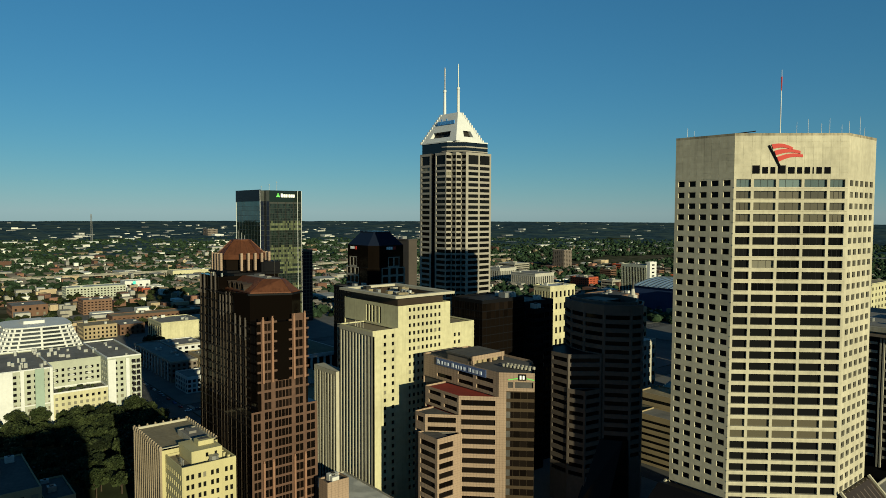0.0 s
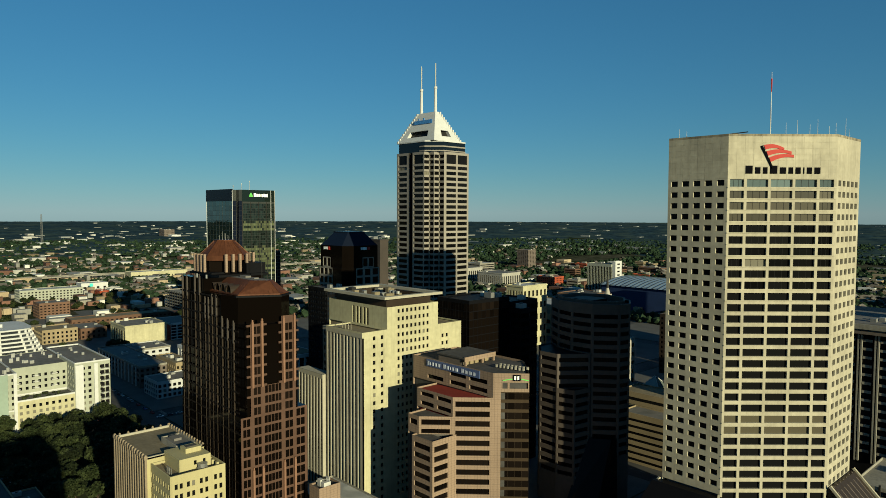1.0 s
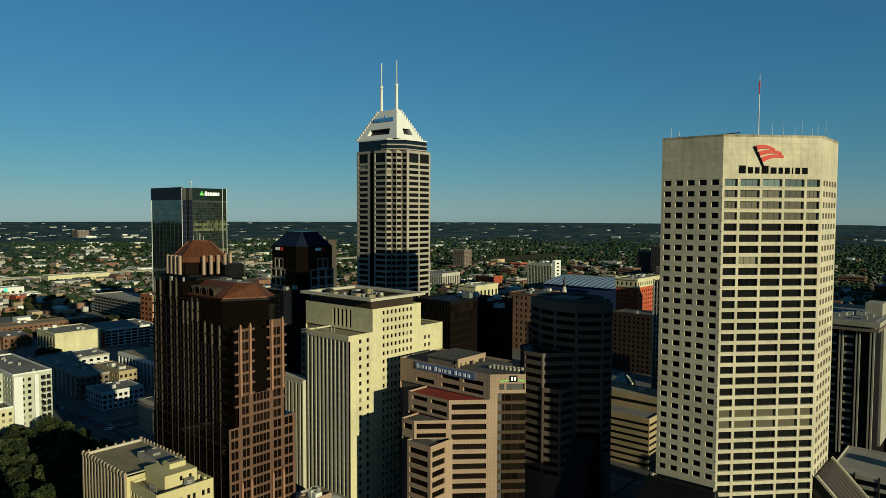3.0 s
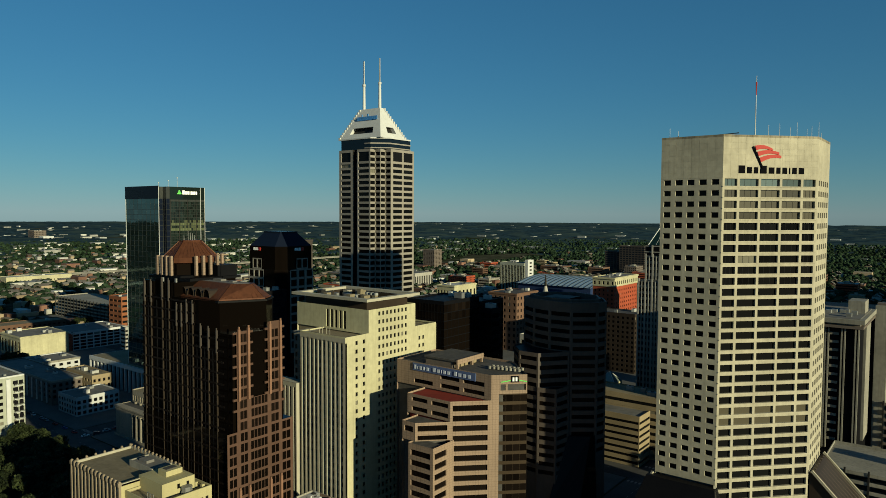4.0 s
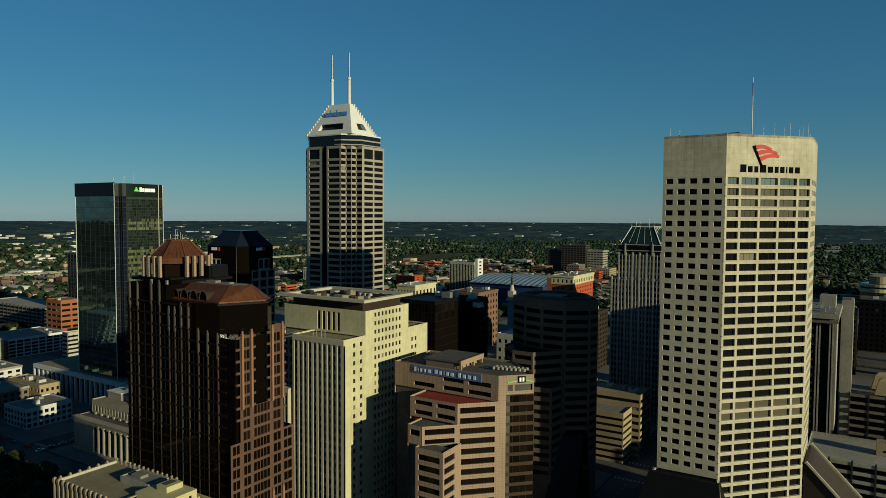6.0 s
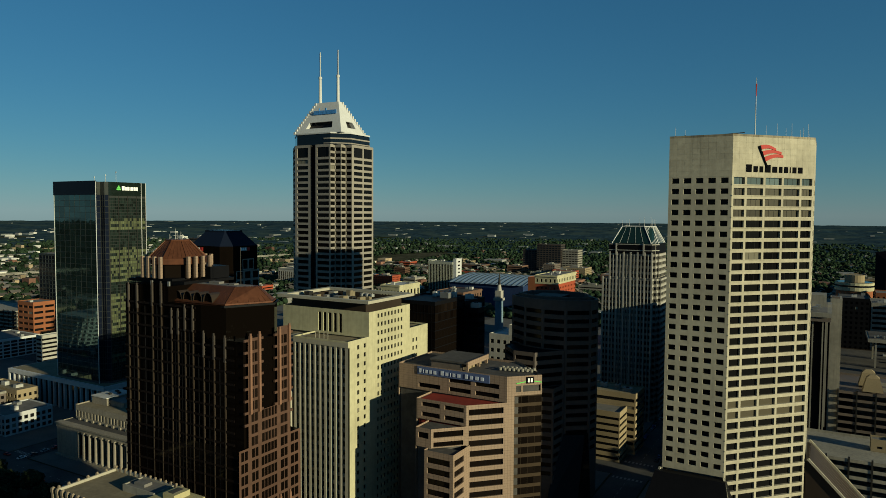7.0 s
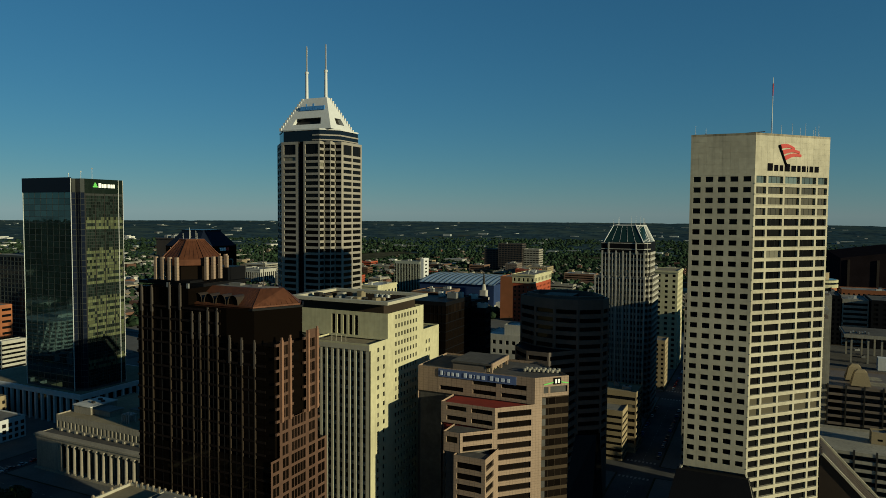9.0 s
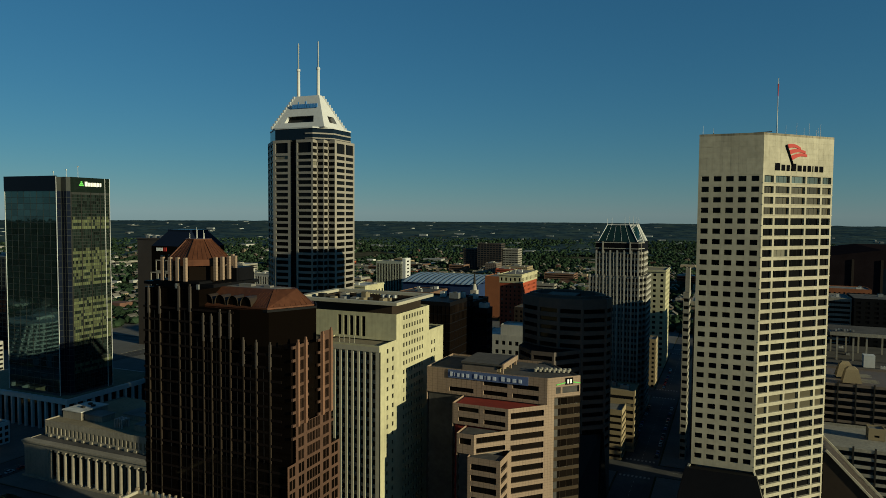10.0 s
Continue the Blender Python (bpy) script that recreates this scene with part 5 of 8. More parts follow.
# ---- the tower with upright white piers and a green glass pyramid ----
def pier_tower():
    t = thing("pier_tower", (-200, 420, 0), "slim tower of close white piers with a green glass pyramid roof", "tower")
    rows = [(110.5 - 3.9 * k - 2.3, 110.5 - 3.9 * k) for k in range(28)]
    w, p, q = Geo(), [], Geo()
    shaft = [(-214, 402), (-187, 402), (-187, 406), (-185.4, 406), (-185.4, 411), (-184.3, 411), (-184.3, 432), (-192, 440), (-214, 440)]
    wide = [(-217.6, 399), (-186, 399), (-186, 404), (-184, 404), (-184, 409), (-182.3, 409), (-182.3, 436), (-190, 443), (-217.6, 443)]
    for poly, lo, hi in ((shaft, 92, 113.6), (wide, 0, 92)):
        for a, b in zip(poly, poly[1:] + poly[:1]):
            length = math.hypot(b[0] - a[0], b[1] - a[1])
            north = abs(a[1] - b[1]) < 0.1 and length > 15
            r = [z for z in rows if z[0] > lo and z[1] < min(hi, 108)]
            facade(w, p, a, b, lo, hi, bays(length, max(1, round(length / (2.1 if north else 4.2))), 0.72 if north else 0.86), r, 0.5, glass=M["glass_blue"])
    part("wall", w, M["concrete"], t)
    put_panes(t, p, 300)
    # white piers of the north front, a broad one at each bay and a slim one between
    for x0, n, y, lo, hi in ((-214, 7, 402, 92, 109), (-217.6, 8, 399, 0, 93)):
        for i in range(2 * n - 1):
            x = x0 + 0.3 + (27.0 if n == 7 else 31.4) * i / (2 * n - 2)
            o = 0.5 if i % 2 == 0 else 0.2
            g = Geo()
            g.box(x - o, x + o, y - 0.75, y - 0.01, lo, hi if i % 2 == 0 else hi - 1.5)
            part("pier", g, M["white_stone"], t)
    # pale floor bands round the stepped west corner
    for poly, lo, hi in ((shaft, 92, 111), (wide, 0, 93)):
        for k in range(29):
            z = 111.0 - 3.9 * k
            if not lo < z < hi:
                continue
            g = Geo()
            for (ax, ay), (bx, by) in zip(poly[1:6], poly[2:7]):
                dx, dy = bx - ax, by - ay
                n = math.hypot(dx, dy)
                ox, oy = dy / n * 0.3, -dx / n * 0.3
                g.prism([(ax + ox, ay + oy), (bx + ox, by + oy), (bx, by), (ax, ay)], z - 0.75, z + 0.55, bottom=True)
            part("floor_band", g, M["white_stone"], t)
    g = Geo()
    g.prism(inset(shaft, 0.8), 0, 113.2)
    g.prism(inset(wide, 0.8), 0, 92.2)
    part("core", g, M["roof_dark"], t)
    g = Geo()
    g.prism([(-214.4, 401.6), (-187, 401.6), (-184.2, 411.0), (-184.2, 432), (-192, 440), (-214.4, 440)], 108, 114.6)
    band = part("dark_band", g, M["black"], t, "dark glass band below the roof")
    for z in (110.2, 114.0):
        g = Geo()
        g.bar((-214.4, 401.5, z), (-186.9, 401.5, z), 0.2, 0.5)
        g.bar((-186.9, 401.5, z), (-184.1, 411.0, z), 0.2, 0.5)
        part("band_rail", g, M["white_stone"], band)
    base, top = [(-213, 403), (-187.6, 403), (-185, 411.5), (-185, 432), (-192, 438), (-213, 438)], [(-208.5, 411), (-194, 411), (-190, 415.5), (-190, 426), (-194, 430), (-208.5, 430)]
    g = Geo()
    g.loft(base, 114.6, top, 125.4)
    part("glass_pyramid", g, glazing("pale green glass", (0.008, 0.024, 0.022), 0.15, metal=0.1, rand=0.1, gloss=0.3), t, "dark green glass pyramid roof")
    g = Geo()
    for a, b in zip(base, top):
        g.bar((*a, 114.6), (*b, 125.6), 0.5)
    for a, b in zip(top, top[1:] + top[:1]):
        g.bar((*a, 125.5), (*b, 125.5), 0.4)
    for k, ((a, a2), (b, b2)) in enumerate(zip(zip(base, base[1:] + base[:1]), zip(top, top[1:] + top[:1]))):
        for j in (0.2, 0.4, 0.6, 0.8):
            g.bar((a[0] + (a2[0] - a[0]) * j, a[1] + (a2[1] - a[1]) * j, 114.7), (b[0] + (b2[0] - b[0]) * j, b[1] + (b2[1] - b[1]) * j, 125.5), 0.12 if k == 0 else 0.3)
    part("pyramid_ribs", g, M["white"], t, "white roof ribs")
    for x in (-209.6, -192.0):
        g = Geo()
        g.box(x - 0.4, x + 0.4, 401.0, 401.6, 107, 114.6)
        part("pier", g, M["white_stone"], t)
    for i, (x, y) in enumerate(top + [(-205.5, 411), (-197, 411), (-190, 421)]):
        g = Geo()
        g.tube(x, y, 125.3, 129.6 + (i * 5 % 3), 0.12, 0.05, 6)
        part("finial", g, M["white"], t)


pier_tower()


# ---- the dark office block with concrete shafts ----
def shaft_block():
    t = thing("shaft_block", (-110, 372, 0), "black office block with pale concrete ribs and shafts", "office building")
    g = Geo()
    g.prism(rect(-150, -88.8, 350.8, 396), 0, 80)
    part("dark_body", g, M["black"], t, "black glass body")
    for x in (-130, -123, -116, -109, -102, -95, -89.2):
        for e in (-0.65, 0.65):
            g = Geo()
            g.box(x + e - 0.32, x + e + 0.32, 349.6, 350.8, 20, 80)
            part("rib", g, M["concrete"], t, "pale concrete rib")
    for x in (-123, -116, -109, -102):
        for k in range(14):
            g = Geo()
            g.box(x + 1.2, x + 5.0, 350.3, 350.79, 76.2 - 4.0 * k, 77.4 - 4.0 * k)
            part("spandrel", g, M["concrete"], t)
    g = Geo()
    g.box(-89.2, -87.6, 372, 390.5, 20, 80)
    part("shaft", g, M["concrete"], t, "plain concrete shaft")
    g = Geo()
    g.box(-151, -86.4, 347.2, 398, 80.1, 81.4)
    part("soffit", g, M["granite_dull"], t)
    g = Geo()
    g.box(-151.4, -86.0, 346.8, 398.4, 82.4, 84.6)
    part("fascia", g, M["concrete"], t, "pale roof fascia")
    g = Geo()
    g.box(-149, -88, 349, 396, 81.4, 84.9)
    part("roof_deck", g, M["roof_grey"], t)
    g = Geo()
    g.box(-96, -88.6, 372, 386, 84.9, 91)
    part("penthouse", g, M["concrete"], t)
    rng = random.Random(5)
    for k in range(8):
        g = Geo()
        x, y = rng.uniform(-120, -92), rng.uniform(352, 370)
        g.box(x, x + 2.4, y, y + 3, 84.9, 86.6)
        part("roof_unit", g, M["metal_pale"], t)
    b = thing("stair_shaft", (-88, 405, 0), "tall concrete shaft tower of the black block", "tower")
    g = Geo()
    g.box(-86.6, -80.8, 399.4, 418, 0, 86.5)
    part("shaft", g, M["concrete"], b)
    g = Geo()
    g.box(-86, -82, 401.4, 407, 86.5, 87.6)
    part("hatch_house", g, M["granite_dull"], b)
    g = Geo()
    g.prism(rect(-150, -86.61, 400, 440), 0, 82)
    part("dark_body", g, M["black"], b)


shaft_block()


# ---- buildings of one kind of construction ----
def block(name, label, category, x0, x1, y0, y1, h, wall="concrete", roof="roof_grey", floors=5, nbay=6, wbay=6, share=0.6, tall=0.5, glass="glass", parapet=0.8, units=2, limit=80, seed=0, z0=0.0, group="", cornice=0.0, depth=0.3, mull=0):
    """A plain building: walls with windows on all sides, flat roof with parapet and plant."""
    t = thing(name, ((x0 + x1) / 2, (y0 + y1) / 2, 0), label, category, group)
    w, p = Geo(), []
    rows = storeys(z0 + 0.6, h - 0.8, floors, tall)
    foot = rect(x0, x1, y0, y1)
    for i, (a, b) in enumerate(zip(foot, foot[1:] + foot[:1])):
        length = math.hypot(b[0] - a[0], b[1] - a[1])
        n = nbay if i % 2 == 0 else wbay
        facade(w, p, a, b, z0, h, bays(length, n, share) if n else (), rows, depth, glass=M[glass], mull=mull)
    w.parapet(foot, h, h + parapet, 0.4)
    part("wall", w, M[wall], t)
    front = [q for q in p if q[5] < 1.7 and q[5] > -0.1]
    back = [q for q in p if not (q[5] < 1.7 and q[5] > -0.1)]
    put_panes(t, front, limit)
    g = Geo()
    for x, y, z, ww, hh, yaw, m, k in back:
        c, s = math.cos(yaw), math.sin(yaw)
        g.poly([(x - c * ww / 2, y - s * ww / 2, z - hh / 2), (x + c * ww / 2, y + s * ww / 2, z - hh / 2), (x + c * ww / 2, y + s * ww / 2, z + hh / 2), (x - c * ww / 2, y - s * ww / 2, z + hh / 2)])
    if g.f:
        tagged(part("rear_glazing", g, M["glass_far"], t), kind="stuff")
    g = Geo()
    g.prism(inset(foot, 0.35), z0, h + 0.1)
    part("roof", g, M[roof], t)
    if cornice:
        g = Geo()
        g.parapet(inset(foot, -cornice), h - 0.9, h + 0.25, cornice + 0.05)
        part("cornice", g, M[wall], t)
    rng = random.Random(seed + int(abs(x0 * 7 + y0 * 3)))
    for k in range(units):
        sx, sy, sz = rng.uniform(2, 5), rng.uniform(2, 5), rng.uniform(1.2, 3.0)
        x, y = rng.uniform(x0 + 2, max(x0 + 2.1, x1 - sx - 2)), rng.uniform(y0 + 2, max(y0 + 2.1, y1 - sy - 2))
        g = Geo()
        g.box(x, x + sx, y, y + sy, h + 0.1, h + sz)
        u = part("roof_unit", g, M["metal_pale" if k % 2 else "roof_white"], t)
        g = Geo()
        g.tube(x + sx / 2, y + sy / 2, h + sz, h + sz + 0.4, min(sx, sy) * 0.3, min(sx, sy) * 0.3, 8)
        part("fan", g, M["metal_dark"], u)
    return t


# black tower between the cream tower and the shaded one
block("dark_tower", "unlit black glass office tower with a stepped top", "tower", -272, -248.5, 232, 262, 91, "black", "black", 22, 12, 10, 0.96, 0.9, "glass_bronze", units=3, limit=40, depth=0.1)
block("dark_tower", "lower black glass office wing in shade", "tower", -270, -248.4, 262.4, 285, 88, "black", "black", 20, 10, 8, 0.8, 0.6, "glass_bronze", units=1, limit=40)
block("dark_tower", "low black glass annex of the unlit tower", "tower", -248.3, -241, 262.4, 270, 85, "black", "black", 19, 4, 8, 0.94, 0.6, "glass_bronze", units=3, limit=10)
# white hotel-like block seen between the towers
block("white_block", "pale stone office block with square windows", "office building", -274, -240, 345, 372, 57, "white_stone", "roof_white", 10, 8, 6, 0.5, 0.45, units=2, limit=60)
block("white_block", "plain pale roof house on an office block", "office building", -262, -244, 348, 362, 63, "white_stone", "roof_white", 1, 0, 0, units=0, z0=57.2)
# parking building by the dark street
block("parking_garage", "tan concrete parking building with open decks", "garage", -215, -183.1, 317.1, 332.4, 26.5, "brick_tan", "roof_grey", 7, 1, 1, 0.97, 0.4, "glass", units=0, limit=40)
block("corner_building", "low building with a sunlit striped side", "office building", -226, -178.6, 332.8, 353, 33.5, "brick_tan", "roof_tan", 8, 1, 1, 0.97, 0.45, units=3, limit=60)
block("brick_flats", "narrow brown brick block with a sunlit edge", "office building", -206, -182.5, 483, 500, 37, "brick_tan", "roof_grey", 10, 6, 5, 0.45, 0.5, units=1, limit=40)
# red brick hotel
block("brick_hotel", "tall red brick hotel with a pale cornice storey", "hotel", -350, -327.5, 614, 673, 61, "brick_red", "roof_grey", 14, 5, 12, 0.35, 0.45, limit=120, units=2)
block("stone_storey", "pale stone top storey of the brick hotel", "hotel", -350.6, -326.9, 613.4, 673.6, 70.2, "cream", "roof_grey", 1, 5, 12, 0.4, 0.5, limit=30, units=4, z0=61.9, cornice=0.8)
# added block, its place guessed, over the hotel's dark lower storeys
block("dark_block", "added dark brown block covering the dark foot of the brick hotel", "office building", -306, -268, 520, 545, 50, "granite_dark", "roof_dark", 12, 9, 6, 0.5, 0.5, units=2, limit=30)
block("orange_block", "plain orange brick block end", "office building", -414, -380, 749, 790, 54, "brick_orange", "roof_grey", 10, 0, 0, units=1)
# ribbed hotel with a pale stair tower, far behind
block("striped_hotel", "greenish hotel slab with upright pale ribs", "hotel", -664, -618, 926, 948, 54, "stucco", "roof_grey", 1, 16, 12, 0.7, 0.92, limit=40)
block("stair_tower", "bright pale end tower of the hotel", "tower", -617.8, -612, 928, 946, 59, "white", "roof_white", 10, 0, 1, 0.4, 0.4, units=0)
# pale stone government blocks
block("pale_block", "pale classical office block in the sun", "office building", -474, -452, 514, 552, 62, "cream", "roof_white", 5, 6, 6, 0.45, 0.5, limit=50, cornice=0.6)
block("long_block", "long low tan block with a ribbon of windows", "office building", -560, -425, 590, 640, 34, "brick_tan", "roof_white", 3, 16, 8, 0.7, 0.4, limit=50)
block("tower_hotel", "tall cream stepped building behind the pier tower", "tower", -232, -183, 560, 600, 84, "cream", "roof_tan", 18, 8, 6, 0.4, 0.5, limit=60, cornice=0.7)
block("slab_block", "dark striped office slab beside the street", "office building", -154.5, -151.5, 332, 349, 90, "concrete", "roof_dark", 22, 1, 1, 0.97, 0.45, units=0, limit=30)
block("slab_block", "pale stone roof house of the dark striped slab", "office building", -153.8, -151.6, 336, 346, 103, "concrete", "roof_grey", 1, 0, 0, units=0, z0=90.2)
# small yellow and white buildings across the avenue
block("yellow_block", "plain yellow stone block with columns on the narrow end", "office building", -776, -731, 226, 268, 19, "cream", "roof_grey", 1, 6, 0, 0.5, 0.7, units=6, limit=20, cornice=0.7)
block("office_grid", "white framed office block with large dark windows", "office building", -780, -731, 272, 325, 17, "white", "roof_grey", 5, 9, 8, 0.85, 0.7, units=3, limit=70)
block("brick_link", "narrow red brick building", "house", -736, -730.5, 268.2, 271.8, 16, "brick_red", "roof_grey", 5, 2, 3, 0.4, 0.5, units=1, limit=20)
# shade and sun are put into the two wings' wall colours
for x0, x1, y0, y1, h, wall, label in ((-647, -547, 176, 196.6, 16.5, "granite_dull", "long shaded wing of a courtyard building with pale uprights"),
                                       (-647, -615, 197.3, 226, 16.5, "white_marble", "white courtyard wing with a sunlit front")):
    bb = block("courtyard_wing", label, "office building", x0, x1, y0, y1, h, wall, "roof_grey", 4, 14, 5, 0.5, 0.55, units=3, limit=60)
    g = Geo()
    g.parapet(rect(x0 - 0.3, x1 + 0.3, y0 - 0.3, y1 + 0.3), h - 0.6, h + 0.9, 0.6)
    part("roof_edge", g, M["concrete"], bb, "grey roof edge")
    for k in range(int((x1 - x0) / 8) if wall == "granite_dull" else 0):
        g = Geo()
        g.box(x0 + 8 * k + 4, x0 + 8 * k + 5.2, y0 - 0.6, y0 - 0.01, 1, h - 1)
        part("upright", g, M["white_marble"], bb, "white upright strip")
block("corner_block", "three-storey white-framed corner building in shade", "office building", -533, -507, 174.5, 203, 12, "white_marble", "roof_grey", 3, 7, 8, 0.62, 0.62, units=2, limit=60)
block("tan_house", "small tan brick commercial building", "house", -592, -550, 205, 219, 14.5, "brick_tan", "roof_tan", 3, 10, 4, 0.5, 0.5, units=3, limit=40)
block("orange_garage", "orange brick building with open decks", "garage", -774, -748, 329, 350, 45, "brick_orange", "roof_grey", 8, 3, 2, 0.82, 0.42, units=1, limit=30)
block("white_garage", "white concrete parking building", "garage", -690, -682, 298, 319, 24, "white_stone", "roof_white", 6, 1, 1, 0.95, 0.45, units=0, limit=10)
block("grey_tower", "dark grey glass building behind the glass tower", "office building", -815, -758, 374, 418, 88, "metal_frame", "roof_grey", 20, 10, 10, 0.88, 0.8, "glass_blue", limit=40)
block("dark_slab", "unlit dark apartment slab", "tower", -482, -455, 285, 306, 76, "black", "roof_dark", 19, 8, 8, 0.6, 0.5, "glass_blue", limit=30)
block("pale_hall", "pale classical office building with upright ribs", "office building", -887, -827, 900, 950, 27, "white_stone", "roof_grey", 1, 12, 10, 0.5, 0.75, units=2, limit=30, cornice=0.6)
block("pale_hall", "smaller pale ribbed office building", "office building", -992, -942, 925, 970, 28, "white_stone", "roof_grey", 1, 10, 8, 0.5, 0.75, units=2, limit=30, cornice=0.6)
block("far_flats", "far tan apartment tower", "tower", -1111, -1076, 1271, 1301, 46, "granite_dull", "roof_grey", 14, 6, 5, 0.5, 0.5, units=1, limit=0)
block("far_office", "far dark glass office slab", "tower", -688, -629, 1470, 1500, 62, "granite_shade", "roof_dark", 12, 8, 5, 0.8, 0.6, "glass_blue", units=2, limit=0)
block("far_office", "far lower glass office wing", "tower", -726, -690, 1476, 1506, 48, "granite_shade", "roof_dark", 10, 5, 5, 0.8, 0.6, "glass_blue", units=1, limit=0)
block("far_office", "far grey office wing beside the glass slab", "tower", -627, -590, 1476, 1510, 50, "concrete", "roof_grey", 9, 5, 5, 0.9, 0.4, units=1, limit=0)
M["brick_office"] = surface("pale brown brick", (0.13, 0.075, 0.05), 0.9, vary=0.16, grain=3.0)
block("brown_block", "brown brick office block with a cluttered roof", "office building", -428, -395, 539, 580, 56, "brick_office", "roof_dark", 9, 6, 7, 0.4, 0.5, units=7, limit=40, cornice=0.5)
block("hospital", "far brick and white hospital building under a flat roof", "hospital", -3062, -3004, 1135, 1180, 58, "granite_dull", "roof_grey", 7, 8, 8, 0.6, 0.4, units=6, limit=0)
block("hospital_wing", "low white wing of the far hospital", "hospital", -3000, -2958, 1150, 1190, 36, "white", "roof_white", 3, 10, 8, 0.6, 0.4, units=2, limit=0)
# nearer buildings of the east side
block("white_office", "long pale office block with rows of windows", "office building", -1205, -1172, 222, 308, 17, "stucco", "roof_white", 4, 8, 18, 0.5, 0.5, units=3, limit=40)
block("brick_office", "brown brick office with open corner decks", "office building", -1012, -980, 205, 240, 19, "brick_office", "roof_grey", 5, 8, 8, 0.55, 0.4, units=2, limit=40)
block("tan_flats", "tan brick apartment house with bays", "apartment building", -822, -790, 165, 198, 14, "brick_tan", "roof_tan", 3, 8, 8, 0.45, 0.55, units=2, limit=40)
block("brown_house", "brown brick hall with a flat roof", "house", -838, -795, 202, 228, 11, "brick_brown", "roof_grey", 2, 6, 5, 0.4, 0.5, units=2, limit=20)
block("brick_school", "long low brick building", "office building", -905, -878, 215, 330, 9, "brick_brown", "roof_tan", 2, 4, 22, 0.5, 0.4, units=3, limit=40)
block("brick_hall", "brown brick church-like hall", "house", -1060, -1012, 130, 170, 14, "brick_brown", "roof_grey", 2, 6, 5, 0.3, 0.5, units=1, limit=20)
block("white_shop", "bright white shop hall", "shop", -1310, -1281, 335, 378, 12, "white", "roof_white", 1, 3, 4, 0.4, 0.3, units=1, limit=6)
block("red_shop", "low red-fronted brick shop hall", "shop", -1215, -1192, 338, 352, 7, "brick_red", "roof_grey", 1, 3, 3, 0.5, 0.5, units=1, limit=6)

block("long_yellow_hall", "long low pale yellow hall beside the motorway", "hall", -1474, -1440, 470, 585, 13, "cream", "roof_white", 1, 3, 20, 0.3, 0.2, units=2, limit=0)

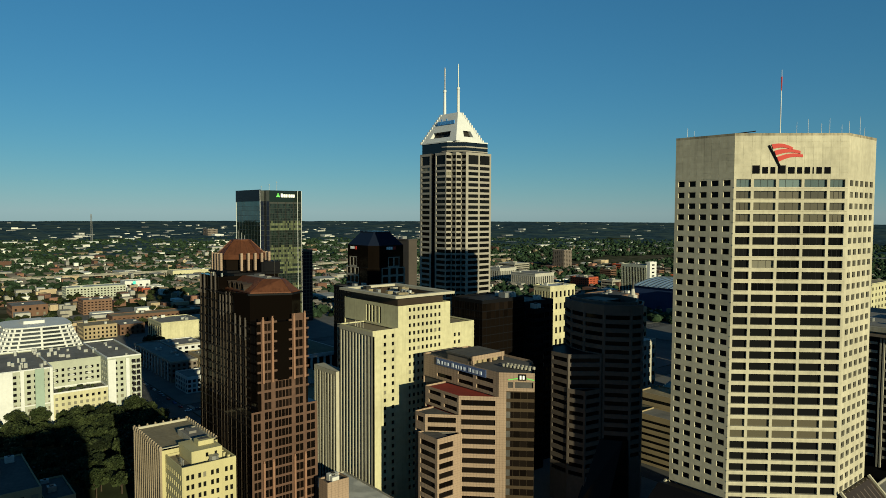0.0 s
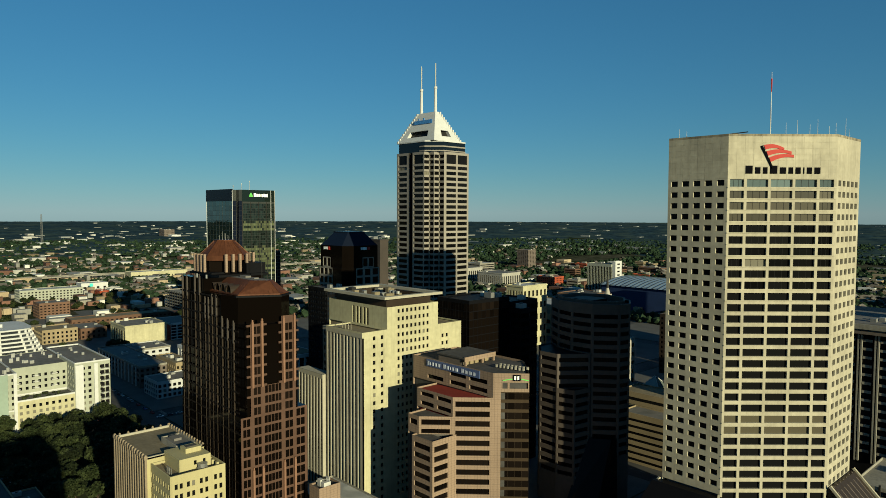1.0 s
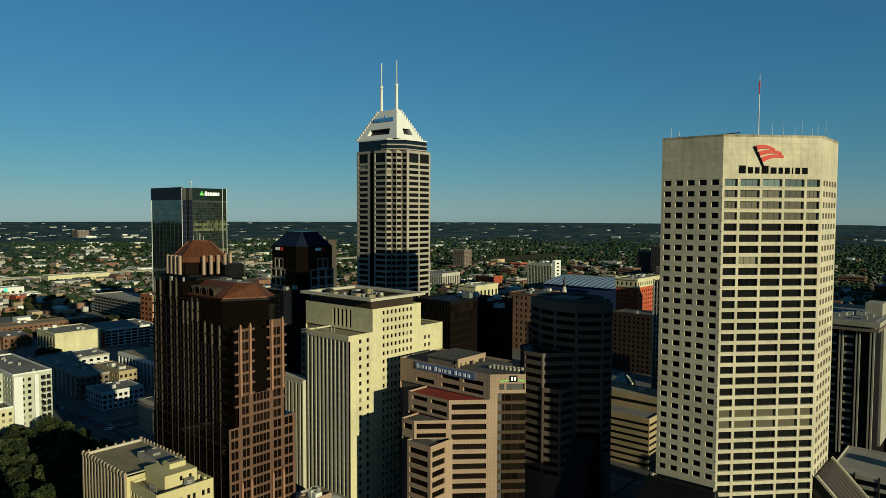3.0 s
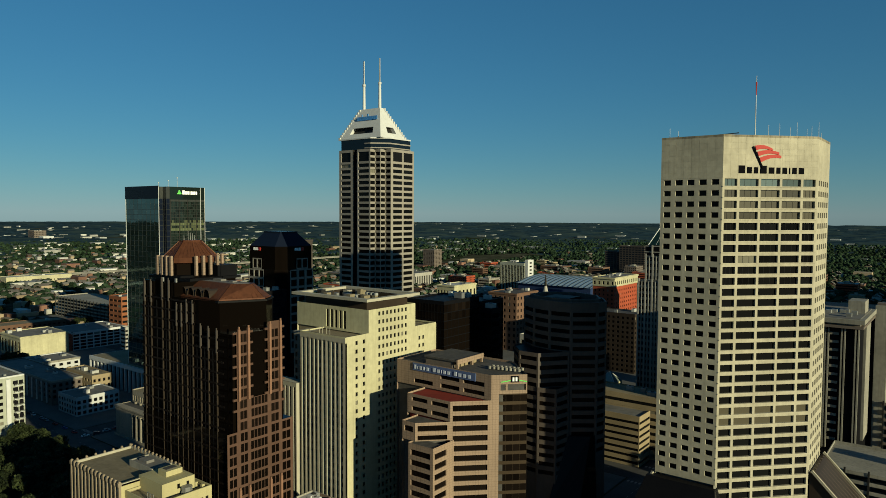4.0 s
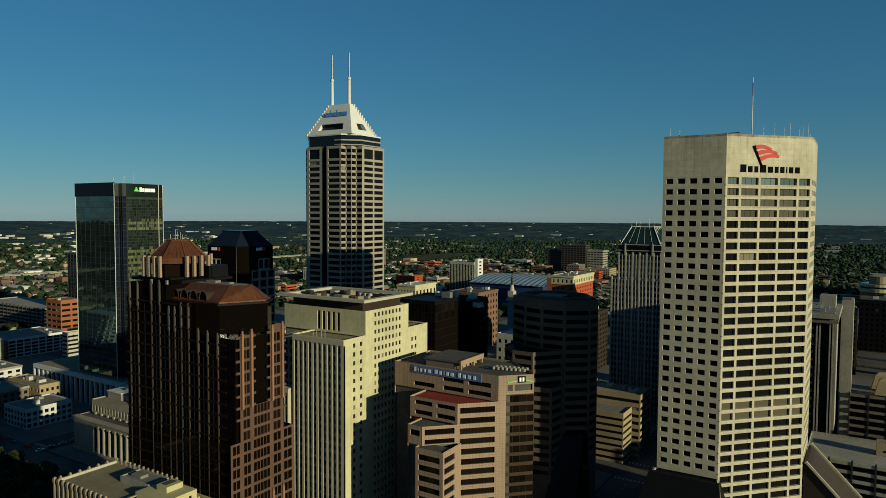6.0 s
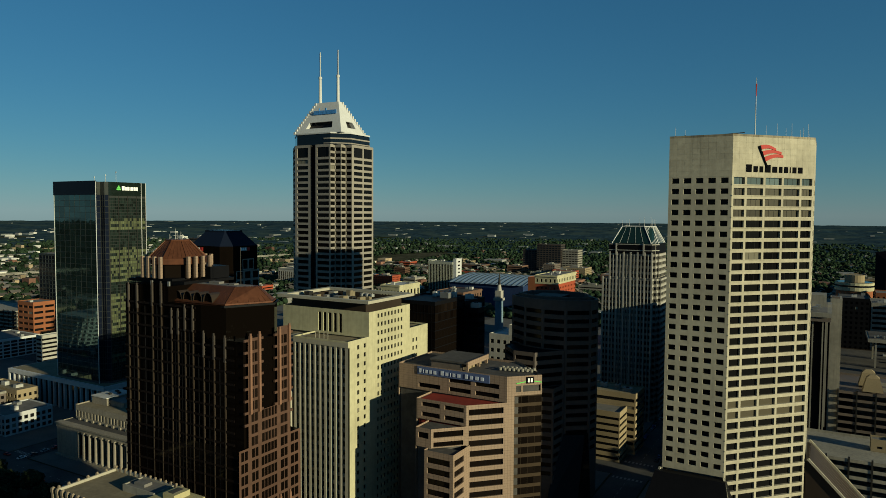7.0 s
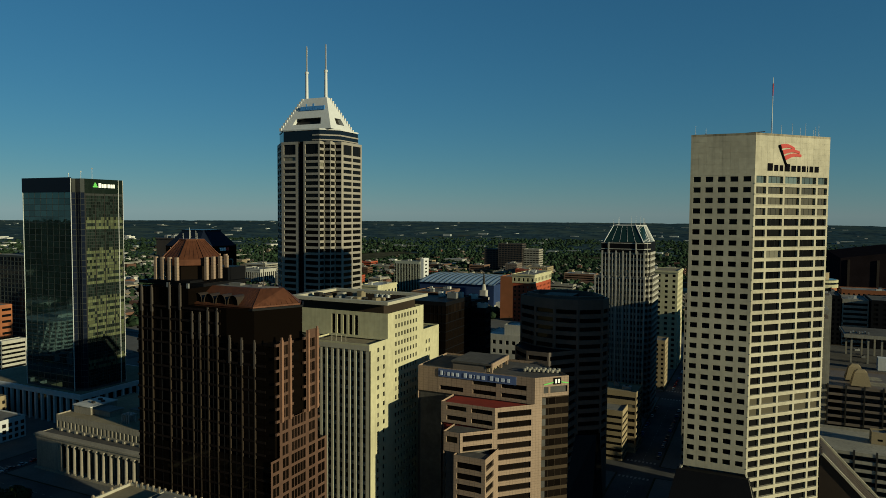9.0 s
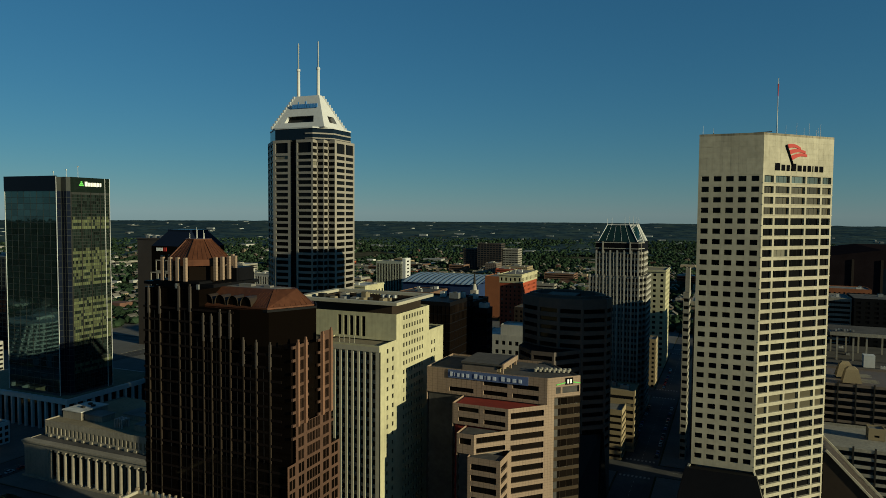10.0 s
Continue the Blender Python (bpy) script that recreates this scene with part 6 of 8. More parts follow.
# ---- columned courthouse ----
def courthouse():
    t = thing("courthouse", (-400, 200, 0), "long pale limestone courthouse with a row of tall columns", "courthouse")
    x0, x1, y0, y1 = -454, -340, 174, 240
    w, p = Geo(), []
    facade(w, p, (x0, y0 + 2.2), (x1, y0 + 2.2), 0, 18.0, bays(x1 - x0, 21, 0.7), [(1.6, 14.6)], 0.5)
    facade(w, p, (x1, y0), (x1, y1), 0, 18.0, bays(66, 14, 0.45), [(2, 7.5), (9, 14.6)], 0.5)
    facade(w, p, (x1, y1), (x0, y1), 0, 18.0)
    facade(w, p, (x0, y1), (x0, y0), 0, 18.0, bays(66, 14, 0.45), [(2, 7.5), (9, 14.6)], 0.5)
    part("wall", w, M["old_limestone"], t)
    put_panes(t, p, 60)
    g = Geo()
    g.box(x0, x0 + 17, y0, y0 + 2.4, 0, 15.6)
    part("end_pavilion", g, M["old_limestone"], t)
    g = Geo()
    g.box(x1 - 12, x1, y0 + 1.5, y0 + 2.4, 0, 15.6)
    part("end_pavilion", g, M["old_limestone"], t)
    g = Geo()
    g.box(x0 - 0.3, x1 + 0.3, y0 - 0.3, y0 + 3.2, 15.6, 17.2)
    g.box(x0 - 0.9, x1 + 0.9, y0 - 0.9, y0 + 3.2, 17.2, 18.1)
    part("entablature", g, M["old_limestone"], t)
    g = Geo()
    g.box(x0 - 0.4, x1 + 0.4, y0 - 1.4, y0 + 2.4, 0, 1.0)
    part("plinth", g, M["old_limestone"], t)
    c = Geo()
    c.tube(0, 0, 1.5, 14.9, 1.1, 0.92, 12)
    c.box(-1.3, 1.3, -1.3, 1.3, 1.0, 1.5)
    c.box(-1.2, 1.2, -1.2, 1.2, 14.9, 15.6)
    me = c.mesh("column", M["old_limestone"])
    inv = t.matrix_basis.inverted()
    for k in range(17):
        ob = new("column", me)
        ob.parent, ob.matrix_basis = t, inv @ pose(x0 + 18.6 + 5.2 * k, y0 + 0.2, 0)
    w, p = Geo(), []
    a0, a1, b0, b1 = x0 + 4, x1 - 5, 182.4, y1 - 8
    facade(w, p, (a0, b0), (a1, b0), 18.0, 26.2, bays(a1 - a0, 38, 0.6), [(19.6, 23.0)], 0.5)
    facade(w, p, (a1, b0), (a1, b1), 18.0, 26.2, bays(b1 - b0, 16, 0.6), [(19.6, 23.0)], 0.5)
    facade(w, p, (a0, b1), (a0, b0), 18.0, 26.2, bays(b1 - b0, 16, 0.6), [(19.6, 23.0)], 0.5)
    part("attic", w, M["old_limestone"], t)
    put_panes(t, p, 60, "attic_window")
    g = Geo()
    g.prism(rect(a0 + 0.4, a1 - 0.4, b0 + 0.4, b1), 0, 25.6)
    part("roof", g, M["roof_tan"], t, "tan flat roof")
    # dark roofing stands in for the shade on this lower roof
    g = Geo()
    g.prism(rect(x0 + 0.6, x1 - 0.6, y0 + 3, y1 - 0.4), 0, 17.8)
    part("lower_roof", g, M["roof_dark"], t, "lower roof behind the cornice, darkened as shade")
    for k in range(18):
        g = Geo()
        g.box(a0 + 3 + 5.8 * k, a0 + 4.6 + 5.8 * k, b0 - 0.7, b0 - 0.01, 18.0, 19.2)
        part("attic_block", g, M["old_limestone"], t)
    for bx, roof in (((-446.6, -433.6, 190, 206, 29.6), "roof_white"), ((-433.5, -421.5, 192, 200, 28.2), "roof_grey"), ((-418, -380, 202, 214, 27.6), "roof_grey"), ((-396, -386, 189, 196, 28.4), "roof_grey")):
        g = Geo()
        g.box(*bx[:4], 25.6, bx[4])
        house = part("roof_house", g, M["old_limestone"], t)
        g = Geo()
        g.prism(rect(bx[0] - 0.4, bx[1] + 0.4, bx[2] - 0.4, bx[3] + 0.4), bx[4], bx[4] + 0.5, bottom=True)
        part("house_roof", g, M[roof], house)
    for x, y in ((-440, 195), (-437.5, 199), (-442, 201)):
        g = Geo()
        g.box(x, x + 1.8, y, y + 1.5, 30.1, 31.0)
        part("roof_vent", g, M["metal_dark"], t)
    # bent white ducts
    for k in range(4):
        x = -408.5 + 1.5 * k
        g = Geo()
        g.tube(x, 188.8, 25.6, 29.6, 0.45, 0.45, 8)
        g.bar((x, 188.6, 29.6), (x, 193.2, 29.6), 0.8)
        g.tube(x, 193, 25.6, 29.6, 0.45, 0.45, 8)
        part("duct", g, M["metal_pale"], t, "bent pale metal duct")


courthouse()


# ---- yellow brick building with gothic parapet ----
def gothic_block():
    t = thing("gothic_building", (-275, 94, 0), "yellow brick building with ribbed stone front and pinnacled parapet", "office building")
    w, p = Geo(), []
    rows = [(38.6 - 3.75 * k - 1.9, 38.6 - 3.75 * k) for k in range(10)]
    facade(w, p, (-249.5, 83.4), (-249.5, 104), 0, 41, [(1.6, 2.7), (3.4, 4.5), (6.0, 7.1), (7.9, 9.0), (10.8, 11.9), (12.8, 13.9), (16.2, 17.3), (18.2, 19.3)], rows, 0.3)
    facade(w, p, (-268, 83.4), (-249.5, 83.4), 0, 41, bays(18.5, 8, 0.5), rows, 0.3)
    facade(w, p, (-249.5, 104), (-302, 104), 0, 41)
    facade(w, p, (-302, 104), (-302, 82), 0, 44, bays(22, 6, 0.45), rows, 0.3)
    facade(w, p, (-268, 82), (-268, 83.4), 0, 44)
    facade(w, p, (-268, 83.4), (-268, 104), 41, 44)
    facade(w, p, (-302, 82), (-268, 82), 0, 44, bays(34, 13, 0.55), [(z - 0.2, z1) for z, z1 in rows], 0.5)
    part("wall", w, M["brick_yellow"], t)
    put_panes(t, p, 140)
    g = Geo()
    g.prism(rect(-268, -249.9, 83.8, 103.6), 0, 40.5)
    g.prism(rect(-301.6, -268.1, 82.5, 103.6), 0, 43.4)
    part("roof", g, M["roof_tan"], t)
    g = Geo()
    g.parapet(rect(-267.9, -249.5, 83.4, 104), 41, 41.8, 0.45)
    part("parapet", g, M["brick_yellow"], t)
    for i in range(14):
        x = -302 + 34 * i / 13
        g = Geo()
        g.box(x - 0.4, x + 0.4, 81.2, 82.0, 0, 43.6)
        r = part("rib", g, M["tan_rib"], t, "weathered tan stone rib")
        g = Geo()
        g.box(x - 0.5, x + 0.5, 81.0, 82.2, 43.6, 44.8)
        g.loft(rect(x - 0.4, x + 0.4, 81.1, 82.1), 44.8, rect(x - 0.22, x + 0.22, 81.4, 81.8), 45.3)
        part("pinnacle", g, M["tan_rib"], r)
    for i in range(7):
        y = 83.5 + 3.3 * i
        g = Geo()
        g.box(-302.4, -301.6, y - 0.4, y + 0.4, 43.4, 44.6)
        g.loft(rect(-302.35, -301.65, y - 0.35, y + 0.35), 44.6, rect(-302.2, -301.8, y - 0.2, y + 0.2), 45.1)
        part("pinnacle", g, M["tan_rib"], t)
    for i in range(14):
        x = -301.6 + 33.2 * i / 13
        g = Geo()
        g.box(x - 0.4, x + 0.4, 103.2, 104.0, 43.4, 44.6)
        g.loft(rect(x - 0.35, x + 0.35, 103.25, 103.95), 44.6, rect(x - 0.2, x + 0.2, 103.4, 103.8), 45.1)
        part("pinnacle", g, M["tan_rib"], t)
    g = Geo()
    g.parapet(rect(-302, -268, 82.02, 104), 43.4, 44.3, 0.7)
    part("parapet", g, M["cream_rib"], t, "pale stone parapet")
    for i in range(13):
        x = -302 + 34 * (i + 0.5) / 13
        g = Geo()
        for k in range(6):
            a0, a1 = math.pi * k / 6, math.pi * (k + 1) / 6
            g.bar((x + 0.9 * math.cos(a0), 81.7, 40.6 + 1.3 * math.sin(a0)), (x + 0.9 * math.cos(a1), 81.7, 40.6 + 1.3 * math.sin(a1)), 0.25)
        part("arch", g, M["cream_rib"], t)
    g = Geo()
    g.prism(rect(-284, -269, 93.5, 101), 43.4, 45.2)
    g.parapet(rect(-284, -269, 93.5, 101), 45.2, 45.7, 0.4)
    house = part("roof_house", g, M["concrete"], t, "shaded grey roof house with a low parapet")
    g = Geo()
    g.prism(rect(-283.4, -269.6, 94.1, 100.4), 45.2, 45.35)
    g.box(-281, -276, 95.5, 98.4, 45.35, 46.3)
    part("house_roof", g, M["roof_grey"], house)
    # roof house
    w, p = Geo(), []
    ph = rect(-268.5, -254.0, 88.6, 100.4)
    facade(w, p, ph[0], ph[1], 40.5, 45.4)
    facade(w, p, ph[1], ph[2], 40.5, 45.4, [(5.4, 6.4), (8.8, 9.8)], [(42.4, 44.0)], 0.2)
    facade(w, p, ph[2], ph[3], 40.5, 45.4)
    facade(w, p, ph[3], ph[0], 40.5, 45.4)
    w.poly([(*q, 45.4) for q in ph])
    w.box(-264, -259, 93, 99, 45.4, 47.2)
    part("roof_house", w, M["brick_yellow"], t, "yellow brick roof house")
    put_panes(t, p, 4, "roof_window")
    g = Geo()
    g.box(-262.6, -260.4, 94, 98, 47.2, 47.4)
    part("roof_hatch", g, M["roof_dark"], t)
    g = Geo()
    g.tube(-252.6, 96.6, 40.5, 41.6, 2.0, 2.0, 8)
    g.tube(-252.6, 96.6, 41.6, 43.0, 1.7, 1.9, 8)
    part("cooling_tower", g, M["metal_pale"], t, "eight-sided metal cooling tower")
    for k in range(2):
        g = Geo()
        x, y = -257 + 2.2 * k, 85.6
        for e in (-0.8, 0.8):
            g.bar((x + e, y, 40.5), (x + e, y, 43.2), 0.15)
        g.bar((x - 0.8, y, 43.1), (x + 0.8, y, 43.1), 0.15)
        g.bar((x - 0.8, y, 41.6), (x + 0.8, y, 41.6), 0.15)
        part("roof_frame", g, M["metal_pale"], t)
    for x, y in ((-256, 99), (-255, 101.5), (-251.5, 101.8), (-258, 101.8)):
        g = Geo()
        g.box(x - 0.5, x + 0.5, y - 0.5, y + 0.5, 40.5, 42.3)
        part("chimney", g, M["brick_yellow"], t)


M["brick_yellow"] = surface("yellow brick", (0.336, 0.296, 0.16), 0.9, vary=0.08, grain=3.0, streak=0.1)
gothic_block()


# ---- apartment block along the park ----
def apartments():
    t = thing("apartment_block", (-510, 80, 0), "pale green-white apartment block with a raised courtyard", "apartment building")
    w, p = Geo(), []
    rows = lambda n, h: storeys(2, h - 1.2, n, 0.5)
    facade(w, p, (-489.4, 116), (-489.4, 137.4), 0, 37.4, bays(21.4, 6, 0.5), rows(9, 37.4), 0.3)
    facade(w, p, (-530, 116), (-489.4, 116), 0, 37.4, bays(40, 8, 0.5), rows(9, 37.4), 0.3)
    facade(w, p, (-489.4, 137.4), (-560, 137.4), 0, 37.4, bays(70, 12, 0.4), rows(9, 37.4), 0.3)
    facade(w, p, (-507, 84), (-507, 116), 18, 36.4, bays(32, 9, 0.45), rows(9, 37.4)[4:-1], 0.3)
    facade(w, p, (-489.4, 0), (-489.4, 84), 0, 36, bays(84, 22, 0.55), rows(9, 36), 0.3)
    facade(w, p, (-489.4, 84), (-507, 84), 0, 36)
    facade(w, p, (-560, 0), (-489.4, 0), 0, 36)
    facade(w, p, (-560, 137.4), (-560, 0), 0, 36)
    part("wall", w, M["stucco"], t)
    q = Geo()
    facade(q, p, (-489.4, 84), (-489.4, 116), 0, 18.6, bays(32, 9, 0.45), rows(4, 18.6), 0.3)
    part("courtyard_front", q, M["cream"], t, "cream front of the raised courtyard")
    put_panes(t, p, 300)
    g = Geo()
    g.prism(rect(-559.6, -489.9, 0.4, 83.6), 0, 35.4)
    g.prism(rect(-559.6, -507.4, 83.6, 116.4), 0, 35.8)
    g.prism(rect(-559.6, -489.9, 116.4, 137), 0, 36.8)
    part("roof", g, M["roof_grey"], t)
    g = Geo()
    g.prism(rect(-507, -489.9, 84, 116), 0, 18.0)
    part("courtyard", g, M["pavement"], t)
    g = Geo()
    g.parapet(rect(-560, -489.4, 0, 83.9), 36, 36.9, 0.5)
    g.parapet(rect(-560, -489.4, 116.1, 137.4), 37.4, 38.3, 0.5)
    g.parapet(rect(-507, -489.4, 84, 116), 18.6, 19.6, 0.4)
    part("parapet", g, M["white"], t)
    for y0, y1, m in ((50, 62, "white"), (74, 79, "stucco_green"), (116.2, 121, "white"), (30, 36, "stucco_green"), (40, 42, "white"), (66, 68, "white"), (82, 83.8, "white"), (127.4, 129.6, "white")):
        g = Geo()
        g.box(-489.35, -488.3, y0, y1, 0, 36.6)
        part("bay", g, M[m], t)
    for k in range(8):
        for y in (131.5, ):
            g = Geo()
            g.box(-489.3, -487.6, y, y + 5.2, 4.2 + 4 * k, 4.5 + 4 * k)
            b = part("balcony", g, M["white"], t)
            g = Geo()
            for j in range(6):
                g.bar((-487.7, y + j, 4.5 + 4 * k), (-487.7, y + j, 5.6 + 4 * k), 0.08)
            g.bar((-487.7, y, 5.6 + 4 * k), (-487.7, y + 5.2, 5.6 + 4 * k), 0.1)
            part("railing", g, M["metal_dark"], b)
    # black panels on the wall stand in for shade inside the balcony recesses
    g = Geo()
    for k in range(8):
        g.box(-489.38, -489.2, 131.6, 133.8, 4.7 + 4 * k, 7.1 + 4 * k)
        g.box(-489.38, -489.2, 134.4, 136.6, 4.7 + 4 * k, 7.1 + 4 * k)
    part("balcony_doors", g, M["black"], t, "black panels painted in for the shaded balcony recesses")
    for z in (13.6, 36.1):
        g = Geo()
        g.box(-489.36, -488.9, 0, 83.9, z, z + 0.8)
        part("band", g, M["white"], t, "white storey band")
    g = Geo()
    for k in range(9):
        for j in range(3):
            g.box(-506.99, -505.4, 85.5 + 10.6 * j, 89.0 + 10.6 * j, 18.4 + 3.9 * k, 18.8 + 3.9 * k) if k < 4 else None
    part("courtyard_balconies", g, M["white"], t)
    rng = random.Random(8)
    for k in range(60):
        x, y = rng.uniform(-556, -495), rng.uniform(4, 132)
        if 82 < y < 118 and x > -512:
            continue
        g = Geo()
        s = rng.uniform(0.8, 2.0)
        g.box(x, x + s, y, y + s * 1.3, 35, 37.2 + rng.uniform(0.3, 1.4))
        part("roof_unit", g, M["metal_pale"], t)
    for k in range(14):
        x, y = rng.uniform(-505, -492), rng.uniform(86, 114)
        g = Geo()
        g.tube(x, y, 18, 18.9 + rng.random() * 0.6, 0.9, 1.2, 8)
        part("planter", g, M["leaf"], t)


M["stucco_green"] = surface("pale green panel", (0.216, 0.272, 0.224), 0.8, vary=0.06)
apartments()


# ---- terraced white condominium ----
def terraced_block():
    t = thing("terraced_building", (-690, 100, 0), "white apartment building stepping back in curved terraces on brick", "apartment building")
    def oval(rx, ry, n=22):
        return [(-690 + rx * math.copysign(abs(math.cos(2 * math.pi * k / n)) ** 0.45, math.cos(2 * math.pi * k / n)), 106 + ry * math.copysign(abs(math.sin(2 * math.pi * k / n)) ** 0.45, math.sin(2 * math.pi * k / n))) for k in range(n)]
    w, p = Geo(), []
    base = rect(-724, -656, 68, 144)
    for a, b in zip(base, base[1:] + base[:1]):
        facade(w, p, a, b, 0, 10, bays(math.hypot(b[0] - a[0], b[1] - a[1]), 14, 0.5), [(1.2, 4.2), (5.8, 8.8)], 0.5)
    w.poly([(*q, 10) for q in base])
    base_part = part("brick_base", w, M["brick_red"], t, "red brick base storeys")
    for y in (72, 84, 96, 108, 120, 132):
        g = Geo()
        g.box(-655.99, -655.2, y, y + 4.5, 0.5, 10.4)
        part("white_bay", g, M["white"], base_part, "white bay on the brick base")
    put_panes(t, p, 60)
    for k in range(8):
        rx, ry, z = 32 - 0.6 * k, 37 - 1.5 * k, 10 + 3.3 * k
        g = Geo()
        g.prism(oval(rx - 1.6, ry - 1.6), z, z + 3.1)
        lev = part("storey", g, M["glass_far"], t, "set-back storey with dark windows")
        g = Geo()
        g.prism(oval(rx, ry), z - 0.3, z + 1.0)
        part("terrace_wall", g, M["white"], lev, "white curved terrace wall")
        for j, (x, y) in enumerate(oval(rx - 1.4, ry - 1.4)):
            g = Geo()
            g.box(x - 0.8, x + 0.8, y - 0.8, y + 0.8, z + 0.9, z + 2.9)
            part("pier", g, M["white"], lev)
    g = Geo()
    g.prism(oval(27.4, 26.0), 36.2, 37.4)
    g.box(-702, -684, 96, 112, 37.2, 40)
    part("roof", g, M["white"], t)


terraced_block()


# ---- low roofs below the stepped tower, and the dark roof by the park ----
block("low_roof", "low pale flat roof beside the stepped tower", "office building", -262, -222, 141, 160, 18, "concrete", "roof_white", 4, 6, 4, 0.4, 0.5, units=1, limit=10)
b = block("roof_house", "pinkish stone roof house with dark vents", "roof house", -243.5, -236.5, 136.5, 146.5, 26, "granite_pink", "roof_dark", 1, 0, 0, units=3, z0=0.0)
block("dark_roof", "dark flat-roofed brick building with white vents", "office building", -372, -322, 30, 50, 20, "brick_tan", "roof_dark", 5, 8, 4, 0.5, 0.5, units=3, limit=20)
block("dark_roof", "lower dark flat roof with a pale edge", "office building", -345, -318, 50.4, 62, 15, "brick_tan", "roof_dark", 4, 6, 4, 0.5, 0.5, units=2, limit=10)


# the office block whose long shadow lies over the park
block("office_block", "tall tan brick office block whose shadow lies over the park", "office building", -148, -110, -25, 30, 76, "brick_tan", "roof_grey", 18, 10, 14, 0.5, 0.5, units=3, limit=10)

# ---- parking buildings and hall on the west side ----
def deck_garage(name, label, x0, x1, y0, y1, floors, h, pale="concrete"):
    t = thing(name, ((x0 + x1) / 2, (y0 + y1) / 2, 0), label, "garage")
    f = h / floors
    for k in range(floors + 1):
        g = Geo()
        g.box(x0, x1, y0, y1, k * f - 0.35, k * f)
        d = part("deck", g, M[pale], t)
        g = Geo()
        g.parapet(rect(x0, x1, y0, y1), k * f + 0.004, k * f + 1.15, 0.3)
        part("guard_wall", g, M[pale], d)
    for x in np.linspace(x0 + 0.6, x1 - 0.6, max(3, int((x1 - x0) / 8))):
        g = Geo()
        g.box(x - 0.35, x + 0.35, y0 - 0.25, y0 + 0.5, 0, h + 2.0)
        part("pier", g, M["metal_dark"], t)
    for y in np.linspace(y0 + 0.8, y1 - 0.8, max(3, int((y1 - y0) / 8))):
        g = Geo()
        g.box(x1 - 0.5, x1 + 0.25, y - 0.35, y + 0.35, 0, h + 1.4)
        part("pier", g, M["metal_dark"], t)
    g = Geo()
    g.box(x0 + 8, x1 - 8, y0 + 8, y1 - 8, 0, h - 0.4)
    part("inner_core", g, M["roof_dark"], t)
    return t


deck_garage("parking_garage", "grey concrete parking building with open slots and dark posts", -96, 10, 300, 340, 7, 26)
block("stair_house", "pale stair house on the parking roof", "roof house", -69, -62, 320, 327, 31, "brick_tan", "roof_grey", 1, 1, 1, 0.3, 0.3, units=0, z0=26.1)
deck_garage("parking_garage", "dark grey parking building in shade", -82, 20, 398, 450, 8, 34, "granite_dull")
for x, y in ((-66, 421), (-64.5, 406)):
    t = thing("roof_dome", (x, y, 35), "tapered pale skylight dome with slim ribs on the parking roof", "skylight")
    g = Geo()
    g.loft(rect(x - 5, x + 5, y - 4.5, y + 4.5), 35.2, rect(x - 3.2, x + 3.2, y - 2.6, y + 2.6), 42.6)
    g.loft(rect(x - 3.2, x + 3.2, y - 2.6, y + 2.6), 42.6, rect(x - 1.6, x + 1.6, y - 1.2, y + 1.2), 44.2)
    part("shell", g, M["brick_tan"], t)
    for k in range(5):
        g = Geo()
        g.bar((x + 5, y - 4 + 2 * k, 36.2), (x + 13 + k % 2, y - 4 + 2 * k, 36.2), 0.4)
        part("rib", g, M["concrete"], t)
block("low_deck_building", "low dark office building below the roof frame", "office building", -80, 30, 455, 600, 25, "granite_dark", "roof_dark", 6, 12, 10, 0.8, 0.5, "glass_blue", units=6, limit=20)
t = thing("roof_frame", (-40, 545, 25), "pale concrete canopy on slim columns over a flat roof", "canopy")
g = Geo()
g.box(-62, -18, 526, 566, 43.6, 46)
slab = part("canopy_slab", g, M["concrete"], t)
g = Geo()
g.box(-60.8, -19.2, 527.2, 564.8, 46, 46.2)
part("canopy_deck", g, M["roof_dark"], slab)
for k in range(7):
    g = Geo()
    g.box(-58 + 1.9 * k, -57 + 1.9 * k, 531 + (k % 3), 533 + (k % 3), 46.2, 47.6 + 0.3 * (k % 2))
    part("vent", g, M["metal_pale"], slab)
for x in (-57, -46.5, -38, -22):
    for y in (528, 563):
        g = Geo()
        g.box(x - 0.6, x + 0.6, y - 0.6, y + 0.6, 25.2, 43.6)
        part("column", g, M["concrete"], t)
g = Geo()
g.box(-43, -36, 505, 512, 25.3, 34)
solo("roof_hut", g, M["white"], "small white plant hut on the flat roof", "hut")
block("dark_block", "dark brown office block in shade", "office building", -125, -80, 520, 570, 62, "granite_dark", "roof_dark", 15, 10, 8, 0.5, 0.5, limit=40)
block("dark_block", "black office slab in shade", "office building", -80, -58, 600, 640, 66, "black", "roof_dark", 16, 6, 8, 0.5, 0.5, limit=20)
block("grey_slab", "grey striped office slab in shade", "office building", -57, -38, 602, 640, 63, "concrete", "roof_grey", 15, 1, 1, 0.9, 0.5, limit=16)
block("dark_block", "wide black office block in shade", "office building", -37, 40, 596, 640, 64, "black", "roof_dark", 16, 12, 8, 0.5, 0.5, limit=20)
block("orange_hotel", "orange brick hotel wing", "hotel", -49, -8, 700, 730, 62, "brick_orange", "roof_grey", 12, 10, 6, 0.4, 0.4, limit=40)
t = thing("round_hotel", (-65, 745, 0), "round hotel drum with pale parapet bands", "hotel")
g = Geo()
g.tube(-65, 745, 0, 60.3, 16, 16, 28)
part("wall", g, M["brick_orange"], t)
